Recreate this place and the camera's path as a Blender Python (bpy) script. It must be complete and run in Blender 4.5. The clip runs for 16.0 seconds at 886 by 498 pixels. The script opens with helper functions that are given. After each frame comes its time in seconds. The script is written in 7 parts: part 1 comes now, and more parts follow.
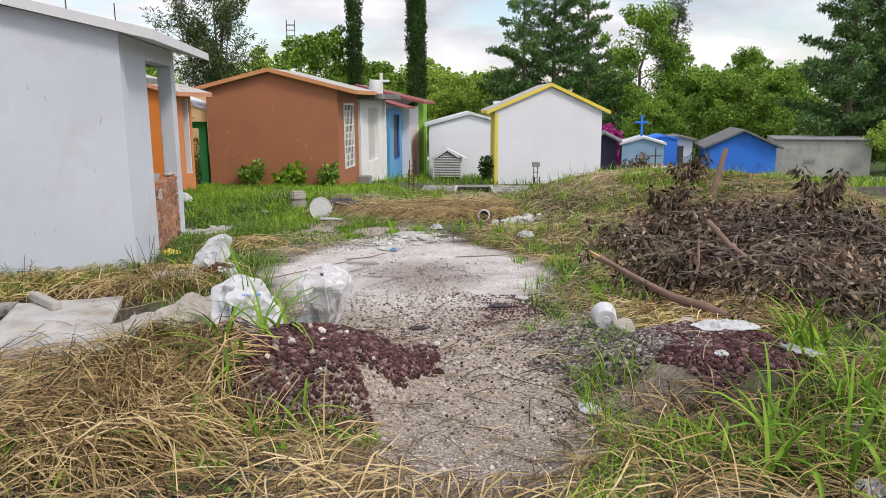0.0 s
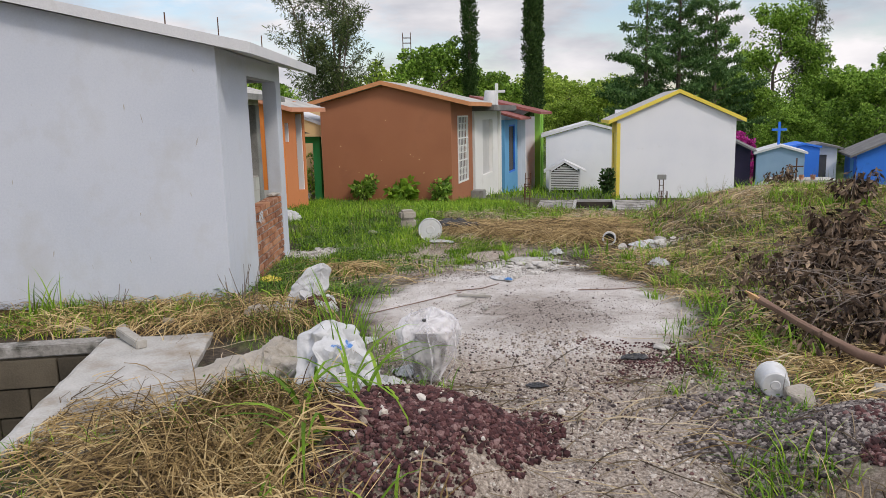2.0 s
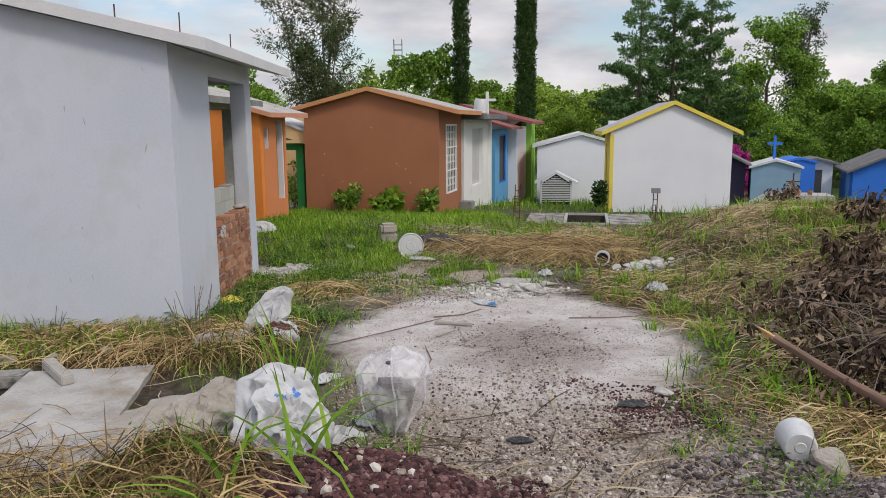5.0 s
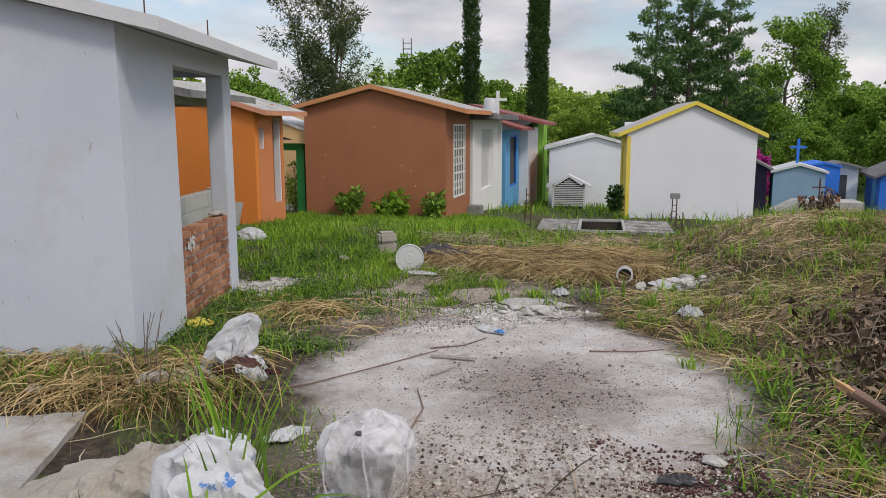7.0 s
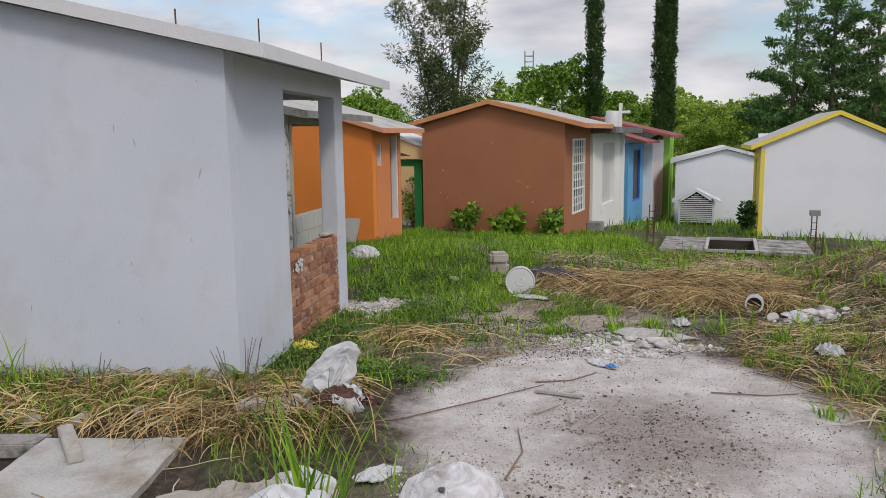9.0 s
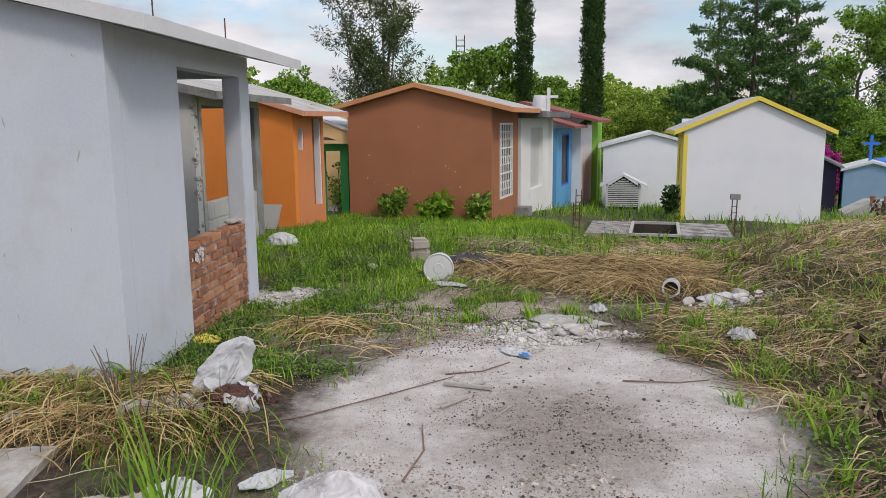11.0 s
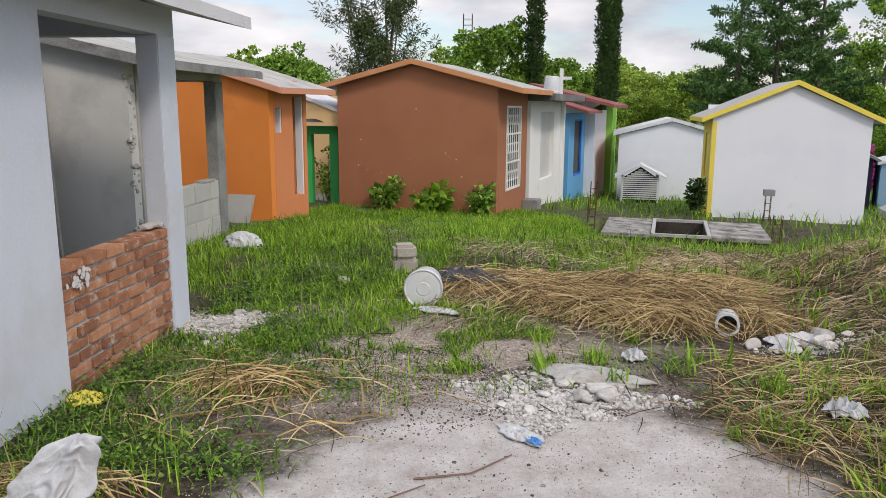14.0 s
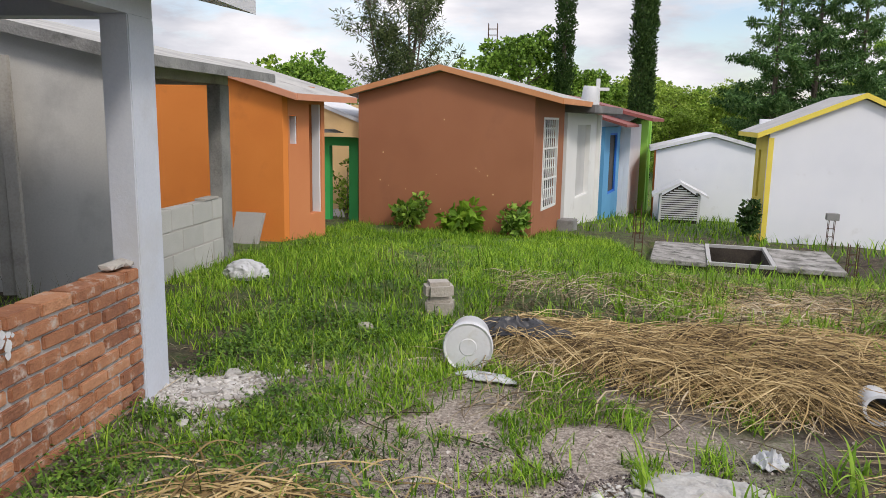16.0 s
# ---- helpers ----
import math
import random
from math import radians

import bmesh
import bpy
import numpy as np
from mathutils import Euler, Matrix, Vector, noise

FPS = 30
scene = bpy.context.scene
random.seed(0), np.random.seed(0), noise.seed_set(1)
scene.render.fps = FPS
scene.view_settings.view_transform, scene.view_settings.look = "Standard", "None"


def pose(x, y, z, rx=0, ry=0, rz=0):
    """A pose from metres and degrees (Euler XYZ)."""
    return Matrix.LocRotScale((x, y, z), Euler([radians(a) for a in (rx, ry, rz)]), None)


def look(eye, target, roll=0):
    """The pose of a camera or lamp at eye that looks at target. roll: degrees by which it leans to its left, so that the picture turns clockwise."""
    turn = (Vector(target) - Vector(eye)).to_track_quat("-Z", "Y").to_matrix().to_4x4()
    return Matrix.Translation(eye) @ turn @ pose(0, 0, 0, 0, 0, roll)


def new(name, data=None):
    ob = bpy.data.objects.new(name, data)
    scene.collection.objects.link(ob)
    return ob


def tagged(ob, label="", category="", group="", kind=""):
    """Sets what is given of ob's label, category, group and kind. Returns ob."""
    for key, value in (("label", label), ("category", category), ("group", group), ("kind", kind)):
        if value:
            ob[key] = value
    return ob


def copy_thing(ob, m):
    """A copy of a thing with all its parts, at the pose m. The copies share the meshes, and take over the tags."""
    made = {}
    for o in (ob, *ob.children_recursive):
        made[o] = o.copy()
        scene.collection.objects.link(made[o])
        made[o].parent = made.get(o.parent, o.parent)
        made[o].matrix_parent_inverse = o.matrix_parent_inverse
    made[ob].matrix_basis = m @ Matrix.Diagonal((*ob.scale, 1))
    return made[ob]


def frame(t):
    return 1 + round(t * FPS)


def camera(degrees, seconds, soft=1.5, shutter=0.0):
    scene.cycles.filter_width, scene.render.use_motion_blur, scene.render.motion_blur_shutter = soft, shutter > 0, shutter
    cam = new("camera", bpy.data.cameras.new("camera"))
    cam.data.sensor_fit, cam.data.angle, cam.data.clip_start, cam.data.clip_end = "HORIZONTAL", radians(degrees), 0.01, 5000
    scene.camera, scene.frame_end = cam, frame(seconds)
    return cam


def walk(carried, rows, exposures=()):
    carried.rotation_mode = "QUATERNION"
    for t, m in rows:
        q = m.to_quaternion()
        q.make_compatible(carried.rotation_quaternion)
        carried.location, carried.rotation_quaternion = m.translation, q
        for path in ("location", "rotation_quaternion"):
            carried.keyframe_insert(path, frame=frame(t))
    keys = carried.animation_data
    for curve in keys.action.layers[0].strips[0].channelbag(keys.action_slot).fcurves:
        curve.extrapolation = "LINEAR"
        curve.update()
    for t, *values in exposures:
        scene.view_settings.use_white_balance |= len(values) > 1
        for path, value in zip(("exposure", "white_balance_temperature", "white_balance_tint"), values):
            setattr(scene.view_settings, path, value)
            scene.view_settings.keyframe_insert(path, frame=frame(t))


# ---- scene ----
cam = camera(60.9, 16.0, soft=0.4)
PATH = [
    (0, (0.206, -0.016, 1.445), (0.509, 1.924, 1.065), -0.3),
    (0.5, (0.203, 0.221, 1.466), (0.474, 2.168, 1.101), -0.5),
    (1, (0.213, 0.387, 1.479), (0.386, 2.349, 1.129), -1.2),
    (1.5, (0.258, 0.611, 1.48), (0.318, 2.581, 1.14), -1.5),
    (2, (0.27, 0.767, 1.473), (0.273, 2.736, 1.123), -1.4),
    (2.5, (0.249, 0.906, 1.484), (0.243, 2.877, 1.145), -1.4),
    (3, (0.268, 0.986, 1.492), (0.258, 2.96, 1.173), -1.5),
    (3.5, (0.29, 1.057, 1.488), (0.279, 3.032, 1.175), -1.3),
    (4, (0.313, 1.101, 1.486), (0.32, 3.075, 1.164), -1.0),
    (4.2, (0.332, 1.127, 1.478), (0.349, 3.1, 1.153), -0.8),
    (6.3, (0.415, 1.915, 1.466), (0.442, 3.887, 1.132), -0.2),
    (6.5, (0.43, 1.981, 1.48), (0.448, 3.952, 1.142), 0.1),
    (7, (0.46, 2.235, 1.445), (0.461, 4.208, 1.119), -0.1),
    (7.5, (0.458, 2.357, 1.474), (0.398, 4.334, 1.175), -0.3),
    (8, (0.468, 2.435, 1.478), (0.242, 4.403, 1.196), -0.5),
    (8.2, (0.469, 2.46, 1.484), (0.159, 4.415, 1.202), -0.6),
    (10.3, (0.737, 2.477, 1.517), (0.416, 4.427, 1.211), -0.9),
    (10.5, (0.743, 2.524, 1.514), (0.473, 4.481, 1.202), -1.0),
    (11, (0.702, 2.708, 1.478), (0.55, 4.674, 1.146), -0.6),
    (11.5, (0.686, 2.913, 1.463), (0.619, 4.88, 1.109), -0.4),
    (12, (0.741, 3.15, 1.431), (0.689, 5.114, 1.062), -0.1),
    (12.5, (0.737, 3.416, 1.425), (0.665, 5.381, 1.057), 0.1),
    (13, (0.701, 3.684, 1.429), (0.606, 5.648, 1.062), 0.1),
    (13.5, (0.703, 3.972, 1.415), (0.574, 5.933, 1.043), 0.1),
    (14, (0.719, 4.267, 1.433), (0.552, 6.225, 1.061), 0.3),
    (14.5, (0.644, 4.589, 1.408), (0.463, 6.547, 1.046), 0.1),
    (15, (0.617, 4.883, 1.393), (0.406, 6.84, 1.035), -0.1),
    (15.5, (0.563, 5.186, 1.395), (0.334, 7.142, 1.047), 0.2),
    (16, (0.422, 5.43, 1.403), (0.211, 7.389, 1.062), 1.0),
]
walk(cam, [(t, look(eye, target, roll)) for t, eye, target, roll in PATH],
     [(0, 0.27, 6850, 14), (1, 0.17, 6850, 14), (2.5, -0.04, 6850, 14), (4, -0.1, 6850, 14), (7, -0.16, 6800, 14), (11, -0.06, 6750, 14), (13, 0.06, 6800, 14), (15, 0.14, 6800, 14), (16, 0.2, 6800, 14)])

# ---- light and sky ----
SUN_DIR = Vector((0.5, -0.6, 0.75)).normalized()
sun = new("sun", bpy.data.lights.new("sun", "SUN"))
sun.data.energy, sun.data.angle, sun.data.color = 1.6, radians(10.0), (1.0, 0.95, 0.87)
sun.matrix_world = look(SUN_DIR * 60, (0, 0, 0))
world = bpy.data.worlds.new("sky")
scene.world = world
world.use_nodes = True
wt = world.node_tree
for nd in list(wt.nodes):
    wt.nodes.remove(nd)
w_out = wt.nodes.new("ShaderNodeOutputWorld")
w_bg = wt.nodes.new("ShaderNodeBackground")
w_sky = wt.nodes.new("ShaderNodeTexSky")
w_sky.sky_type, w_sky.sun_disc = "NISHITA", False
w_sky.sun_elevation = math.asin(SUN_DIR.z)
w_sky.sun_rotation = math.atan2(SUN_DIR.x, SUN_DIR.y)
w_co = wt.nodes.new("ShaderNodeTexCoord")
w_map = wt.nodes.new("ShaderNodeMapping")
w_map.inputs["Scale"].default_value = (1.0, 1.0, 3.2)
w_n1 = wt.nodes.new("ShaderNodeTexNoise")
w_n1.inputs["Scale"].default_value, w_n1.inputs["Detail"].default_value, w_n1.inputs["Roughness"].default_value = 3.0, 8, 0.6
w_r1 = wt.nodes.new("ShaderNodeValToRGB")
w_r1.color_ramp.elements[0].position, w_r1.color_ramp.elements[1].position = 0.39, 0.53
w_n2 = wt.nodes.new("ShaderNodeTexNoise")
w_n2.inputs["Scale"].default_value, w_n2.inputs["Detail"].default_value = 5.5, 6
w_r2 = wt.nodes.new("ShaderNodeValToRGB")
w_r2.color_ramp.elements[0].position, w_r2.color_ramp.elements[1].position = 0.32, 0.66
w_r2.color_ramp.elements[0].color, w_r2.color_ramp.elements[1].color = (3.3, 3.6, 4.15, 1), (6.5, 6.6, 6.9, 1)
w_mix = wt.nodes.new("ShaderNodeMix")
w_mix.data_type = "RGBA"
wt.links.new(w_co.outputs["Generated"], w_map.inputs["Vector"])
wt.links.new(w_map.outputs["Vector"], w_n1.inputs["Vector"])
wt.links.new(w_map.outputs["Vector"], w_n2.inputs["Vector"])
wt.links.new(w_n1.outputs["Fac"], w_r1.inputs["Fac"])
wt.links.new(w_n2.outputs["Fac"], w_r2.inputs["Fac"])
wt.links.new(w_r1.outputs["Color"], w_mix.inputs["Factor"])
wt.links.new(w_sky.outputs["Color"], w_mix.inputs["A"])
wt.links.new(w_r2.outputs["Color"], w_mix.inputs["B"])
w_sep = wt.nodes.new("ShaderNodeSeparateXYZ")
w_up = wt.nodes.new("ShaderNodeMapRange")
w_up.inputs["From Min"].default_value, w_up.inputs["From Max"].default_value = 0.12, 0.9
w_up.inputs["To Min"].default_value, w_up.inputs["To Max"].default_value = 1.0, 1.75
w_mul = wt.nodes.new("ShaderNodeVectorMath")
w_mul.operation = "SCALE"
wt.links.new(w_co.outputs["Generated"], w_sep.inputs["Vector"])
wt.links.new(w_sep.outputs["Z"], w_up.inputs["Value"])
wt.links.new(w_mix.outputs["Result"], w_mul.inputs[0])
wt.links.new(w_up.outputs["Result"], w_mul.inputs["Scale"])
wt.links.new(w_mul.outputs["Vector"], w_bg.inputs["Color"])
w_bg.inputs["Strength"].default_value = 0.143
wt.links.new(w_bg.outputs["Background"], w_out.inputs["Surface"])


# ---- materials ----
def material(name, stops, scale=4.0, fine=60.0, rough=0.85, bump=0.25, bump_scale=None, per_piece=0.0, stain=None, stain_scale=1.3, stain_at=(0.55, 0.75), dist=0.01, metal=0.0, mixin=0.35, per_island=0.0):
    """A surface whose colour runs over the given stops by coarse and fine noise, with relief, stains and variation by piece."""
    m = bpy.data.materials.new(name)
    m.use_nodes = True
    t, L = m.node_tree, m.node_tree.links
    b = t.nodes["Principled BSDF"]
    b.inputs["Roughness"].default_value, b.inputs["Metallic"].default_value = rough, metal
    co = t.nodes.new("ShaderNodeTexCoord")
    n1, n2 = t.nodes.new("ShaderNodeTexNoise"), t.nodes.new("ShaderNodeTexNoise")
    n1.inputs["Scale"].default_value, n1.inputs["Detail"].default_value = scale, 5
    n2.inputs["Scale"].default_value, n2.inputs["Detail"].default_value = fine, 4
    where = t.nodes.new("ShaderNodeNewGeometry").outputs["Position"] if per_piece else co.outputs["Object"]
    for n in (n1, n2):
        L.new(where, n.inputs["Vector"])
    mx = t.nodes.new("ShaderNodeMix")
    mx.inputs["Factor"].default_value = mixin
    L.new(n1.outputs["Fac"], mx.inputs["A"])
    L.new(n2.outputs["Fac"], mx.inputs["B"])
    fac = mx.outputs["Result"]
    if per_piece or per_island:
        rnd = t.nodes.new("ShaderNodeObjectInfo").outputs["Random"] if per_piece else t.nodes.new("ShaderNodeNewGeometry").outputs["Random Per Island"]
        mr = t.nodes.new("ShaderNodeMath")
        mr.operation = "MULTIPLY_ADD"
        mr.inputs[1].default_value, mr.inputs[2].default_value = per_piece + per_island, -0.5 * (per_piece + per_island)
        L.new(rnd, mr.inputs[0])
        ad = t.nodes.new("ShaderNodeMath")
        ad.operation = "ADD"
        L.new(fac, ad.inputs[0])
        L.new(mr.outputs[0], ad.inputs[1])
        fac = ad.outputs[0]
    ramp = t.nodes.new("ShaderNodeValToRGB")
    els = ramp.color_ramp.elements
    lo, hi = (0.3, 0.7) if not (per_piece or per_island) else (0.2, 0.8)
    for i, c in enumerate(stops):
        p = lo + (hi - lo) * i / max(1, len(stops) - 1)
        e = els[i] if i < 2 else els.new(p)
        e.position, e.color = p, (*c, 1)
    if len(stops) == 1:
        els[1].color = (*stops[0], 1)
    L.new(fac, ramp.inputs["Fac"])
    col = ramp.outputs["Color"]
    if stain:
        ns = t.nodes.new("ShaderNodeTexNoise")
        ns.inputs["Scale"].default_value, ns.inputs["Detail"].default_value, ns.inputs["Roughness"].default_value = stain_scale, 7, 0.65
        L.new(where, ns.inputs["Vector"])
        rs = t.nodes.new("ShaderNodeValToRGB")
        rs.color_ramp.elements[0].position, rs.color_ramp.elements[1].position = stain_at
        L.new(ns.outputs["Fac"], rs.inputs["Fac"])
        ms = t.nodes.new("ShaderNodeMix")
        ms.data_type = "RGBA"
        L.new(rs.outputs["Color"], ms.inputs["Factor"])
        L.new(col, ms.inputs["A"])
        ms.inputs["B"].default_value = (*stain, 1)
        col = ms.outputs["Result"]
    L.new(col, b.inputs["Base Color"])
    if bump:
        nb = t.nodes.new("ShaderNodeTexNoise")
        nb.inputs["Scale"].default_value, nb.inputs["Detail"].default_value = bump_scale or fine, 6
        L.new(where, nb.inputs["Vector"])
        bp = t.nodes.new("ShaderNodeBump")
        bp.inputs["Strength"].default_value, bp.inputs["Distance"].default_value = bump, dist
        L.new(nb.outputs["Fac"], bp.inputs["Height"])
        L.new(bp.outputs["Normal"], b.inputs["Normal"])
    return m


def leafy(name, stops, through_light=0.25, scale=0.5, rough=0.55):
    """Leaves and blades: colour by piece and by place, some light passing through."""
    m = material(name, stops, scale=scale, fine=6.0, rough=rough, bump=0.0, per_island=0.55)
    t, L = m.node_tree, m.node_tree.links
    b, o = t.nodes["Principled BSDF"], t.nodes["Material Output"]
    b.inputs["Specular IOR Level"].default_value = 0.2
    src = b.inputs["Base Color"].links[0].from_socket
    tr = t.nodes.new("ShaderNodeBsdfTranslucent")
    L.new(src, tr.inputs["Color"])
    mix = t.nodes.new("ShaderNodeMixShader")
    mix.inputs[0].default_value = through_light
    L.new(b.outputs[0], mix.inputs[1])
    L.new(tr.outputs[0], mix.inputs[2])
    L.new(mix.outputs[0], o.inputs["Surface"])
    return m


M_white = material("white_wall_paint", [(0.68, 0.7, 0.745), (0.74, 0.755, 0.79), (0.78, 0.79, 0.815)], 1.2, 90, 0.8, 0.12, 140, stain=(0.5, 0.49, 0.47), stain_scale=2.2, stain_at=(0.62, 0.9), dist=0.004)
M_whitewash = material("pale_blue_white_wash", [(0.48, 0.52, 0.59), (0.55, 0.582, 0.645), (0.6, 0.63, 0.68)], 0.9, 60, 0.82, 0.2, 120, stain=(0.47, 0.475, 0.48), stain_scale=1.7, stain_at=(0.5, 0.8), dist=0.004)
M_bright = material("bright_white_paint", [(0.74, 0.74, 0.73), (0.8, 0.8, 0.79)], 1.2, 70, 0.8, 0.12, 120, stain=(0.55, 0.53, 0.5), stain_scale=1.8, stain_at=(0.6, 0.85), dist=0.004)
M_white_trim = material("white_roof_paint", [(0.56, 0.57, 0.58), (0.68, 0.68, 0.69)], 3, 80, 0.8, 0.3, 60, stain=(0.4, 0.4, 0.38), stain_scale=3, stain_at=(0.58, 0.85), dist=0.006)
M_brown = material("brown_wall_paint", [(0.3, 0.115, 0.055), (0.345, 0.135, 0.064), (0.38, 0.155, 0.076)], 1.1, 70, 0.82, 0.25, 110, stain=(0.25, 0.097, 0.05), stain_scale=1.1, stain_at=(0.55, 0.85), dist=0.005)
M_brown_trim = material("orange_brown_roof_edge", [(0.504, 0.210, 0.084), (0.609, 0.284, 0.126)], 3, 60, 0.8, 0.3, 60, dist=0.006)
M_orange = material("orange_wall_paint", [(0.68, 0.2, 0.035), (0.76, 0.24, 0.042), (0.8, 0.27, 0.055)], 1.0, 70, 0.8, 0.2, 100, stain=(0.47, 0.13, 0.03), stain_scale=1.2, stain_at=(0.55, 0.85), dist=0.004)
M_orange_dull = material("faded_orange_wall_paint", [(0.58, 0.2, 0.075), (0.66, 0.25, 0.1)], 1.2, 70, 0.82, 0.2, 100, dist=0.004)
M_orange_trim = material("salmon_roof_edge", [(0.55, 0.24, 0.14), (0.64, 0.3, 0.18)], 3, 60, 0.8, 0.25, 60, dist=0.005)
M_yellow = material("yellow_trim_paint", [(0.72, 0.56, 0.07), (0.8, 0.64, 0.1)], 3, 60, 0.7, 0.15, 90, dist=0.004)
M_cyan = material("blue_wall_paint", [(0.1, 0.34, 0.6), (0.13, 0.4, 0.68)], 1.5, 60, 0.7, 0.15, 90, dist=0.004)
M_blue = material("bright_blue_paint", [(0.015, 0.14, 0.62), (0.02, 0.19, 0.72)], 1.5, 60, 0.65, 0.15, 90, stain=(0.02, 0.1, 0.42), stain_scale=2, dist=0.004)
M_bluegrey = material("blue_grey_paint", [(0.2, 0.32, 0.46), (0.27, 0.4, 0.55)], 2, 60, 0.7, 0.15, dist=0.004)
M_teal = material("teal_paint", [(0.02, 0.36, 0.42), (0.04, 0.44, 0.5)], 2, 60, 0.7, 0.15, dist=0.004)
M_purple = material("dark_purple_paint", [(0.03, 0.018, 0.05), (0.05, 0.028, 0.075)], 2, 60, 0.75, 0.15, dist=0.004)
M_violet = material("violet_wall_paint", [(0.36, 0.2, 0.6), (0.44, 0.26, 0.68)], 2, 60, 0.75, 0.15, dist=0.004)
M_green = material("green_post_paint", [(0.03, 0.36, 0.09), (0.045, 0.45, 0.12)], 2, 60, 0.65, 0.15, dist=0.004)
M_lime = material("lime_green_paint", [(0.22, 0.52, 0.06), (0.3, 0.6, 0.1)], 2, 60, 0.7, 0.15, dist=0.004)
M_peach = material("peach_wall_paint", [(0.66, 0.44, 0.2), (0.72, 0.5, 0.26)], 2, 60, 0.8, 0.15, dist=0.004)
M_redroof = material("dark_red_roof_sheet", [(0.2, 0.055, 0.045), (0.28, 0.085, 0.07)], 2, 50, 0.6, 0.2, dist=0.005)
M_darkroof = material("weathered_dark_roof", [(0.1, 0.1, 0.1), (0.19, 0.185, 0.18)], 2, 50, 0.85, 0.3, stain=(0.3, 0.3, 0.29), stain_scale=3, dist=0.005)
M_concrete = material("weathered_concrete", [(0.3, 0.29, 0.27), (0.4, 0.39, 0.36), (0.48, 0.46, 0.42)], 2.2, 55, 0.9, 0.45, 70, stain=(0.16, 0.15, 0.14), stain_scale=2.6, stain_at=(0.54, 0.8), dist=0.006)
M_render = material("grey_cement_render", [(0.5, 0.495, 0.475), (0.57, 0.565, 0.54), (0.62, 0.615, 0.585)], 1.2, 60, 0.88, 0.25, 80, stain=(0.34, 0.34, 0.33), stain_scale=1.4, stain_at=(0.5, 0.8), dist=0.005)
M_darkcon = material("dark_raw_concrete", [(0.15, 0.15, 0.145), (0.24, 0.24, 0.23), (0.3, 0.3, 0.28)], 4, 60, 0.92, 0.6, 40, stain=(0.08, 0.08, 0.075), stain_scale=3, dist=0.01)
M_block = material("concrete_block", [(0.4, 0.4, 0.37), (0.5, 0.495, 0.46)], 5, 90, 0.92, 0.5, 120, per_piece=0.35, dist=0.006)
# very dark brown block colour, varied by piece
M_oldblock = material("dark_brown_block", [(0.035, 0.029, 0.02), (0.07, 0.058, 0.04), (0.12, 0.1, 0.07)], 4, 80, 0.95, 0.5, 90, per_piece=0.4, stain=(0.07, 0.075, 0.05), stain_scale=3, dist=0.006)
M_mortar = material("mortar", [(0.36, 0.34, 0.31), (0.46, 0.44, 0.4)], 8, 90, 0.95, 0.5, dist=0.006)
M_brickmortar = material("rough_grey_mortar", [(0.28, 0.26, 0.24), (0.42, 0.395, 0.37), (0.54, 0.515, 0.485)], 14, 90, 0.95, 0.7, dist=0.008)
M_brick = material("red_clay_brick", [(0.22, 0.09, 0.05), (0.37, 0.16, 0.08), (0.5, 0.25, 0.135)], 14, 90, 0.92, 0.8, 60, per_piece=0.5, stain=(0.5, 0.42, 0.36), stain_scale=14, stain_at=(0.55, 0.7), dist=0.01)
M_slab = material("pale_cement_slab", [(0.320, 0.316, 0.304), (0.392, 0.384, 0.368), (0.440, 0.432, 0.416)], 2.5, 60, 0.9, 0.3, 80, stain=(0.36, 0.34, 0.29), stain_scale=2.8, stain_at=(0.55, 0.8), dist=0.005)
M_coverslab = material("rough_pale_cement", [(0.27, 0.26, 0.24), (0.41, 0.4, 0.375), (0.51, 0.5, 0.48)], 3.5, 70, 0.92, 0.5, 60, stain=(0.24, 0.19, 0.13), stain_scale=2.4, stain_at=(0.5, 0.7), dist=0.008)
M_oldslab = material("stained_grey_slab", [(0.15, 0.14, 0.125), (0.3, 0.285, 0.26), (0.44, 0.425, 0.4)], 4, 60, 0.9, 0.4, 70, stain=(0.07, 0.068, 0.055), stain_scale=4.5, stain_at=(0.47, 0.62), dist=0.006)
# near-black brown, with the shade of recesses put into the colour
M_deepshade = material("deep_shade_brown", [(0.02, 0.016, 0.012), (0.045, 0.036, 0.027), (0.07, 0.056, 0.04)], 6, 60, 0.95, 0.6, dist=0.01)
M_iron = material("white_painted_iron", [(0.7, 0.7, 0.68), (0.78, 0.78, 0.76)], 6, 60, 0.5, 0.1)
M_rust = material("rusty_steel_bar", [(0.07, 0.035, 0.022), (0.14, 0.07, 0.04)], 30, 120, 0.85, 0.3, metal=0.3)
M_dark = material("dark_interior", [(0.06, 0.06, 0.06), (0.09, 0.09, 0.09)], 3, 40, 0.9, 0.0)
M_curtain = material("pale_grey_panel", [(0.5, 0.5, 0.5), (0.58, 0.58, 0.57)], 3, 40, 0.7, 0.1)
M_zinc = material("painted_metal_slats", [(0.56, 0.57, 0.57), (0.66, 0.67, 0.67)], 4, 60, 0.5, 0.1)
M_plank = material("grey_weathered_plank", [(0.26, 0.24, 0.21), (0.38, 0.36, 0.32), (0.46, 0.44, 0.4)], 5, 50, 0.9, 0.4, dist=0.004)
M_plastic = material("white_plastic", [(0.510, 0.518, 0.527), (0.595, 0.603, 0.603)], 6, 50, 0.4, 0.05, stain=(0.45, 0.42, 0.36), stain_scale=7, stain_at=(0.55, 0.8))


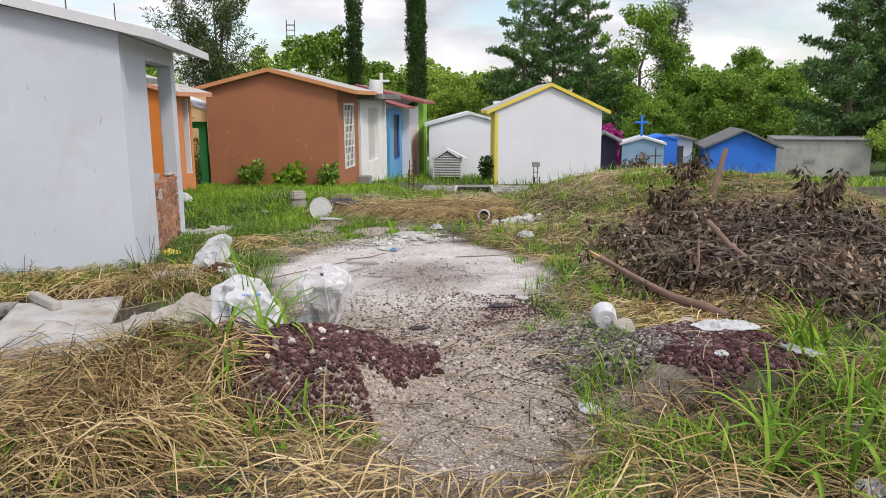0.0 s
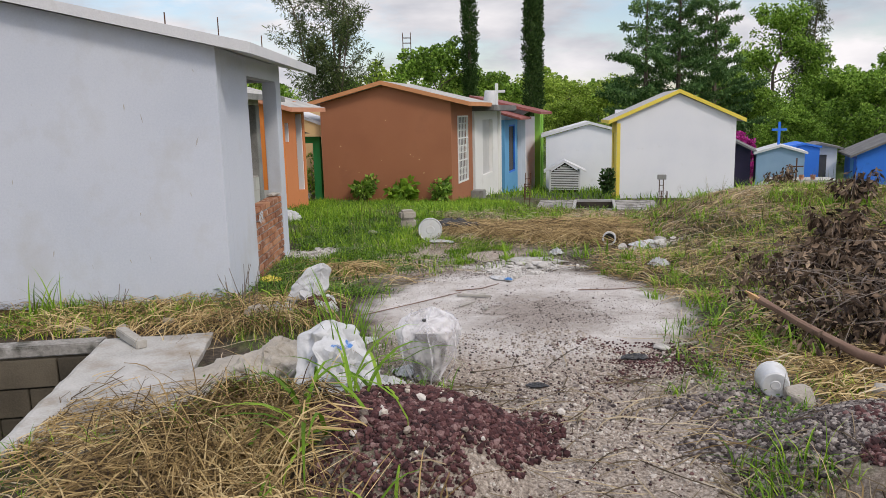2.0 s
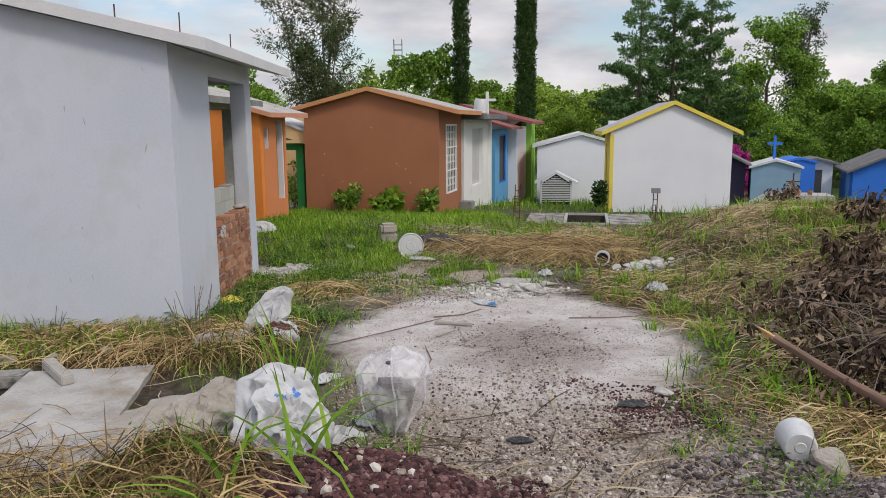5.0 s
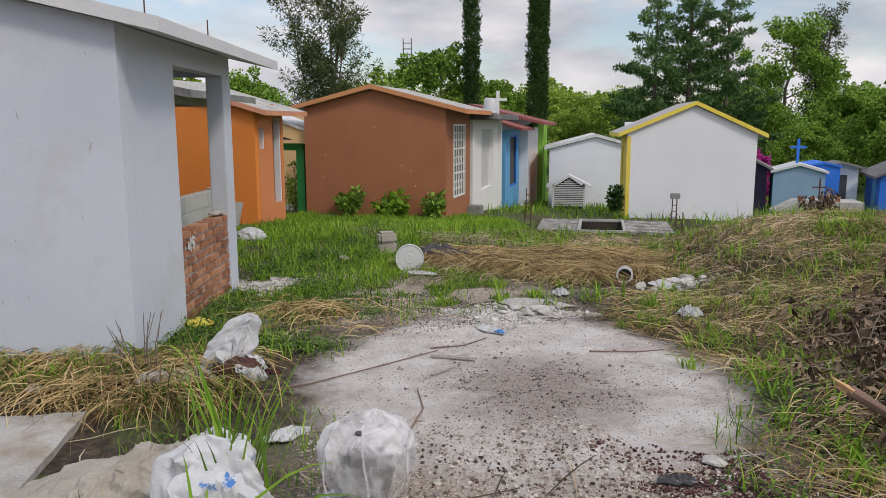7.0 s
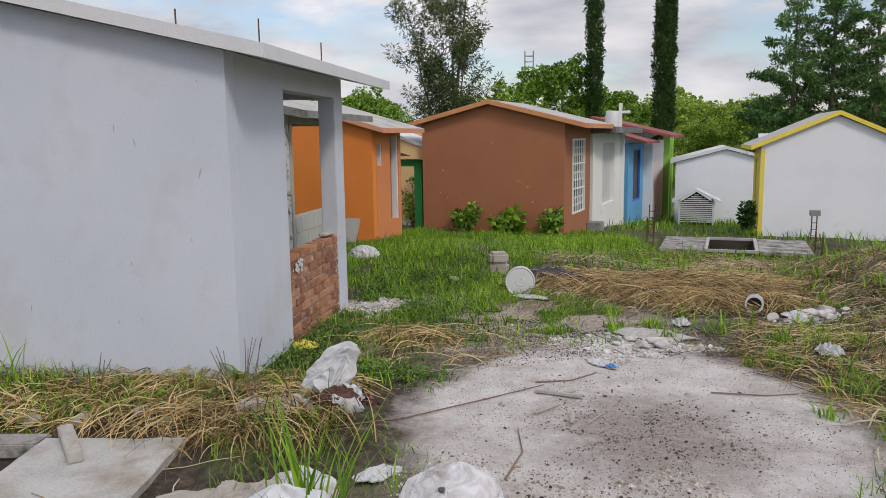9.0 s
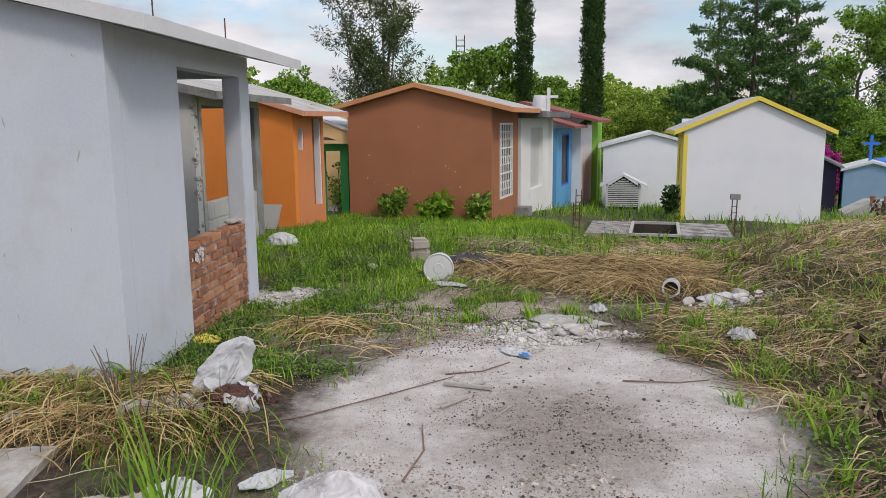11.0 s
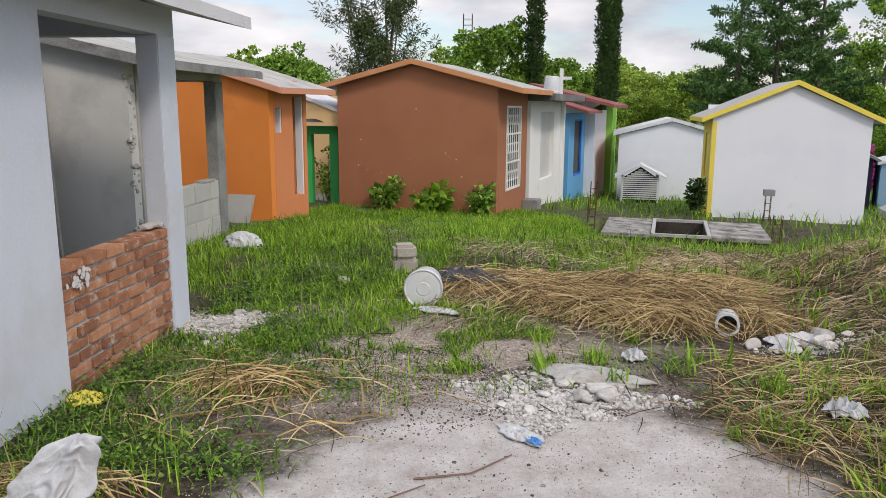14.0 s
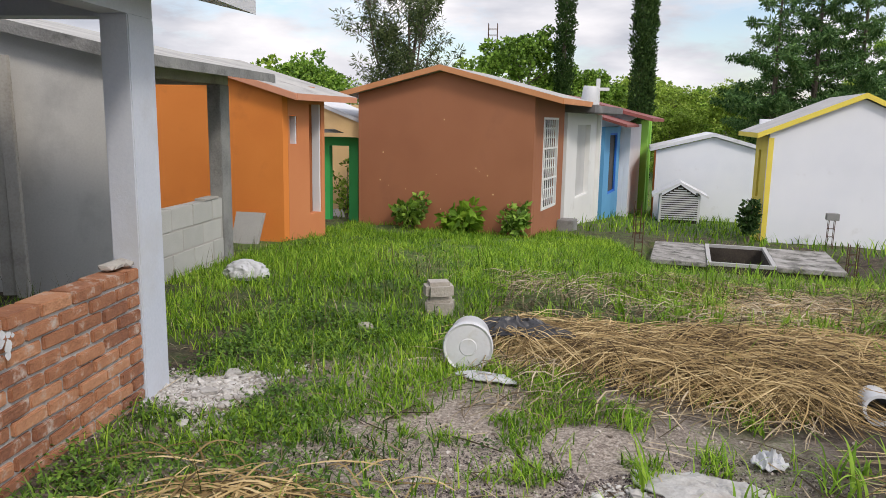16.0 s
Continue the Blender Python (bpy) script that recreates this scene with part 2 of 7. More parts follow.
# ---- building helpers ----
def link(name, bm, mat, parent=None, label="", smooth=False):
    me = bpy.data.meshes.new(name)
    bmesh.ops.recalc_face_normals(bm, faces=bm.faces[:])
    bm.to_mesh(me)
    bm.free()
    if smooth:
        me.polygons.foreach_set("use_smooth", [True] * len(me.polygons))
        me.set_sharp_from_angle(angle=0.65)
    me.materials.append(mat)
    ob = new(name, me)
    if parent:
        ob.parent = parent
    if label:
        ob["label"] = label
    return ob


def part(name, bm, mat, parent, label="", smooth=False):
    return link(name, bm, mat, parent, label, smooth)


def thing(name, m, label, category, group="", kind=""):
    ob = new(name)
    ob.empty_display_size = 0.1
    ob.matrix_world = m
    return tagged(ob, label, category, group, kind)


def box(bm, x0, x1, y0, y1, z0, z1, bevel=0.0):
    v = [bm.verts.new(p) for p in ((x0, y0, z0), (x1, y0, z0), (x1, y1, z0), (x0, y1, z0), (x0, y0, z1), (x1, y0, z1), (x1, y1, z1), (x0, y1, z1))]
    fs = [bm.faces.new([v[i] for i in q]) for q in ((3, 2, 1, 0), (4, 5, 6, 7), (0, 1, 5, 4), (1, 2, 6, 5), (2, 3, 7, 6), (3, 0, 4, 7))]
    if bevel:
        bmesh.ops.bevel(bm, geom=list({e for f in fs for e in f.edges}), offset=bevel, segments=2, affect="EDGES")
    return v


def boxes(*args, bevel=0.0):
    bm = bmesh.new()
    for a in args:
        box(bm, *a, bevel=bevel)
    return bm


def prism(bm, poly, y0, y1, axis="y"):
    """A polygon of (u, z) drawn out between two depths."""
    put = (lambda u, z, d: (u, d, z)) if axis == "y" else (lambda u, z, d: (d, u, z))
    a = [bm.verts.new(put(u, z, y0)) for u, z in poly]
    b = [bm.verts.new(put(u, z, y1)) for u, z in poly]
    bm.faces.new(a)
    bm.faces.new(b[::-1])
    n = len(a)
    for i in range(n):
        bm.faces.new((a[i], b[i], b[(i + 1) % n], a[(i + 1) % n]))
    return bm


def wall_grid(x0, x1, y0, y1, z0, z1, *holes):
    """One connected wall between x0 and x1 with rectangular openings (y0, y1, z0, z1)."""
    ys = sorted({y0, y1, *(v for h in holes for v in h[:2] if y0 < v < y1)})
    zz = sorted({z0, z1, *(v for h in holes for v in h[2:] if z0 < v < z1)})
    full = {(i, j) for i in range(len(ys) - 1) for j in range(len(zz) - 1)
            if not any(h[0] <= (ys[i] + ys[i + 1]) / 2 <= h[1] and h[2] <= (zz[j] + zz[j + 1]) / 2 <= h[3] for h in holes)}
    bm, made = bmesh.new(), {}

    def v(x, i, j):
        if (x, i, j) not in made:
            made[x, i, j] = bm.verts.new((x, ys[i], zz[j]))
        return made[x, i, j]

    for i, j in full:
        for x in (x0, x1):
            bm.faces.new((v(x, i, j), v(x, i + 1, j), v(x, i + 1, j + 1), v(x, i, j + 1)))
        for di, dj, p, q in ((-1, 0, (i, j), (i, j + 1)), (1, 0, (i + 1, j), (i + 1, j + 1)), (0, -1, (i, j), (i + 1, j)), (0, 1, (i, j + 1), (i + 1, j + 1))):
            if (i + di, j + dj) not in full:
                bm.faces.new((v(x0, *p), v(x0, *q), v(x1, *q), v(x1, *p)))
    return bm


def tube(bm, pts, r, sides=6, r1=None, cap=True):
    """A round bar along points, tapering from r to r1."""
    pts = [Vector(p) for p in pts]
    r1 = r if r1 is None else r1
    rings = []
    for i, p in enumerate(pts):
        d = (pts[min(i + 1, len(pts) - 1)] - pts[max(i - 1, 0)]).normalized()
        a = d.orthogonal().normalized() if i == 0 else (rings[-1][1] - d * rings[-1][1].dot(d)).normalized()
        b = d.cross(a)
        rr = r + (r1 - r) * i / max(1, len(pts) - 1)
        rings.append(([bm.verts.new(p + (a * math.cos(k * math.tau / sides) + b * math.sin(k * math.tau / sides)) * rr) for k in range(sides)], a))
    for (p, _), (q, _) in zip(rings, rings[1:]):
        for k in range(sides):
            bm.faces.new((p[k], p[(k + 1) % sides], q[(k + 1) % sides], q[k]))
    if cap and sides > 2:
        bm.faces.new(rings[0][0][::-1])
        bm.faces.new(rings[-1][0])
    return bm


def gable_roof(u0, z0, ua, za, u1, z1, thick, y0, y1):
    """A roof slab over two slopes, its upper edge through (u0,z0), (ua,za), (u1,z1)."""
    return prism(bmesh.new(), [(u0, z0 - thick), (u0, z0), (ua, za), (u1, z1), (u1, z1 - thick), (ua, za - thick)], y0, y1)


def line_z(u, p, q):
    return p[1] + (q[1] - p[1]) * (u - p[0]) / (q[0] - p[0])


# ---- ground ----
def smooth01(t):
    t = min(1.0, max(0.0, t))
    return t * t * (3 - 2 * t)


def bump_at(x, y, cx, cy, rx, ry, h, turn=0.0, p=1.0):
    c, s = math.cos(radians(turn)), math.sin(radians(turn))
    dx, dy = x - cx, y - cy
    q = ((dx * c + dy * s) / rx) ** 2 + ((-dx * s + dy * c) / ry) ** 2
    return h * smooth01(1 - q ** p) if q < 1 else 0.0


TOMB = pose(2.16, 15.87, -0.45, 0, 0, -11.6)
TOMB_INV = TOMB.inverted()
PIT = pose(-2.06, 5.80, 0.0, 0, 0, 8.0)
PIT_INV = PIT.inverted()


def base_z(x, y):
    z = -0.066 * max(0.0, y - 11.6) - 0.022 * max(0.0, min(1, (y - 11) / 6)) * (x + 1.5)
    if y > 30:
        z = -0.066 * 18.4 - 0.022 * (x + 1.5) + 0.02 * (y - 30)
    if x > 12 and y > 11:
        z += 0.022 * (x - 12) * min(1, (y - 11) / 6)
    if abs(x) > 30:
        z = z * max(0.0, 1 - (abs(x) - 30) / 20)
    return z


def ground_z(x, y, detail=True):
    z = base_z(x, y)
    z += bump_at(x, y, 5.0, 9.4, 2.6, 3.8, 0.42, -12)
    z += bump_at(x, y, 4.1, 6.0, 1.8, 2.1, 0.13)
    z += bump_at(x, y, 7.8, 6.0, 3.5, 5.0, 0.12)
    z += bump_at(x, y, 2.2, 3.55, 0.75, 0.7, 0.2, 10)
    z += bump_at(x, y, 0.05, 3.85, 0.72, 0.6, 0.24)
    z += bump_at(x, y, -0.8, 4.2, 0.5, 0.8, 0.09)
    z += bump_at(x, y, -0.95, 6.25, 0.7, 0.5, 0.05)
    # the lower strip before the far tomb
    z -= bump_at(x, y, 3.5, 14.9, 2.6, 3.4, 0.24, -11)
    if detail:
        k = smooth01((abs(x - 0.75) / 1.25) ** 2 + (abs(y - 6.6) / 1.4) ** 2)
        z += (noise.noise((x * 1.1, y * 1.1, 3.1)) * 0.05 + noise.noise((x * 4.3, y * 4.3, 7.7)) * 0.018) * (0.15 + 0.85 * k)
    t = TOMB_INV @ Vector((x, y, 0))
    if 0.62 < t.x < 1.72 and 0.1 < t.y < 1.62:
        z = -1.5
    elif -0.1 < t.x < 2.6 and -0.1 < t.y < 1.85:
        z = min(z, -0.58)
    p = PIT_INV @ Vector((x, y, 0))
    if -1.5 < p.x < 0.1 and -1.9 < p.y < -0.02:
        z = -1.1
    elif -0.2 < p.x < 0.95 and -1.95 < p.y < 0.12:
        z = min(z, -0.02)
    return z


def axis_steps(near0, near1, step, far0, far1):
    a = list(np.arange(near0, near1 + 1e-6, step))
    d, v = step, near0
    while v > far0:
        d *= 1.35
        v -= d
        a.insert(0, v)
    d, v = step, a[-1]
    while v < far1:
        d *= 1.35
        v += d
        a.append(v)
    return a


gx = axis_steps(-4.5, 8.5, 0.07, -900, 900)
gy = axis_steps(-1.5, 19.0, 0.07, -400, 1500)
nx = len(gx)
gv = [(x, y, ground_z(x, y)) for y in gy for x in gx]
gf = [(j * nx + i, j * nx + i + 1, (j + 1) * nx + i + 1, (j + 1) * nx + i) for j in range(len(gy) - 1) for i in range(nx - 1)]
g_me = bpy.data.meshes.new("ground")
g_me.from_pydata(gv, [], gf)
g_me.polygons.foreach_set("use_smooth", [True] * len(gf))
ground = tagged(new("ground", g_me), "bare earth and gravel ground with patchy dry and green grass", "ground", kind="structure")


def ground_material():
    m = bpy.data.materials.new("earth_and_grass")
    m.use_nodes = True
    t, L = m.node_tree, m.node_tree.links
    b = t.nodes["Principled BSDF"]
    b.inputs["Roughness"].default_value = 0.95
    co = t.nodes.new("ShaderNodeTexCoord")

    def nz(scale, detail=6, rough=0.6):
        n = t.nodes.new("ShaderNodeTexNoise")
        n.inputs["Scale"].default_value, n.inputs["Detail"].default_value, n.inputs["Roughness"].default_value = scale, detail, rough
        L.new(co.outputs["Object"], n.inputs["Vector"])
        return n.outputs["Fac"]

    def ramp(f, stops):
        r = t.nodes.new("ShaderNodeValToRGB")
        for i, (p, c) in enumerate(stops):
            e = r.color_ramp.elements[i] if i < 2 else r.color_ramp.elements.new(p)
            e.position, e.color = p, (*c, 1)
        L.new(f, r.inputs["Fac"])
        return r.outputs["Color"]

    def mix(f, a, c):
        x = t.nodes.new("ShaderNodeMix")
        x.data_type = "RGBA"
        L.new(f, x.inputs["Factor"])
        L.new(a, x.inputs["A"])
        L.new(c, x.inputs["B"])
        return x.outputs["Result"]

    def patch(cx, cy, rx, ry, edge=0.35, wob=0.5, grain=2.6):
        """1 inside an uneven oval patch of the plan, 0 outside."""
        mp = t.nodes.new("ShaderNodeMapping")
        mp.vector_type = "TEXTURE"
        mp.inputs["Location"].default_value, mp.inputs["Scale"].default_value = (cx, cy, 0), (rx, ry, 1000)
        L.new(co.outputs["Object"], mp.inputs["Vector"])
        ln = t.nodes.new("ShaderNodeVectorMath")
        ln.operation = "LENGTH"
        L.new(mp.outputs["Vector"], ln.inputs[0])
        ad = t.nodes.new("ShaderNodeMath")
        ad.operation = "MULTIPLY_ADD"
        ad.inputs[1].default_value = wob
        L.new(nz(grain, 10, 0.72), ad.inputs[0])
        L.new(ln.outputs["Value"], ad.inputs[2])
        hf = t.nodes.new("ShaderNodeMath")
        hf.operation = "MULTIPLY"
        hf.inputs[1].default_value = 0.4
        L.new(ad.outputs[0], hf.inputs[0])
        return ramp(hf.outputs[0], [(0.4 * (1 + wob / 2 - edge), (1, 1, 1)), (0.4 * (1 + wob / 2 + edge * 0.3), (0, 0, 0))])

    soil = ramp(nz(16, 8, 0.7), [(0.3, (0.016, 0.011, 0.007)), (0.5, (0.055, 0.039, 0.025)), (0.7, (0.17, 0.125, 0.085))])
    grit = ramp(nz(60, 5, 0.7), [(0.33, (0.13, 0.1, 0.08)), (0.5, (0.36, 0.3, 0.245)), (0.66, (0.62, 0.54, 0.46))])
    turf = ramp(nz(9, 7), [(0.3, (0.025, 0.05, 0.008)), (0.5, (0.07, 0.13, 0.016)), (0.7, (0.16, 0.19, 0.05))])
    cement = ramp(nz(3.2, 9, 0.68), [(0.34, (0.4, 0.35, 0.315)), (0.46, (0.54, 0.5, 0.465)), (0.62, (0.66, 0.63, 0.6))])
    lime = ramp(nz(30, 6), [(0.3, (0.42, 0.385, 0.35)), (0.7, (0.68, 0.65, 0.61))])
    c = mix(ramp(nz(1.7, 8, 0.7), [(0.5, (0, 0, 0)), (0.66, (0.7, 0.7, 0.7))]), soil, turf)
    c = mix(patch(-0.6, 14.6, 3.6, 4.6, 0.4), c, turf)
    c = mix(patch(3.0, 60.0, 300, 42.0, 0.1), c, turf)
    c = mix(patch(0.9, 4.5, 1.25, 2.9, 0.5), c, grit)
    c = mix(patch(0.1, 8.4, 1.6, 1.1, 0.5, 1.5, 3.5), c, grit)
    c = mix(patch(-0.3, 9.5, 0.5, 0.4, 0.4, 1.2, 4.0), c, grit)
    bank = ramp(nz(18, 8, 0.75), [(0.3, (0.1, 0.075, 0.05)), (0.5, (0.24, 0.185, 0.13)), (0.7, (0.42, 0.34, 0.25))])
    c = mix(patch(2.9, 14.7, 1.9, 0.9, 0.4, 1.2, 3.0), c, bank)
    c = mix(patch(0.92, 6.45, 1.27, 1.4, 0.14, 0.5, 4.5), c, cement)
    c = mix(patch(0.95, 7.85, 0.55, 0.3, 0.4, 0.8), c, lime)
    dusk = ramp(nz(24, 8, 0.7), [(0.3, (0.24, 0.2, 0.175)), (0.7, (0.44, 0.39, 0.345))])
    c = mix(patch(1.0, 6.2, 0.58, 0.68, 0.5, 1.6, 5.0), c, dusk)
    c = mix(patch(-1.22, 9.05, 0.36, 0.34, 0.4, 0.8), c, lime)
    # dark brown earth patch, shade under the brush heap painted in
    heap_shade = ramp(nz(22, 7, 0.7), [(0.3, (0.016, 0.012, 0.009)), (0.7, (0.08, 0.062, 0.045))])
    c = mix(patch(4.1, 5.9, 1.2, 1.2, 0.4, 0.8), c, heap_shade)
    speck = ramp(nz(75, 6, 0.8), [(0.3, (0.4, 0.38, 0.36)), (0.43, (0.95, 0.95, 0.95)), (0.53, (1.02, 1.02, 1.02)), (0.66, (1.25, 1.24, 1.22))])
    mu = t.nodes.new("ShaderNodeMix")
    mu.data_type, mu.blend_type = "RGBA", "MULTIPLY"
    mu.inputs["Factor"].default_value = 0.85
    L.new(c, mu.inputs["A"])
    L.new(speck, mu.inputs["B"])
    L.new(mu.outputs["Result"], b.inputs["Base Color"])
    bp = t.nodes.new("ShaderNodeBump")
    bp.inputs["Strength"].default_value, bp.inputs["Distance"].default_value = 0.8, 0.03
    L.new(nz(34, 8, 0.78), bp.inputs["Height"])
    L.new(bp.outputs["Normal"], b.inputs["Normal"])
    return m


g_me.materials.append(ground_material())


# ---- the white house with the brick parapet ----
def house_white_brick():
    h = thing("tomb_house", pose(-1.44, 6.75, 0), "white-painted tomb house with an open porch and brick parapet", "tomb house", "tomb houses")
    e0, ap, e1 = (-4.55, 2.05), (-2.1, 2.607), (0.3, 2.05)
    bm = bmesh.new()
    prism(bm, [(-4.2, -0.15), (0, -0.15), (0, line_z(0, ap, e1) - 0.085), (-2.1, 2.515), (-4.2, line_z(-4.2, e0, ap) - 0.085)], 0, 0.14)
    part("gable_wall", bm, M_whitewash, h)
    part("side_wall", wall_grid(-0.14, 0, 0.142, 2.36, -0.15, 2.03, (0.93, 2.4, -0.2, 1.86)), M_whitewash, h)
    part("column", boxes((-0.14, 0.003, 2.12, 2.363, -0.15, 1.86), bevel=0.006), M_whitewash, h)
    bm = bmesh.new()
    prism(bm, [(-4.2, -0.15), (-1.3, -0.15), (-1.3, 1.86), (-0.142, 1.86), (-0.142, 2.05), (-2.1, 2.51), (-4.2, 2.03)], 2.22, 2.36)
    part("rear_wall", bm, M_whitewash, h)
    part("inner_wall", boxes((-2.0, -1.88, 0.142, 2.218, -0.15, 2.4)), M_whitewash, h)
    part("far_side_wall", boxes((-4.2, -4.06, 0.142, 2.218, -0.15, 2.02)), M_whitewash, h)
    part("roof", gable_roof(*e0, *ap, *e1, 0.082, -0.12, 3.0), M_white_trim, h, "white painted concrete roof slab with rough edges")
    part("porch_floor", boxes((-1.88, -0.12, 0.142, 2.218, -0.15, 0.03)), M_concrete, h)
    # the brick parapet, course by course
    par = part("parapet", boxes((-0.128, -0.02, 0.931, 2.119, -0.1, 0.65)), M_brickmortar, h, "red brick parapet with white paint splashes")
    rng = random.Random(5)
    bl, bh = 0.2, 0.054
    proto = None
    for k in range(11):
        z0 = -0.08 + k * 0.0685
        y = 0.934 - (bl / 2 if k % 2 else 0)
        while y < 2.115:
            a, b_ = max(y, 0.934), min(y + bl, 2.116)
            if b_ - a > 0.03:
                bm = boxes((-0.062, 0.062, -(b_ - a) / 2, (b_ - a) / 2, -bh / 2, bh / 2), bevel=0.0055)
                br = part("brick", bm, M_brick, par)
                br.location = (-0.068 + rng.uniform(-0.004, 0.006), (a + b_) / 2, z0 + bh / 2 + rng.uniform(-0.003, 0.003))
                br.rotation_euler = (rng.uniform(-0.025, 0.025), rng.uniform(-0.03, 0.03), rng.uniform(-0.03, 0.03))
            y += bl + 0.016
    # white paint splash on the bricks, and mortar lumps at the top of the parapet
    bm = bmesh.new()
    for _ in range(26):
        cy, cz, r = rng.gauss(1.08, 0.045), rng.gauss(0.575, 0.028), rng.uniform(0.008, 0.024)
        vs = [bm.verts.new((0.0115 + 0.0002 * _, cy + r * math.cos(a) * rng.uniform(0.6, 1.2), cz + r * math.sin(a) * rng.uniform(0.6, 1.2))) for a in np.linspace(0, math.tau, 8)[:-1]]
        bm.faces.new(vs)
    part("paint_splash", bm, M_white_trim, par)["kind"] = "stuff"
    bm = bmesh.new()
    for i in range(7):
        m = Matrix.Translation((-0.06 + rng.uniform(-.03, .03), 1.97 + i * 0.022, 0.685)) @ Matrix.Diagonal((0.05, 0.03, 0.022, 1))
        bmesh.ops.create_icosphere(bm, subdivisions=1, radius=1, matrix=m)
    part("mortar_lump", bm, M_mortar, h)
    # scuffs on the plaster
    for i in range(15):
        u, z, L, a = rng.uniform(-2.2, -0.1), rng.uniform(0.25, 1.95), rng.uniform(0.02, 0.09), rng.gauss(1.6, 0.25)
        w = rng.uniform(0.002, 0.006)
        du, dz = math.cos(a) * L / 2, math.sin(a) * L / 2
        bm = bmesh.new()
        bm.faces.new([bm.verts.new(p) for p in ((u - du, -0.002, z - dz), (u + w, -0.002, z - dz * 0.2), (u + du, -0.002, z + dz), (u - w, -0.002, z + dz * 0.3))])
        part("scuff", bm, M_concrete, h)
    # starter bars above the roof
    for y, u, t in ((1.4, -0.35, 0.28), (2.3, -0.15, 0.2), (0.4, -0.5, 0.2)):
        part("starter_bar", tube(bmesh.new(), [(u, y, 2.0), (u, y, 2.15 + t)], 0.006, 5), M_rust, h)


house_white_brick()


# ---- the grey unfinished house ----
def house_grey():
    h = thing("tomb_house", pose(-2.6, 10.75, 0.0, 0, 0, -1.5), "unfinished grey tomb house with block parapet and raw concrete posts", "tomb house", "tomb houses")
    e0, ap, e1 = (-4.3, 1.86), (-2.05, 2.34), (0.3, 1.83)
    bm = bmesh.new()
    prism(bm, [(-4.0, -0.2), (-0.02, -0.2), (-0.02, line_z(-0.02, ap, e1) - 0.09), (-2.05, 2.25), (-4.0, 1.83)], 0, 0.13)
    part("gable_wall", bm, M_render, h, "smooth grey cement render")
    rng = random.Random(2)
    bm = bmesh.new()
    for i in range(60):
        z = rng.uniform(0, 1.75)
        bmesh.ops.create_icosphere(bm, subdivisions=1, radius=rng.uniform(0.012, 0.03), matrix=Matrix.Translation((-0.025 + rng.uniform(-.015, .012), rng.uniform(-0.005, 0.1), z)))
    part("mortar_edge", bm, M_mortar, h)["kind"] = "stuff"
    par = part("parapet", boxes((-0.125, -0.012, 0.14, 1.84, -0.2, 0.57)), M_mortar, h, "pale concrete block parapet")
    part("side_wall", boxes((-0.13, -0.005, 0.132, 0.2, -0.2, 1.69)), M_mortar, h)
    for k in range(4):
        y = 0.205 - (0.2 if k % 2 else 0)
        while y < 1.83:
            a, b_ = max(y, 0.205), min(y + 0.39, 1.835)
            if b_ - a > 0.05:
                bk = part("block", boxes((-0.06, 0.06, -(b_ - a) / 2, (b_ - a) / 2, -0.095, 0.095), bevel=0.005), M_block, par)
                bk.location = (-0.068 + rng.uniform(-0.003, 0.006), (a + b_) / 2, -0.1 + k * 0.2)
                bk.rotation_euler = (0, 0, rng.uniform(-0.01, 0.01))
            y += 0.402
    part("loose_board", boxes((-0.11, 0.0, 1.45, 1.75, 0.598, 0.62), bevel=0.004), M_plank, par)
    part("column", boxes((-0.13, 0.002, 1.84, 2.06, -0.2, 1.69), bevel=0.006), M_darkcon, h)
    part("beam", boxes((-0.13, -0.001, 0.132, 2.058, 1.692, 1.83), bevel=0.006), M_concrete, h)
    part("rear_beam", boxes((-2.4, -0.132, 1.93, 2.055, 1.692, 1.86)), M_concrete, h)
    part("rear_wall", boxes((-4.0, -2.4, 1.93, 2.055, -0.2, 1.8)), M_render, h)
    part("roof", gable_roof(*e0, *ap, *e1, 0.085, -0.12, 2.55), M_concrete, h, "pale concrete roof slab")
    part("fascia", gable_roof(e0[0], e0[1] - 0.003, ap[0], ap[1] - 0.003, e1[0] + 0.003, e1[1] - 0.003, 0.09, -0.128, -0.12), M_darkcon, h, "dark rough concrete edge")
    part("eave_edge", boxes((0.3, 0.308, -0.119, 2.499, 1.745, 1.828)), M_darkcon, h)
    part("roof_edge", gable_roof(e0[0] + 0.02, e0[1] - 0.006, ap[0], ap[1] - 0.006, e1[0] + 0.004, e1[1] - 0.012, 0.078, 2.5, 2.556), M_darkcon, h)
    part("porch_floor", boxes((-2.4, -0.13, 0.135, 1.925, -0.2, 0.02)), M_concrete, h)


house_grey()


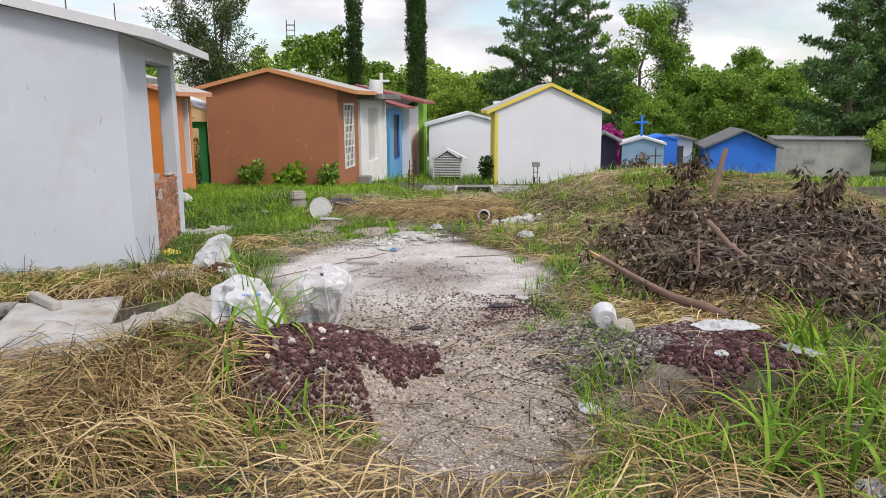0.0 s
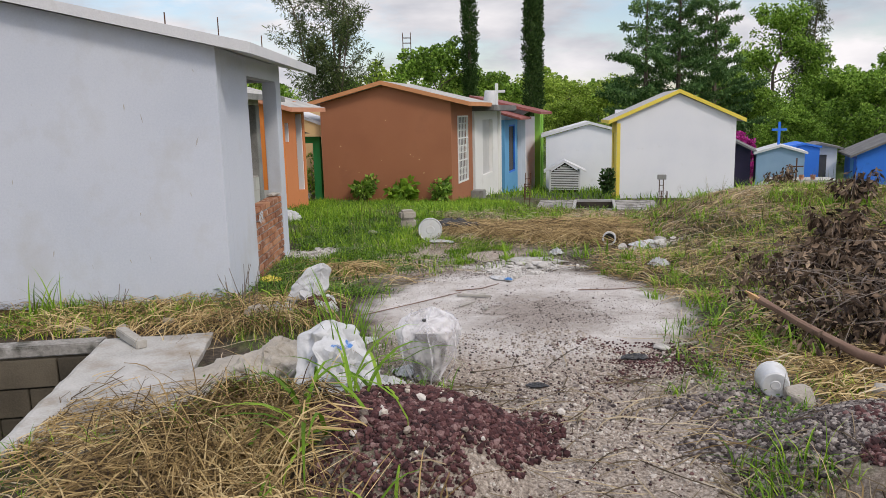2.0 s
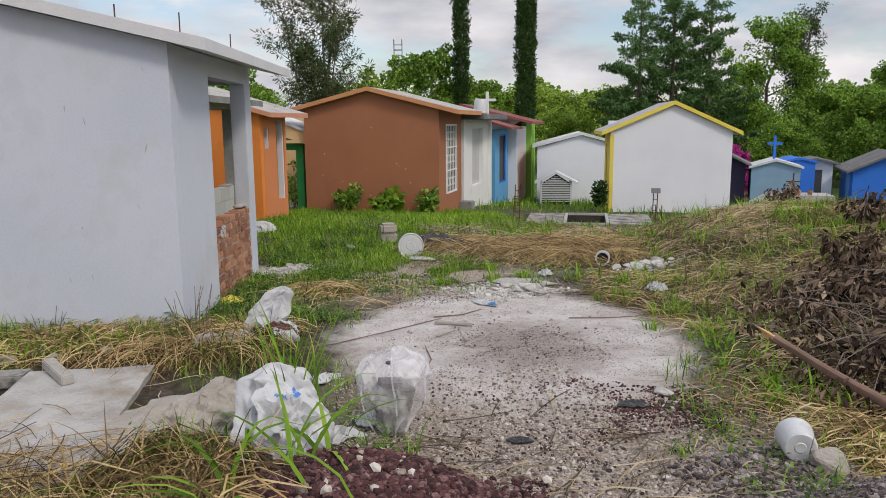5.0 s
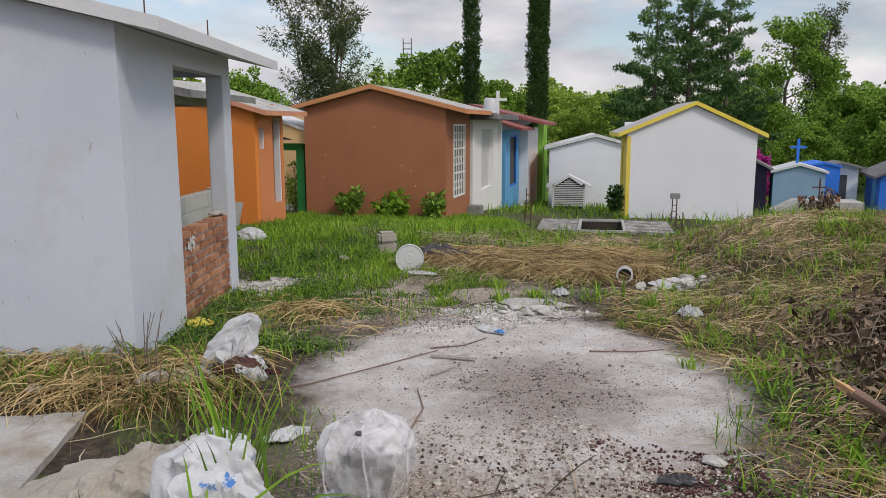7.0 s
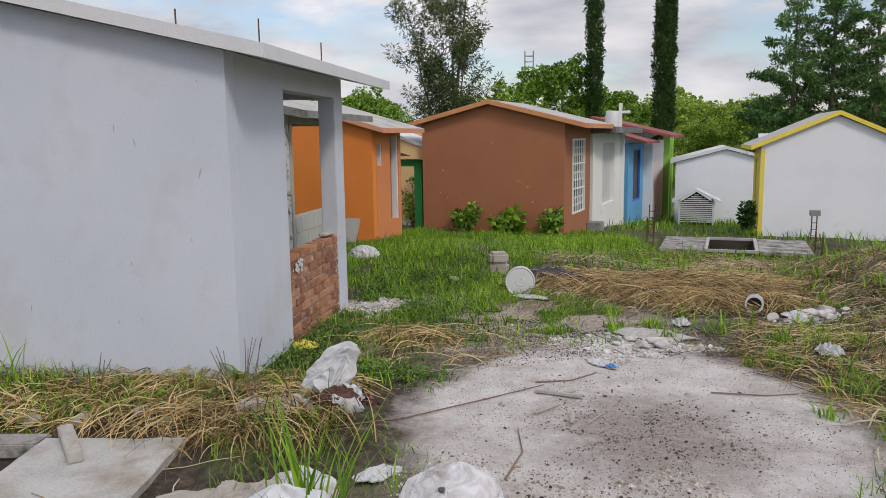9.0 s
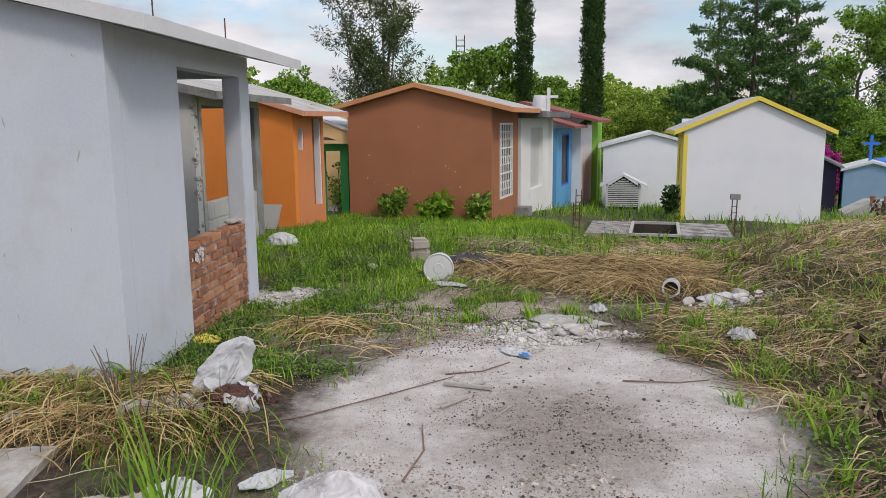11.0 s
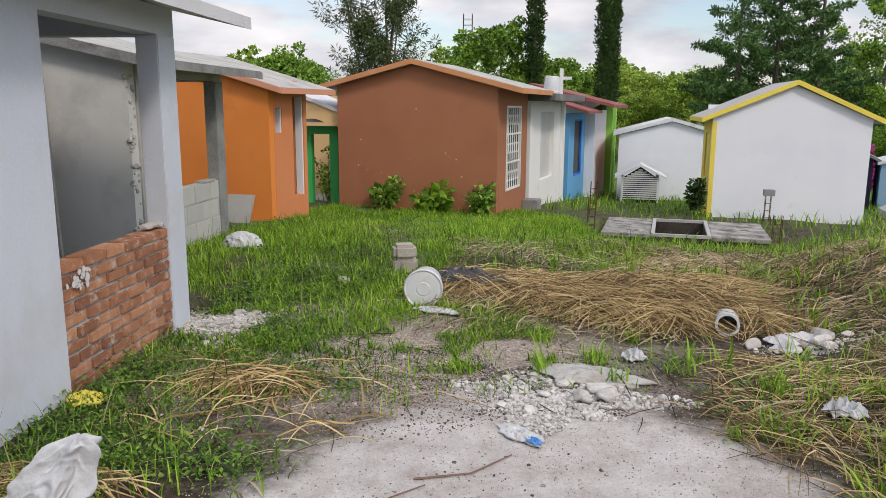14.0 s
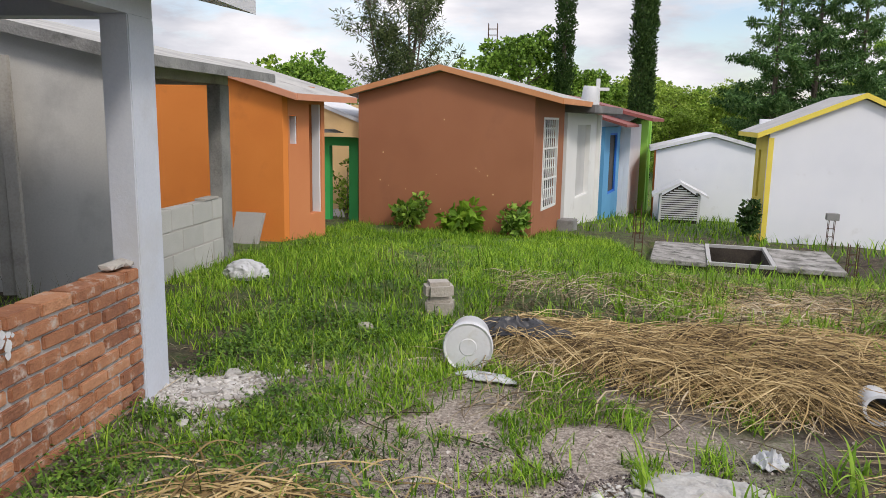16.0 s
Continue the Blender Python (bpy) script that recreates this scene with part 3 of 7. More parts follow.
# ---- the orange house ----
def house_orange():
    h = thing("tomb_house", pose(-2.59, 14.6, -0.1, 0, 0, -12), "bright orange tomb house with a salmon roof edge", "tomb house", "tomb houses")
    e0, ap, e1 = (-3.4, 1.8), (-1.6, 2.3), (0.26, 1.775)
    bm = bmesh.new()
    prism(bm, [(-3.1, -0.3), (0, -0.3), (0, line_z(0, ap, e1) - 0.08), (-1.6, 2.22), (-3.1, 1.8)], 0, 0.13)
    part("gable_wall", bm, M_orange, h)
    bm = wall_grid(-0.13, 0.002, 0.132, 1.12, -0.3, 1.77, (0.17, 0.36, 1.15, 1.5), (0.68, 1.03, 0.2, 1.66))
    part("side_wall", bm, M_orange_dull, h, "faded orange paint, narrow openings with pale edges")
    part("opening_lining", boxes((-0.13, -0.02, 1.0, 1.028, 0.2, 1.66)), M_white, h)
    part("opening_lining", boxes((-0.13, -0.01, 0.335, 0.358, 1.15, 1.5)), M_white, h)
    part("inner_wall", boxes((-1.2, -1.1, 0.132, 1.1, -0.3, 1.9)), M_white, h)
    part("rear_wall", boxes((-3.1, -0.14, 1.0, 1.12, -0.3, 1.9)), M_orange_dull, h)
    part("roof", gable_roof(*e0, *ap, *e1, 0.075, -0.1, 1.6), M_concrete, h, "pale grey roof slab")
    part("fascia", gable_roof(e0[0], e0[1] - 0.004, ap[0], ap[1] - 0.004, e1[0] + 0.003, e1[1] - 0.004, 0.078, -0.125, -0.1), M_orange_trim, h)
    part("eave_edge", boxes((e1[0] - 0.02, e1[0] + 0.012, -0.098, 1.603, e1[1] - 0.082, e1[1] - 0.002)), M_orange_trim, h)
    b = thing("broken_slab", pose(-3.0, 14.35, ground_z(-3.0, 14.35) - 0.02, -14, 0, -8), "pale broken concrete slab leaning on the orange wall", "slab")
    part("slab", prism(bmesh.new(), [(-0.22, 0), (0.14, 0), (0.2, 0.42), (-0.18, 0.42)], 0, 0.05), M_slab, b)


house_orange()


# ---- the brown house ----
def house_brown():
    h = thing("tomb_house", pose(0.53, 17.2, -0.49, 0, 0, -15), "chocolate brown tomb house with an orange-brown roof edge", "tomb house", "tomb houses")
    z = 0.49
    e0, ap, e1 = (-3.36, 1.8 + z), (-1.52, 2.235 + z), (0.45, 1.74 + z)
    bm = bmesh.new()
    prism(bm, [(-3.02, -0.3), (0, -0.3), (0, line_z(0, ap, e1) - 0.09), (-1.52, 2.14 + z), (-3.02, line_z(-3.02, e0, ap) - 0.09)], 0, 0.13)
    part("gable_wall", bm, M_brown, h)
    y0, y1, z0, z1 = 0.58, 1.62, -0.06 + z, 1.45 + z
    bm = wall_grid(-0.13, 0.002, 0.132, 2.1, -0.3, 2.26, (y0, y1, z0, z1))
    part("side_wall", bm, M_brown, h)
    w = part("window", wall_grid(-0.03, 0.012, y0, y1, z0, z1, (y0 + 0.035, y1 - 0.035, z0 + 0.035, z1 - 0.035)), M_iron, h, "white iron window grille")
    for k in range(1, 3):
        zz = z0 + (z1 - z0) * k / 3
        part("crossbar", boxes((-0.018, 0.006, y0 + 0.035, y1 - 0.035, zz - 0.014, zz + 0.014)), M_iron, w)
    for k in range(1, 7):
        yy = y0 + (y1 - y0) * k / 7
        part("bar", tube(bmesh.new(), [(-0.005, yy, z0 + 0.03), (-0.005, yy, z1 - 0.03)], 0.011, 6), M_iron, w)
    for k in range(3):
        for s in range(6):
            yy, zz = y0 + (y1 - y0) * (s + 1) / 7, z0 + (z1 - z0) * (k + 0.5) / 3
            bm = tube(bmesh.new(), [(-0.005, yy - 0.06 + 0.06 * math.cos(a), zz + 0.09 * math.sin(a)) for a in np.linspace(0, math.tau, 11)], 0.007, 4)
            part("scroll", bm, M_iron, w)
    part("pane", boxes((-0.1, -0.09, y0, y1, z0, z1)), M_dark, w, "dark window pane behind the grille")
    part("rear_wall", boxes((-3.02, -0.14, 1.98, 2.1, -0.3, 2.3)), M_brown, h)
    part("far_side_wall", boxes((-3.02, -2.89, 0.132, 1.978, -0.3, 2.25)), M_brown, h)
    part("roof", gable_roof(*e0, *ap, *e1, 0.085, -0.12, 2.3), M_concrete, h, "grey roof slab")
    part("fascia", gable_roof(e0[0] - 0.003, e0[1] - 0.003, ap[0], ap[1] + 0.004, e1[0] + 0.003, e1[1] - 0.003, 0.088, -0.15, -0.12), M_brown_trim, h)
    part("eave_edge", boxes((e1[0] - 0.02, e1[0] + 0.012, -0.118, 2.303, e1[1] - 0.09, e1[1] - 0.002)), M_brown_trim, h)
    part("step", boxes((0.005, 0.3, 1.8, 2.2, -0.3, 0.14), bevel=0.01), M_darkcon, h)
    # small scars in the paint
    rng = random.Random(9)
    bm = bmesh.new()
    for i in range(16):
        u, zz, r = rng.uniform(-2.9, -0.1), rng.uniform(0.4, 2.0), rng.uniform(0.007, 0.016)
        bm.faces.new([bm.verts.new((u + r * math.cos(a), -0.002, zz + r * math.sin(a))) for a in np.linspace(0, math.tau, 7)[:-1]])
    part("paint_chip", bm, M_peach, h)


house_brown()


# ---- the row behind the brown house, along one street line ----
ROW = pose(0.53, 17.2, -0.6, 0, 0, -15)


def row_house_white():
    h = thing("tomb_house", ROW @ pose(0.02, 2.3, -0.05), "white tomb house with a dark weathered roof slab", "tomb house", "tomb houses")
    bm = wall_grid(-0.13, 0, 0, 3.15, -0.3, 2.2, (0.95, 2.3, 0.55, 1.98))
    part("side_wall", bm, M_bright, h, "white wall with grey stains at its foot")
    part("gable_wall", boxes((-2.9, -0.132, 0, 0.13, -0.3, 2.2)), M_bright, h)
    part("rear_wall", boxes((-2.9, -0.132, 3.02, 3.15, -0.3, 2.2)), M_bright, h)
    part("recess_panel", boxes((-0.12, -0.1, 0.95, 2.3, 0.55, 1.98)), M_curtain, h, "pale grey panel in the opening")
    part("roof", boxes((-3.0, 0.5, -0.1, 3.3, 2.2, 2.34), bevel=0.01), M_darkroof, h)
    part("pilaster", boxes((0.002, 0.09, 3.0, 3.14, -0.3, 2.19)), M_bright, h)
    b = thing("roof_bucket", ROW @ pose(0.24, 3.1, 2.292, 0, 4, 0), "white plastic bucket upside down on the roof", "bucket")
    part("bucket_wall", lathe([(0.0, 0.36), (0.13, 0.36), (0.145, 0.34), (0.165, 0.06), (0.178, 0.05), (0.178, 0.0)], 20), M_plastic, b, smooth=True)
    c = thing("roof_cross", ROW @ pose(0.0, 5.35, 2.29), "white wooden cross standing on the roof", "cross")
    part("post", boxes((-0.04, 0.04, -0.03, 0.03, 0, 0.62), bevel=0.006), M_iron, c)
    part("crossbar", boxes((-0.24, 0.24, -0.025, 0.028, 0.36, 0.43), bevel=0.006), M_iron, c)


def lathe(profile, sides=16):
    """A turned shape from (radius, height) points."""
    bm = bmesh.new()
    rings = []
    for r, z in profile:
        if r < 1e-5:
            rings.append([bm.verts.new((0, 0, z))])
        else:
            rings.append([bm.verts.new((r * math.cos(k * math.tau / sides), r * math.sin(k * math.tau / sides), z)) for k in range(sides)])
    for p, q in zip(rings, rings[1:]):
        for k in range(sides):
            a, b = p[k % len(p)], p[(k + 1) % len(p)]
            c, d = q[(k + 1) % len(q)], q[k % len(q)]
            vs = list(dict.fromkeys((a, b, c, d)))
            if len(vs) > 2:
                bm.faces.new(vs)
    return bm


def row_house_blue():
    h = thing("tomb_house", ROW @ pose(0.1, 6.0, -0.12), "sky-blue tomb house with a dark red lean-to roof", "tomb house", "tomb houses")
    y0, y1 = 0.75, 1.9
    bm = wall_grid(-0.13, 0, 0, 2.35, -0.3, 2.0, (y0, y1, 0.4, 1.85))
    part("side_wall", bm, M_cyan, h)
    part("gable_wall", boxes((-2.6, -0.132, 0, 0.13, -0.3, 2.0)), M_cyan, h)
    w = part("window", wall_grid(-0.05, -0.01, y0, y1, 0.4, 1.85, (y0 + 0.05, y1 - 0.05, 0.45, 1.8)), M_blue, h)
    part("pane", boxes((-0.09, -0.07, y0, y1, 0.4, 1.85)), M_dark, w)
    bm = prism(bmesh.new(), [(-0.9, 2.46), (0.5, 2.06), (0.5, 2.0), (-0.9, 2.4)], -0.2, 2.0)
    part("porch_roof", bm, M_redroof, h)
    part("gable_board", prism(bmesh.new(), [(-1.4, 2.0), (0.0, 2.0), (0.5, 2.28), (-0.9, 2.6)], 2.06, 2.12), M_white, h)
    part("roof", prism(bmesh.new(), [(-1.4, 2.78), (0.85, 2.22), (0.85, 2.14), (-1.4, 2.7)], 1.6, 4.6), M_redroof, h)
    k = thing("tomb_house", ROW @ pose(0.35, 8.4, -0.15), "white tomb house with lime green corner posts", "tomb house", "tomb houses")
    part("side_wall", boxes((-0.13, 0, 0, 2.2, -0.4, 2.1)), M_white, k)
    part("front_wall", boxes((-2.6, -0.132, 0, 0.13, -0.4, 2.1)), M_white, k)
    part("post", boxes((-0.02, 0.18, 2.2, 2.45, -0.4, 2.2)), M_lime, k, "lime green painted post")
    part("post", boxes((-0.02, 0.18, 2.9, 3.15, -0.4, 2.2)), M_lime, k, "lime green painted post")


row_house_white()
row_house_blue()


# ---- the house with green posts behind the orange one ----
def house_green_posts():
    h = thing("tomb_house", pose(-3.13, 18.6, -0.55, 0, 0, -8), "peach tomb house with green porch posts and pale roof", "tomb house", "tomb houses")
    part("post", boxes((-0.06, 0.08, 0, 0.14, -0.2, 1.45)), M_green, h)
    part("post", boxes((0.45, 0.62, 0, 0.14, -0.2, 1.45)), M_green, h)
    part("beam", boxes((-0.06, 0.62, 0.003, 0.137, 1.45, 1.6)), M_green, h)
    part("wall", boxes((-2.6, 2.2, 2.2, 2.35, -0.4, 2.2)), M_peach, h, "peach painted back wall")
    part("violet_wall", boxes((0.75, 0.9, 1.2, 2.19, -0.4, 1.6)), M_violet, h, "violet painted side wall")
    part("fascia", prism(bmesh.new(), [(-0.6, 2.05), (-0.6, 2.38), (1.2, 1.72), (1.2, 1.45)], -0.34, -0.31), M_peach, h)
    part("roof", prism(bmesh.new(), [(-1.4, 2.74), (1.35, 1.71), (1.35, 1.65), (-1.4, 2.66)], -0.38, 0.9), M_white_trim, h)
    part("ceiling_board", boxes((-0.6, 1.2, -0.3, 0.88, 1.68, 1.72)), M_darkroof, h)
    part("porch_floor", boxes((-0.7, 1.2, -0.3, 2.2, -0.4, 0.05)), M_concrete, h)


house_green_posts()


# ---- the white house with yellow edges ----
def house_yellow_edge():
    h = thing("tomb_house", pose(4.49, 18.8, -0.6, 0, 0, -8), "white tomb house with yellow corner and yellow roof edge", "tomb house", "tomb houses")
    z = 0.6
    e0, ap, e1 = (-0.2, 1.26 + z), (1.4, 1.93 + z), (2.9, 1.24 + z)
    bm = bmesh.new()
    prism(bm, [(0, -0.3), (2.7, -0.3), (2.7, line_z(2.7, ap, e1) - 0.09), (1.4, 1.83 + z), (0, line_z(0, e0, ap) - 0.09)], 0, 0.13)
    part("gable_wall", bm, M_white, h)
    part("side_wall", wall_grid(-0.004, 0.13, 0.132, 1.4, -0.3, 1.8, (0.75, 1.0, 0.7, 1.55)), M_yellow, h)
    part("side_wall", boxes((2.57, 2.7, 0.132, 2.2, -0.3, 1.8)), M_white, h)
    part("rear_wall", boxes((0.13, 2.57, 2.07, 2.2, -0.3, 2.1)), M_white, h)
    part("corner_band", boxes((-0.008, 0.075, -0.006, 0.0, -0.3, 1.78)), M_yellow, h)
    part("roof", gable_roof(*e0, *ap, *e1, 0.08, -0.06, 2.4), M_slab, h, "pale cement roof slab")
    part("fascia", gable_roof(e0[0] - 0.003, e0[1] - 0.004, ap[0], ap[1] + 0.003, e1[0] + 0.003, e1[1] - 0.004, 0.088, -0.09, -0.06), M_yellow, h)
    part("eave_edge", boxes((-0.21, -0.19, -0.058, 2.4, 1.26 + z - 0.085, 1.26 + z - 0.004)), M_yellow, h)


house_yellow_edge()


def house_far_white():
    h = thing("tomb_house", pose(3.67, 25.0, -0.95, 0, 0, -8), "white low tomb house with a white roof slab", "tomb house", "tomb houses")
    z = 0.95
    e0, ap, e1 = (-0.15, 0.78 + z), (1.35, 1.17 + z), (3.2, 0.66 + z)
    bm = bmesh.new()
    prism(bm, [(0, -0.3), (3.0, -0.3), (3.0, 0.6 + z), (1.35, 1.06 + z), (0, 0.7 + z)], 0, 0.14)
    part("gable_wall", bm, M_white, h)
    part("side_wall", boxes((0, 0.13, 0.142, 2.2, -0.3, 1.6)), M_orange, h)
    part("rear_wall", boxes((0.13, 3.0, 2.07, 2.2, -0.3, 1.6)), M_white, h)
    part("roof", gable_roof(*e0, *ap, *e1, 0.09, -0.1, 2.4), M_white_trim, h)
    k = thing("grave_hut", pose(3.58, 23.6, -0.83, 0, 0, -8), "small white grave hut with a slatted metal front", "grave hut")
    part("side_wall", boxes((0.0, 0.05, 0, 0.8, -0.2, 0.56)), M_white_trim, k)
    part("side_wall", boxes((0.87, 0.92, 0, 0.8, -0.2, 0.56)), M_white_trim, k)
    for i in range(15):
        zz = -0.02 + i * 0.052
        w = 0.41 if zz < 0.5 else max(0.05, 0.41 - (zz - 0.5) * 1.7)
        part("slat", prism(bmesh.new(), [(-0.01, zz), (0.03, zz + 0.006), (0.03, zz + 0.026), (-0.01, zz + 0.03)], 0.46 - w, 0.46 + w, axis="x"), M_zinc, k)
    # near-black sheet that paints the shade in the gaps between slats
    part("backing", prism(bmesh.new(), [(0.05, -0.2), (0.87, -0.2), (0.87, 0.53), (0.46, 0.8), (0.05, 0.53)], 0.032, 0.05), M_deepshade, k)
    part("roof", gable_roof(-0.17, 0.55, 0.46, 0.87, 1.1, 0.55, 0.05, -0.08, 0.9), M_white_trim, k)


house_far_white()


# ---- small tombs beyond the mound ----
def small_house(name, x, y, z, w, d, hgt, rise, rot, wall, roof, label, over=0.12):
    h = thing(name, pose(x, y, z, 0, 0, rot), label, "tomb house", "tomb houses")
    bm = bmesh.new()
    prism(bm, [(0, -0.4), (w, -0.4), (w, hgt), (w / 2, hgt + rise), (0, hgt)], 0, 0.12)
    part("gable_wall", bm, wall, h)
    part("side_wall", boxes((0, 0.12, 0.122, d, -0.4, hgt)), wall, h)
    part("side_wall", boxes((w - 0.12, w, 0.122, d, -0.4, hgt)), wall, h)
    part("rear_wall", boxes((0.12, w - 0.12, d - 0.12, d, -0.4, hgt)), wall, h)
    s = rise / (w / 2)
    part("roof", gable_roof(-over, hgt - s * over + 0.07, w / 2, hgt + rise + 0.07, w + over, hgt - s * over + 0.07, 0.065, -over, d + over), roof, h)
    return h


b1 = small_house("tomb_house", 13.1, 24.0, -0.95, 2.15, 2.3, 0.92, 0.5, -20, M_blue, M_darkroof, "bright blue tomb house with a weathered dark roof", 0.2)
part("doorway", boxes((-0.012, -0.004, 0.5, 1.1, -0.4, 0.75)), M_cyan, b1)
small_house("tomb_house", 10.0, 24.0, -0.95, 1.35, 1.5, 1.02, 0.2, -20, M_bluegrey, M_zinc, "blue-grey tomb house with a metal roof", 0.08)
small_house("tomb_house", 11.5, 25.2, -0.95, 0.95, 1.4, 1.1, 0.1, -15, M_blue, M_blue, "small bright blue tomb house", 0.05)
small_house("tomb_house", 9.15, 24.6, -0.95, 0.85, 2.0, 1.12, 0.22, -20, M_purple, M_darkroof, "dark purple tomb house with a dark roof", 0.25)
small_house("tomb_house", 8.2, 23.2, -0.9, 0.62, 1.8, 1.15, 0.12, -8, M_teal, M_teal, "narrow teal tomb house", 0.1)
k3 = small_house("tomb_house", 12.2, 25.6, -0.95, 1.0, 1.5, 1.05, 0.12, -20, M_white, M_darkroof, "white open tomb house with a thin roof", 0.18)
part("doorway", boxes((0.3, 0.7, -0.012, -0.004, -0.2, 0.85)), M_dark, k3)


def cross(x, y, z, hgt, mat, label):
    c = thing("cross", pose(x, y, z, 0, 0, -12), label, "cross", "crosses")
    part("post", boxes((-0.035, 0.035, -0.03, 0.03, 0, hgt), bevel=0.006), mat, c)
    part("crossbar", boxes((-0.3 * hgt, 0.3 * hgt, -0.026, 0.026, hgt * 0.62, hgt * 0.62 + 0.07), bevel=0.006), mat, c)


cross(10.05, 27.5, 0.62, 0.55, M_iron, "white cross on a tomb roof")
cross(10.75, 24.2, 0.3, 0.72, M_blue, "bright blue cross on a tomb roof")


def grey_wall():
    h = thing("block_wall_hut", pose(15.5, 24.0, -1.2, 0, 0, -26), "plain grey cement hut with a corrugated edge", "hut")
    part("wall", boxes((0, 3.0, 0, 0.14, -0.5, 1.35)), M_concrete, h)
    part("side_wall", boxes((0, 0.14, 0.142, 2.4, -0.5, 1.35)), M_concrete, h)
    part("vent", boxes((0.95, 1.3, -0.012, -0.004, 0.55, 0.67)), M_darkcon, h)
    wave = [(i * 0.025, 1.385 + 0.03 * math.sin(i * math.tau / 4)) for i in range(121)]
    bm = prism(bmesh.new(), wave + [(u, z - 0.012) for u, z in reversed(wave)], -0.1, 2.5)
    part("roof", bm, M_slab, h, "pale corrugated roof sheet")


grey_wall()


def plinth_grave():
    h = thing("grave", pose(8.35, 20.0, -0.78, 0, 0, -14), "raised grey concrete grave with iron cross", "grave")
    part("plinth", prism(bmesh.new(), [(0, -0.3), (1.9, -0.3), (1.9, 0.42), (0.5, 0.42), (0.0, 0.15)], 0, 0.9), M_concrete, h)
    part("cross", boxes((1.0, 1.03, 0.4, 0.43, 0.42, 0.95), (0.85, 1.18, 0.4, 0.43, 0.72, 0.75)), M_rust, h)
    for i in range(4):
        part("pot", lathe([(0, 0.42), (0.05, 0.42), (0.065, 0.54), (0.05, 0.54)], 10), M_brick, h).location = (0.55 + i * 0.27, 0.15, 0.0)


plinth_grave()


# ---- the far open tomb and the near open grave with its slab ----
def slab_ring(x0, x1, y0, y1, w, z0, z1):
    """A rectangular frame, open in the middle."""
    bm = bmesh.new()
    loops = [[bm.verts.new(p) for p in ((x0 + k, y0 + k, z), (x1 - k, y0 + k, z), (x1 - k, y1 - k, z), (x0 + k, y1 - k, z))] for k, z in ((0, z0), (0, z1), (w, z1), (w, z0))]
    for a, b in zip(loops, loops[1:] + loops[:1]):
        for i in range(4):
            bm.faces.new((a[i], a[(i + 1) % 4], b[(i + 1) % 4], b[i]))
    return bm


def open_tomb():
    h = thing("open_tomb", TOMB, "open concrete tomb between two flat grey slabs", "tomb")
    part("slab", boxes((0, 0.74, 0, 1.7, -0.06, 0), bevel=0.008), M_oldslab, h)
    part("slab", boxes((1.62, 2.45, 0.0, 1.66, -0.06, 0.0), bevel=0.008), M_oldslab, h)
    part("rim", slab_ring(0.745, 1.615, 0.0, 1.65, 0.055, -0.03, 0.015), M_slab, h)
    # lining and floor coloured near black for the shade down the hole
    part("lining", slab_ring(0.748, 1.612, 0.008, 1.642, 0.05, -1.1, -0.032), M_deepshade, h, "dark brown lining with the pit's shade in its colour")
    part("pit_floor", boxes((0.8, 1.56, 0.06, 1.59, -1.0, -0.9)), M_deepshade, h)
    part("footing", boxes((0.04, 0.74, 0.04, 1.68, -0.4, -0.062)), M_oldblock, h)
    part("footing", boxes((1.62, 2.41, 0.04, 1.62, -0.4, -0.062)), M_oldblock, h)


open_tomb()


def near_grave():
    h = thing("open_grave", PIT, "open grave pit lined with dark brown concrete blocks", "grave")
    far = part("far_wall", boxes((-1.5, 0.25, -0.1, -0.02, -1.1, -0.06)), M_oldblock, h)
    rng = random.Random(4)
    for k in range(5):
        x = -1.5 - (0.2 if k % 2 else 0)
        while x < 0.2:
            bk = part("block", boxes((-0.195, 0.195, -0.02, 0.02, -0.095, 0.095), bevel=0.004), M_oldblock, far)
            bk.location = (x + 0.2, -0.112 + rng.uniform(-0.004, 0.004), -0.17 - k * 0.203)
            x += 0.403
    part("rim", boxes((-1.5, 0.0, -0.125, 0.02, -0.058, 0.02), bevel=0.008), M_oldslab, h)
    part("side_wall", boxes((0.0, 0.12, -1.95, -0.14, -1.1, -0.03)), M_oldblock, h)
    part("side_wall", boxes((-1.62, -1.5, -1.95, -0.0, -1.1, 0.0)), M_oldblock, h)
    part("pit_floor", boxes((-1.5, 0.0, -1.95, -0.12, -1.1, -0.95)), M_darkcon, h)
    s = thing("cover_slab", PIT @ pose(0.0, -1.85, 0.0, 0, 0, 0), "pale cement cover slab beside the open grave", "slab")
    bm = boxes((0.0, 0.72, 0.0, 1.8, -0.05, 0.03))
    bmesh.ops.subdivide_edges(bm, edges=bm.edges[:], cuts=22, use_grid_fill=True)
    for v in bm.verts:
        e = min(v.co.x, 0.72 - v.co.x, v.co.y, 1.8 - v.co.y)
        k = 1.0 if e < 0.05 else 0.15
        v.co += Vector((noise.noise(v.co * 7), noise.noise(v.co * 7 + Vector((5, 0, 0))), 0.35 * noise.noise(v.co * 5 + Vector((0, 5, 0))))) * 0.013 * k
        if v.co.z > 0.02 and e < 0.02:
            v.co.z -= 0.012
    part("slab", bm, M_coverslab, s)


near_grave()


# ---- vegetation helpers ----
G_X, G_Y = np.array(gx), np.array(gy)
G_Z = np.array([p[2] for p in gv]).reshape(len(gy), nx)


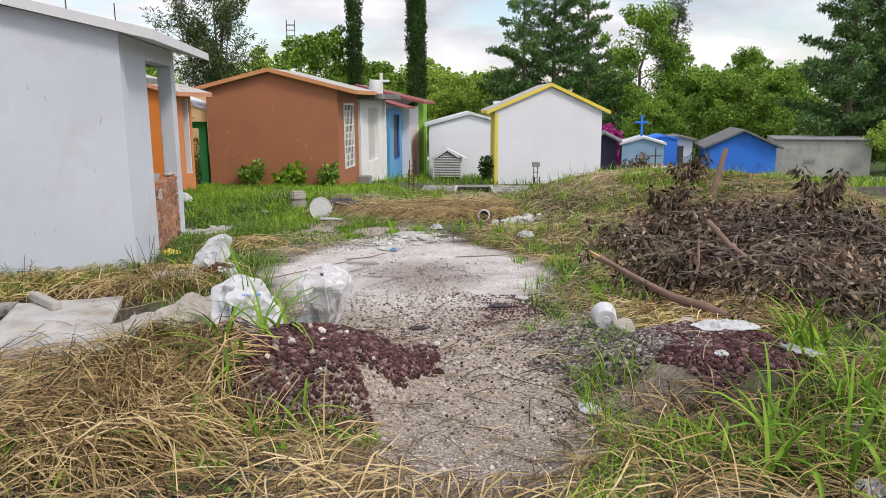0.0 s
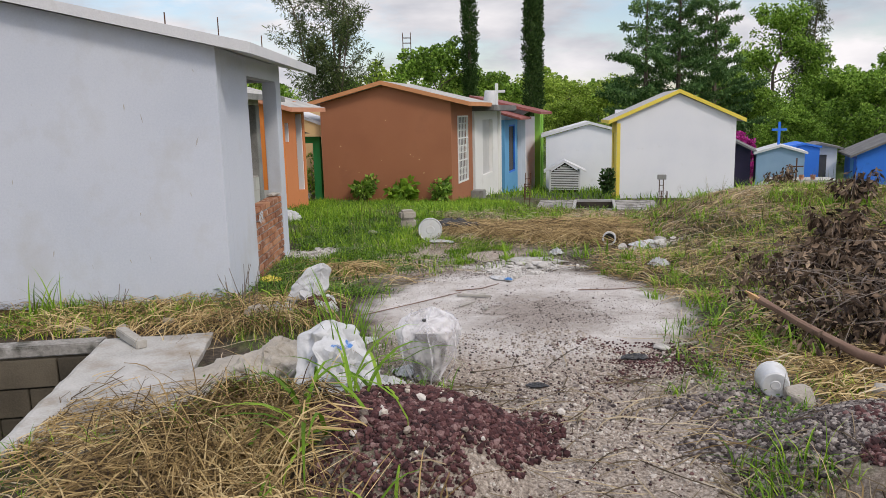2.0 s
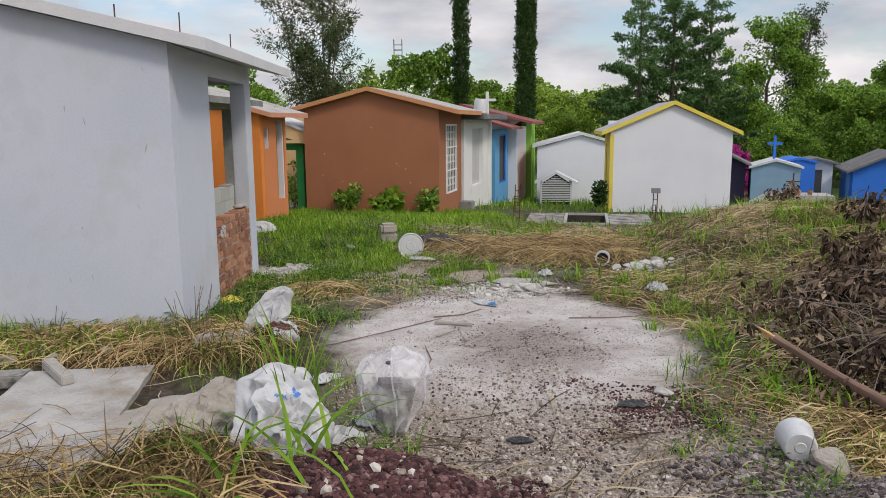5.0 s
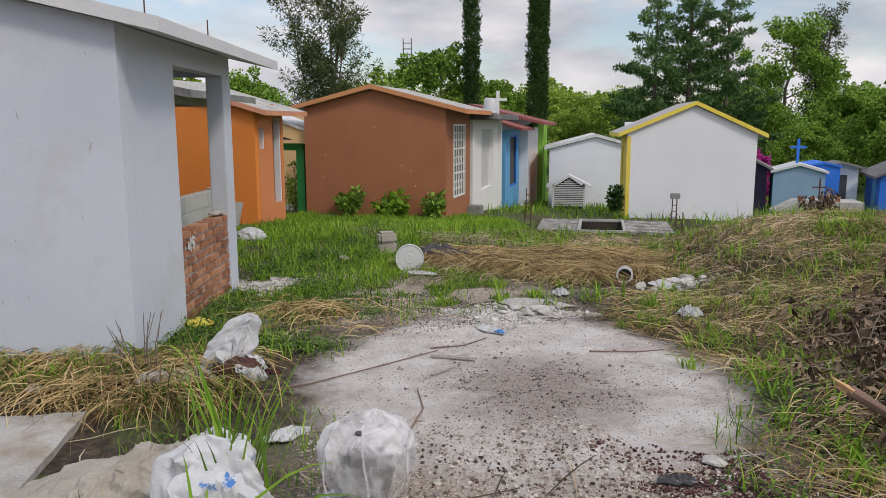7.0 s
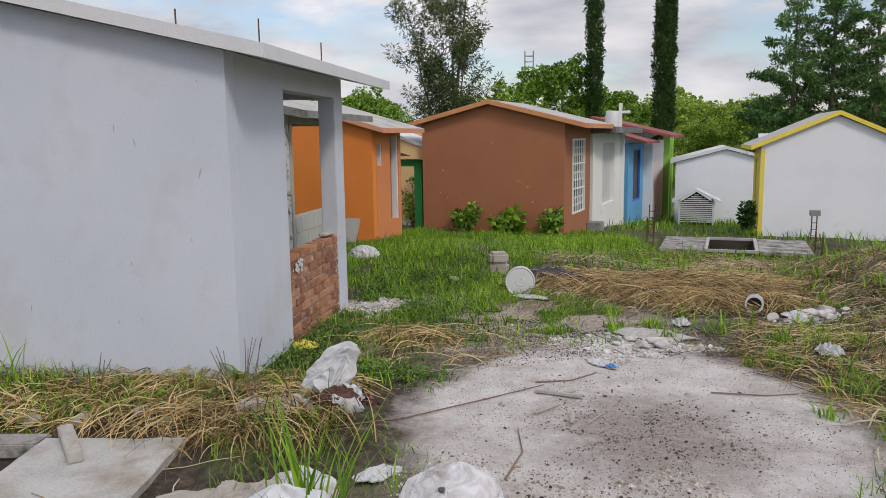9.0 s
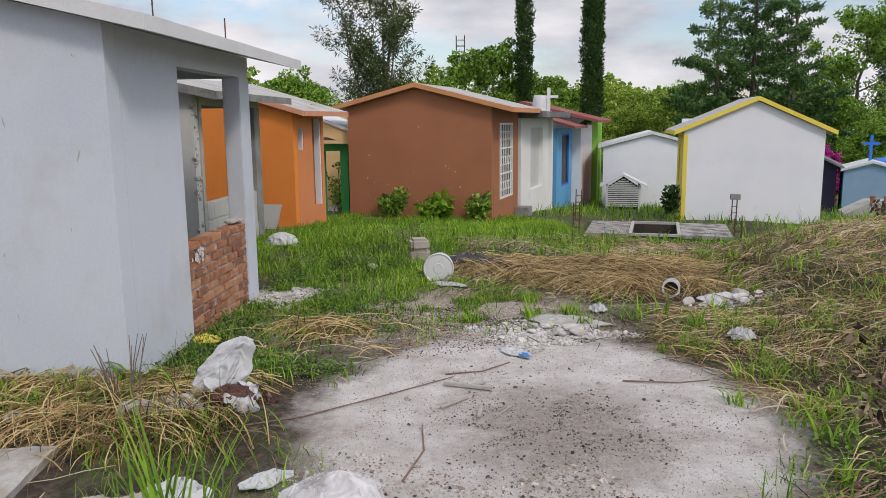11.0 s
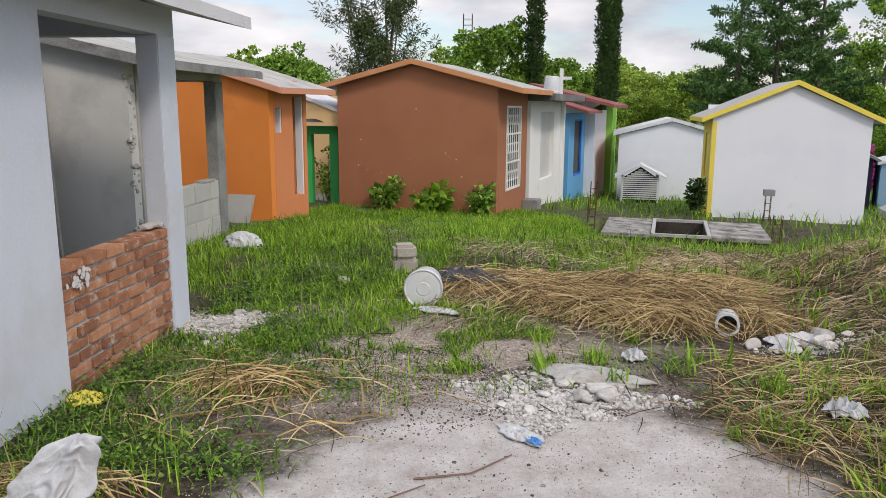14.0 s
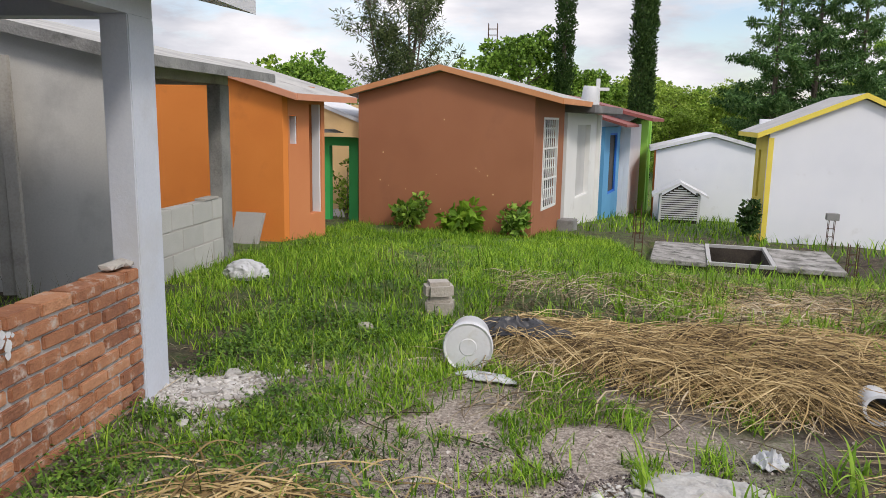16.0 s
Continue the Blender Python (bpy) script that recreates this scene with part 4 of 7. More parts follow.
def zs(x, y):
    """Ground height at arrays of places."""
    x, y = np.asarray(x, float), np.asarray(y, float)
    i = np.clip(np.searchsorted(G_X, x) - 1, 0, nx - 2)
    j = np.clip(np.searchsorted(G_Y, y) - 1, 0, len(gy) - 2)
    a = (x - G_X[i]) / (G_X[i + 1] - G_X[i])
    b = (y - G_Y[j]) / (G_Y[j + 1] - G_Y[j])
    return (G_Z[j, i] * (1 - a) + G_Z[j, i + 1] * a) * (1 - b) + (G_Z[j + 1, i] * (1 - a) + G_Z[j + 1, i + 1] * a) * b


def gz(x, y):
    return float(zs([x], [y])[0])


def raw_mesh(name, verts, faces, mat, parent=None, smooth=False):
    me = bpy.data.meshes.new(name)
    me.from_pydata(verts.tolist() if isinstance(verts, np.ndarray) else verts, [], faces.tolist() if isinstance(faces, np.ndarray) else faces)
    if smooth:
        me.polygons.foreach_set("use_smooth", [True] * len(me.polygons))
    me.materials.append(mat)
    ob = new(name, me)
    if parent:
        ob.parent = parent
    return ob


def blades(rng, x, y, length, width, lean, yaw=None, droop=0.5, z=None, lift=0.0, segs=3):
    """Tapered bent blades rooted at x, y: verts and faces. lean: radians from upright at the root."""
    n = len(x)
    z = zs(x, y) if z is None else z
    yaw = rng.uniform(0, math.tau, n) if yaw is None else yaw
    length, width, lean = (np.broadcast_to(v, n) for v in (length, width, lean))
    d = np.stack([np.cos(yaw), np.sin(yaw)], 1)
    side = np.stack([-np.sin(yaw), np.cos(yaw), rng.uniform(-0.3, 0.3, n)], 1)
    p = np.stack([x, y, z + lift], 1)
    ang = lean.copy()
    rows = []
    for s in range(segs + 1):
        w = width * (1 - (s / segs) ** 1.6) * 0.5
        if s < segs:
            rows += [p - side * w[:, None], p + side * w[:, None]]
        else:
            rows.append(p)
        step = length / segs
        p = p + np.concatenate([d * (np.sin(ang) * step)[:, None], (np.cos(ang) * step)[:, None]], 1)
        ang = ang + droop * rng.uniform(0.5, 1.4, n) / segs * 2
    k = len(rows)
    v = np.stack(rows, 1).reshape(-1, 3)
    b0 = (np.arange(n) * k)[:, None]
    tris = []
    for s in range(segs - 1):
        a = 2 * s
        tris += [b0 + np.array([[a, a + 1, a + 3]]), b0 + np.array([[a, a + 3, a + 2]])]
    a = 2 * (segs - 1)
    tris.append(b0 + np.array([[a, a + 1, a + 2]]))
    return v, np.concatenate(tris)


def straws(rng, x, y, length, width, yaw, rise, segs=3, lift=0.0):
    """Dry stems that lie on the ground, arched a little."""
    n = len(x)
    d = np.stack([np.cos(yaw), np.sin(yaw)], 1)
    side = np.stack([-np.sin(yaw), np.cos(yaw)], 1)
    rows = []
    bend = rng.normal(0, 0.12, n)
    tilt = rng.uniform(-0.5, 1.0, n)
    for s in range(segs + 1):
        f = s / segs
        c = np.stack([x, y], 1) + d * (length * (f - 0.5))[:, None] + side * (bend * length * (f - 0.5) ** 2 * 2)[:, None]
        h = zs(c[:, 0], c[:, 1]) + 0.006 + lift + rise * (0.3 + 0.7 * math.sin(math.pi * f)) + rise * tilt * (f - 0.3)
        w = (width * (0.5 if s in (0, segs) else 1.0) * 0.5)[:, None]
        for sgn in (-1, 1):
            q = c + side * w * sgn
            rows.append(np.stack([q[:, 0], q[:, 1], h + sgn * width * 0.25], 1))
    k = len(rows)
    v = np.stack(rows, 1).reshape(-1, 3)
    b0 = (np.arange(n) * k)[:, None]
    tris = []
    for s in range(segs):
        a = 2 * s
        tris += [b0 + np.array([[a, a + 1, a + 3]]), b0 + np.array([[a, a + 3, a + 2]])]
    return v, np.concatenate(tris)


def joined(*pieces):
    vs, fs, k = [], [], 0
    for v, f in pieces:
        vs.append(v)
        fs.append(f + k)
        k += len(v)
    return np.concatenate(vs), np.concatenate(fs)


def vnoise(x, y, s, seed):
    return np.array([noise.noise((a * s, b * s, seed)) for a, b in zip(x, y)])


def in_oval(x, y, cx, cy, rx, ry):
    return ((x - cx) / rx) ** 2 + ((y - cy) / ry) ** 2 < 1


def blocked(x, y):
    """Places that stay bare: the cement pad, slabs, pits and house floors."""
    b = in_oval(x, y, 0.92, 6.45, 1.12, 1.2)
    b |= (x < -1.42) & (y > 6.74) & (y < 9.15)
    b |= (x < -2.58) & (y > 10.7) & (y < 12.85)
    c, s = math.cos(radians(8)), math.sin(radians(8))
    px, py = (x + 2.06) * c + (y - 5.8) * s, -(x + 2.06) * s + (y - 5.8) * c
    b |= (px > -1.6) & (px < 0.8) & (py > -1.85) & (py < 0.06)
    c, s = math.cos(radians(-11.6)), math.sin(radians(-11.6))
    px, py = (x - 2.16) * c + (y - 15.87) * s, -(x - 2.16) * s + (y - 15.87) * c
    b |= (px > -0.05) & (px < 2.5) & (py > -0.05) & (py < 1.75)
    c, s = math.cos(radians(-15)), math.sin(radians(-15))
    px, py = (x - 0.53) * c + (y - 17.2) * s, -(x - 0.53) * s + (y - 17.2) * c
    b |= (px < 0.02) & (px > -3.1) & (py > -0.02)
    c, s = math.cos(radians(-12)), math.sin(radians(-12))
    px, py = (x + 2.59) * c + (y - 14.6) * s, -(x + 2.59) * s + (y - 14.6) * c
    b |= (px < 0.02) & (py > -0.02) & (py < 1.2)
    b |= in_oval(x, y, -1.15, 8.98, 0.3, 0.3)
    b |= in_oval(x, y, 2.14, 8.95, 0.24, 0.32) | in_oval(x, y, 2.34, 7.75, 0.14, 0.12) | in_oval(x, y, 1.2, 8.2, 0.28, 0.13)
    b |= in_oval(x, y, 2.1, 8.85, 0.17, 0.3) | in_oval(x, y, 2.5, 8.75, 0.36, 0.2)
    return b


def scatter(rng, n, x0, x1, y0, y1, keep):
    x, y = rng.uniform(x0, x1, n), rng.uniform(y0, y1, n)
    k = keep(x, y) & ~blocked(x, y)
    return x[k], y[k]


# ---- vegetation materials ----
M_grass = leafy("green_grass", [(0.045, 0.11, 0.008), (0.17, 0.34, 0.02), (0.4, 0.56, 0.06)], 0.3)
M_blade = leafy("bright_grass_blade", [(0.085, 0.175, 0.013), (0.18, 0.34, 0.028), (0.34, 0.5, 0.06)], 0.35)
M_straw = leafy("dry_straw", [(0.04, 0.024, 0.011), (0.2, 0.132, 0.055), (0.44, 0.31, 0.135), (0.68, 0.53, 0.285)], 0.15, rough=0.7)
M_oldstraw = leafy("old_grey_straw", [(0.035, 0.025, 0.015), (0.13, 0.098, 0.06), (0.31, 0.245, 0.15), (0.56, 0.47, 0.33)], 0.1, rough=0.8)
M_deadleaf = leafy("dead_brown_leaf", [(0.014, 0.009, 0.007), (0.075, 0.05, 0.034), (0.2, 0.14, 0.095), (0.42, 0.31, 0.21)], 0.1, rough=0.85)
M_leaf = leafy("broad_tree_leaf", [(0.055, 0.11, 0.018), (0.2, 0.36, 0.05), (0.42, 0.6, 0.11)], 0.3, 0.25)
M_leafyellow = leafy("yellow_green_tree_leaf", [(0.11, 0.18, 0.03), (0.3, 0.44, 0.06), (0.52, 0.64, 0.13)], 0.3, 0.25)
M_cypress = leafy("dark_cypress_leaf", [(0.018, 0.045, 0.012), (0.038, 0.083, 0.019), (0.075, 0.135, 0.033)], 0.12, 0.6)
M_conifer = leafy("dark_conifer_spray", [(0.03, 0.08, 0.025), (0.09, 0.19, 0.055), (0.21, 0.34, 0.11)], 0.18, 0.4)
M_casuarina = leafy("grey_green_needle", [(0.03, 0.05, 0.018), (0.075, 0.108, 0.036), (0.16, 0.2, 0.07)], 0.2, 0.4)
M_magenta = leafy("magenta_flower", [(0.420, 0.036, 0.240), (0.600, 0.072, 0.360)], 0.3)
M_bark = material("grey_brown_bark", [(0.09, 0.07, 0.055), (0.17, 0.135, 0.105)], 6, 40, 0.95, 0.6, dist=0.02)
M_twig = material("dry_twig_bark", [(0.09, 0.07, 0.056), (0.19, 0.15, 0.125), (0.32, 0.27, 0.23)], 9, 80, 0.92, 0.4, per_island=0.4)
M_branch = material("brown_branch_bark", [(0.15, 0.09, 0.065), (0.23, 0.145, 0.105)], 9, 70, 0.9, 0.5, dist=0.004)
M_split = material("split_fresh_wood", [(0.5, 0.28, 0.12), (0.62, 0.4, 0.2)], 14, 80, 0.8, 0.4)


# ---- grass and straw: uncountable, so one object a kind ----
rg = np.random.default_rng(11)


def on_heaps(x, y):
    """The two heaps of red gravel."""
    return in_oval(x, y, 0.12, 3.85, 0.62, 0.52) | in_oval(x, y, 2.25, 3.52, 0.52, 0.44)


def lawn(x, y):
    k = (y > 9.3 + 0.5 * np.sin(x * 2.1)) & (x > -2.6) & (x < 2.9 - 0.03 * (y - 9) ** 2 + 0.9) & (y < 24)
    k &= ~((x > 0.3) & (y < 11.6 + 0.4 * np.sin(x * 3)))
    return k & (rg.random(len(x)) < 0.66 - 0.3 * np.clip(11.8 - y, 0, 1) + 1.2 * vnoise(x, y, 0.9, 4.0) + 0.9 * vnoise(x, y, 3.1, 8.0))


x1, y1 = scatter(rg, 150000, -2.7, 4.2, 9, 19, lawn)
b1v = blades(rg, x1, y1, rg.uniform(0.04, 0.14, len(x1)) * (0.75 + 0.6 * (rg.random(len(x1)) < 0.18)), rg.uniform(0.005, 0.011, len(x1)), rg.uniform(0.05, 0.6, len(x1)), droop=0.5)


def weeds(x, y):
    v = vnoise(x, y, 0.9, 9.0) + 0.4 * vnoise(x, y, 3.0, 2.0)
    k = v > 0.0
    k &= ~in_oval(x, y, 0.8, 4.4, 0.85, 3.0)
    k &= ~in_oval(x, y, 2.1, 3.6, 0.6, 0.5) & ~in_oval(x, y, 0.1, 3.85, 0.6, 0.45)
    return k


x2, y2 = scatter(rg, 52000, -4.2, 8, 1.0, 14, weeds)
b2v = blades(rg, x2, y2, rg.uniform(0.05, 0.17, len(x2)), rg.uniform(0.004, 0.008, len(x2)), rg.uniform(0.05, 0.7, len(x2)), droop=0.6)
x3, y3 = scatter(rg, 9000, -1.4, 0.1, 6.9, 10.5, lambda x, y: rg.random(len(x)) < 1.1 - 0.75 * (x + 1.4) + 0.6 * vnoise(x, y, 1.6, 1.0))
b3v = blades(rg, x3, y3, rg.uniform(0.03, 0.11, len(x3)), rg.uniform(0.006, 0.013, len(x3)), rg.uniform(0.2, 1.0, len(x3)), droop=0.7)
x5, y5 = scatter(rg, 24000, -2.2, 3.2, 1.0, 4.6, lambda x, y: (vnoise(x, y, 1.3, 15.0) + 0.5 * vnoise(x, y, 4.0, 3.0) > 0.12) & ~in_oval(x, y, 0.85, 3.9, 0.6, 1.6) & ~on_heaps(x, y))
b5v = blades(rg, x5, y5, rg.uniform(0.06, 0.24, len(x5)), rg.uniform(0.004, 0.009, len(x5)), rg.uniform(0.1, 0.9, len(x5)), droop=0.7)
x6, y6 = scatter(rg, 3200, 1.3, 5.6, 14.2, 16.0, lambda x, y: y < 15.9 - 0.2 * (x - 2.1))
b6v = blades(rg, x6, y6, rg.uniform(0.06, 0.22, len(x6)), rg.uniform(0.005, 0.011, len(x6)), rg.uniform(0.1, 0.7, len(x6)), droop=0.6)
x4, y4 = scatter(rg, 15000, -6, 16, 13, 32, lambda x, y: (x > 2.5) | (y > 19))
b4v = blades(rg, x4, y4, rg.uniform(0.1, 0.3, len(x4)), rg.uniform(0.012, 0.03, len(x4)), rg.uniform(0.05, 0.6, len(x4)), droop=0.5)
x7, y7 = scatter(rg, 8000, -2.7, 4.2, 9, 14.5, lambda x, y: rg.random(len(x)) < 0.28 - 0.6 * vnoise(x, y, 0.9, 4.0))
dry_blades = blades(rg, x7, y7, rg.uniform(0.04, 0.14, len(x7)), rg.uniform(0.004, 0.009, len(x7)), rg.uniform(0.3, 1.3, len(x7)), droop=0.5)
x8, y8 = scatter(rg, 3000, -4.4, -0.6, 5.8, 6.8, lambda x, y: vnoise(x, y, 1.6, 31.0) > -0.15)
b8v = blades(rg, x8, y8, rg.uniform(0.05, 0.2, len(x8)), rg.uniform(0.004, 0.009, len(x8)), rg.uniform(0.1, 0.8, len(x8)), droop=0.6)
x9, y9 = scatter(rg, 26000, -1.35, 1.3, 8.2, 10.4, lambda x, y: vnoise(x, y, 2.1, 41.0) + 0.5 * vnoise(x, y, 5.0, 43.0) > 0.06)
b9v = blades(rg, x9, y9, rg.uniform(0.03, 0.11, len(x9)), rg.uniform(0.004, 0.009, len(x9)), rg.uniform(0.1, 0.9, len(x9)), droop=0.6)
tagged(raw_mesh("grass", *joined(b9v, b1v, b2v, b4v, b5v, b6v, b8v), M_grass), "short green grass and low weeds in patches", "grass", kind="stuff")


M_weed = leafy("dark_low_weed", [(0.022, 0.055, 0.008), (0.075, 0.16, 0.02), (0.2, 0.33, 0.05)], 0.2)
tagged(raw_mesh("low_weeds", *b3v, M_weed), "low dark green weeds at the foot of the brick wall", "weeds", kind="stuff")


def tufts(rng, centres, n, length, width, spread=0.06, lean=0.45, droop=0.9):
    out = []
    for cx, cy, s in centres:
        k = max(4, int(n * rng.uniform(0.7, 1.3)))
        x, y = cx + rng.normal(0, spread * s, k), cy + rng.normal(0, spread * s, k)
        out.append(blades(rng, x, y, rng.uniform(0.5, 1.0, k) * length * s, rng.uniform(0.6, 1.0, k) * width, np.abs(rng.normal(0, lean, k)), droop=droop, segs=4))
    return joined(*out)


cx, cy = scatter(rg, 620, 1.5, 6.5, 6.0, 14.5, lambda x, y: vnoise(x, y, 1.2, 6.0) > -0.08)
c2x, c2y = scatter(rg, 120, -2.2, 2.8, 9.5, 16.5, lambda x, y: vnoise(x, y, 0.8, 8.0) > 0.05)
tuft_at = [(a, b, rg.uniform(0.35, 0.85)) for a, b in zip(cx, cy)] + [(a, b, rg.uniform(0.35, 0.8)) for a, b in zip(c2x, c2y)]
tuft_at += [(-1.62, 6.5, 0.7), (-1.75, 6.3, 0.5), (-2.6, 6.45, 0.8), (-2.9, 6.4, 0.6), (-0.75, 6.05, 0.6), (2.25, 5.4, 0.8), (2.45, 5.25, 0.7), (2.1, 5.7, 0.6), (1.5, 4.55, 0.4), (1.75, 4.8, 0.4),
            (1.95, 6.6, 0.55), (2.1, 7.1, 0.5), (1.3, 8.1, 0.5), (1.65, 8.25, 0.7), (2.05, 8.0, 0.8), (0.35, 8.8, 0.4), (-0.55, 4.95, 0.6), (0.15, 3.25, 0.5), (0.35, 3.1, 0.45), (0.0, 3.0, 0.5), (-0.3, 2.9, 0.5), (1.9, 7.6, 0.6)]
tagged(raw_mesh("grass_tufts", *tufts(rg, tuft_at, 20, 0.33, 0.012), M_blade), "bright green upright grass tufts among the straw", "grass", kind="stuff")


yx_, yy_ = scatter(rg, 150, 0.9, 4.6, 8.1, 13.0, lambda x, y: vnoise(x, y, 1.0, 51.0) > -0.12)
young = [(a, b, rg.uniform(0.5, 1.0)) for a, b in zip(yx_, yy_)]
tagged(raw_mesh("young_grass", *tufts(rg, young, 8, 0.3, 0.02, 0.03, 0.22, 0.5), M_blade), "upright broad young grass blades through the straw", "grass", kind="stuff")


def grass_plant(x, y, n, length, width, lean, droop, label, mat=None, spread=0.05, seed=1, lift=0.0):
    r = np.random.default_rng(seed)
    h = thing("grass_plant", pose(x, y, gz(x, y)), label, "grass plant", "large grass plants")
    k = n
    v, f = blades(r, r.normal(0, spread, k), r.normal(0, spread, k), r.uniform(0.55, 1.0, k) * length, r.uniform(0.7, 1.0, k) * width, np.abs(r.normal(lean, lean * 0.6, k)), droop=droop, z=np.full(k, lift), segs=6)
    raw_mesh("leaves", v, f, mat or M_blade, h)


grass_plant(-0.27, 4.69, 46, 0.78, 0.02, 0.1, 0.35, "tall bright green grass growing by the white sack", spread=0.06, seed=1)
grass_plant(-0.12, 4.1, 16, 0.6, 0.022, 0.5, 1.0, "broad green grass leaves over the red gravel", spread=0.08, seed=2)
grass_plant(-0.28, 3.65, 18, 0.62, 0.024, 0.6, 1.2, "broad green grass leaves over the red gravel", spread=0.12, seed=3)
grass_plant(0.05, 3.3, 12, 0.5, 0.022, 0.8, 1.0, "arching green grass leaves at the gravel heap", spread=0.1, seed=4)
for i, (a, b, s) in enumerate(((2.1, 2.75, 1.0), (2.45, 2.6, 1.1), (1.95, 2.5, 0.8), (2.6, 2.95, 1.0), (2.35, 2.3, 0.9), (2.75, 3.5, 1.1), (2.95, 3.9, 1.0), (1.75, 2.75, 0.6), (3.1, 3.3, 1.1), (2.2, 2.0, 0.8), (-0.35, 3.25, 0.6), (-0.7, 3.05, 0.5))):
    grass_plant(a, b, 20, 0.66 * s, 0.024, 0.45, 1.0, "broad-leaved green grass clump beside the gravel heap", spread=0.08, seed=10 + i)
grass_plant(0.02, 12.9, 46, 0.42, 0.016, 0.6, 0.9, "spiky bright green grass clump in the lawn", spread=0.05, seed=35)
grass_plant(-1.38, 6.6, 9, 0.5, 0.034, 0.5, 1.3, "broad arching green leaves at the white wall", spread=0.04, seed=30)
grass_plant(-2.75, 6.35, 14, 0.5, 0.018, 0.2, 0.5, "tall green grass at the white wall", spread=0.07, seed=31)
for i, (a, b) in enumerate(((2.18, 5.1), (2.32, 5.3), (2.45, 5.05), (2.3, 5.75), (2.25, 6.1), (1.72, 8.35), (2.15, 8.05), (2.5, 9.6), (1.35, 10.6), (3.1, 8.9), (2.9, 10.4))):
    grass_plant(a, b, 13, 0.34, 0.016, 0.35, 0.8, "bright green grass clump in dry straw", spread=0.07, seed=40 + i)


def straw_field(rng, n, x0, x1, y0, y1, keep, length=(0.15, 0.45), width=(0.003, 0.0075), turn=None, rise=(0.0, 0.09), swirl=1.0, lift=0.0, segs=3):
    x, y = scatter(rng, n, x0, x1, y0, y1, keep)
    m = len(x)
    yaw = (vnoise(x, y, 0.8, 12.0) * 4.5 * swirl if turn is None else turn(x, y)) + rng.normal(0, 0.95, m)
    return straws(rng, x, y, rng.uniform(*length, m), rng.uniform(*width, m), yaw, rng.uniform(*rise, m), segs, lift)


def ragged(x, y, cx, cy, rx, ry):
    """1 in the middle of an oval field, thinning unevenly towards its edge."""
    q = ((x - cx) / rx) ** 2 + ((y - cy) / ry) ** 2
    return rg.random(len(x)) < 1.5 * (1 - q) + 0.9 * vnoise(x, y, 0.9, 21.0)


s_fore = straw_field(rg, 19000, -4.2, 5.0, -0.8, 4.3, lambda x, y: ragged(x, y, 0.4, 2.1, 4.4, 2.7) & ~in_oval(x, y, 0.85, 3.6, 0.6, 1.1) & ~in_oval(x, y, 2.15, 3.6, 0.62, 0.5) & ~on_heaps(x, y))
s_heap = straw_field(rg, 3300, -1.5, -0.3, 2.8, 4.6, lambda x, y: in_oval(x, y, -0.72, 3.65, 0.5, 0.8), length=(0.25, 0.6), rise=(0.01, 0.16))
s_wall = straw_field(rg, 3600, -4.2, -0.6, 5.85, 6.8, lambda x, y: rg.random(len(x)) < 0.7)
s_mound = straw_field(rg, 42000, 1.7, 8.6, 4.4, 14.2, lambda x, y: ragged(x, y, 3.9, 9.2, 4.4, 5.0) & (x > 1.95 + 0.25 * np.sin(y * 2.3) - 0.12 * np.maximum(0, y - 7)) & (rg.random(len(x)) < 0.75), length=(0.12, 0.4), width=(0.002, 0.0055), rise=(0.0, 0.07))
s_band = straw_field(rg, 6500, 0.2, 4.4, 8.8, 12.6, lambda x, y: rg.random(len(x)) < 0.6, length=(0.12, 0.4))
s_fan = straw_field(rg, 12000, 0.2, 2.4, 8.9, 10.7, lambda x, y: np.abs(y - (9.95 - 0.2 * (x - 0.2))) < 0.22 + 0.28 * (x - 0.2) * 0.8, length=(0.4, 0.85), width=(0.002, 0.0055), segs=5, turn=lambda x, y: -0.2 + rg.normal(0, 0.1, len(x)) + 0.35 * (y - 9.8), rise=(0.02, 0.16))
s_bundle = straw_field(rg, 2600, -1.1, 0.1, 7.2, 8.3, lambda x, y: in_oval(x, y, -0.58, 7.82, 0.3, 0.13) | (rg.random(len(x)) < 0.04), length=(0.2, 0.48), width=(0.003, 0.008), segs=6, turn=lambda x, y: 0.45 - rg.normal(0, 0.3, len(x)), rise=(0.0, 0.08))
s_edge = straw_field(rg, 1500, 2.2, 3.4, 4.1, 5.1, lambda x, y: rg.random(len(x)) < 0.9, length=(0.15, 0.4), rise=(0, 0.06))
s_stray = straw_field(rg, 1100, -1.4, 2.4, 4.0, 10, lambda x, y: rg.random(len(x)) < 0.6, length=(0.12, 0.4), rise=(0, 0.03))
qx, qy = rg.normal(-1.45, 0.3, 1100), rg.normal(4.15, 0.26, 1100)
s_slab = straws(rg, qx, qy, rg.uniform(0.08, 0.35, 1100), rg.uniform(0.002, 0.006, 1100), rg.uniform(0, math.tau, 1100), rg.uniform(0, 0.02, 1100), lift=0.055)
ar_x, ar_y = np.concatenate([rg.normal(-0.78, 0.2, 900), rg.normal(-1.05, 0.25, 260), rg.uniform(1.2, 3.4, 220), rg.uniform(-2.2, 0.2, 300)]), np.concatenate([rg.normal(3.6, 0.3, 900), rg.normal(5.95, 0.12, 260), rg.uniform(2.0, 3.1, 220), rg.uniform(2.0, 3.3, 300)])
ar_n = len(ar_x)
s_arch = blades(rg, ar_x, ar_y, rg.uniform(0.25, 0.7, ar_n), rg.uniform(0.003, 0.008, ar_n), rg.uniform(0.2, 1.0, ar_n), droop=1.3, segs=6)
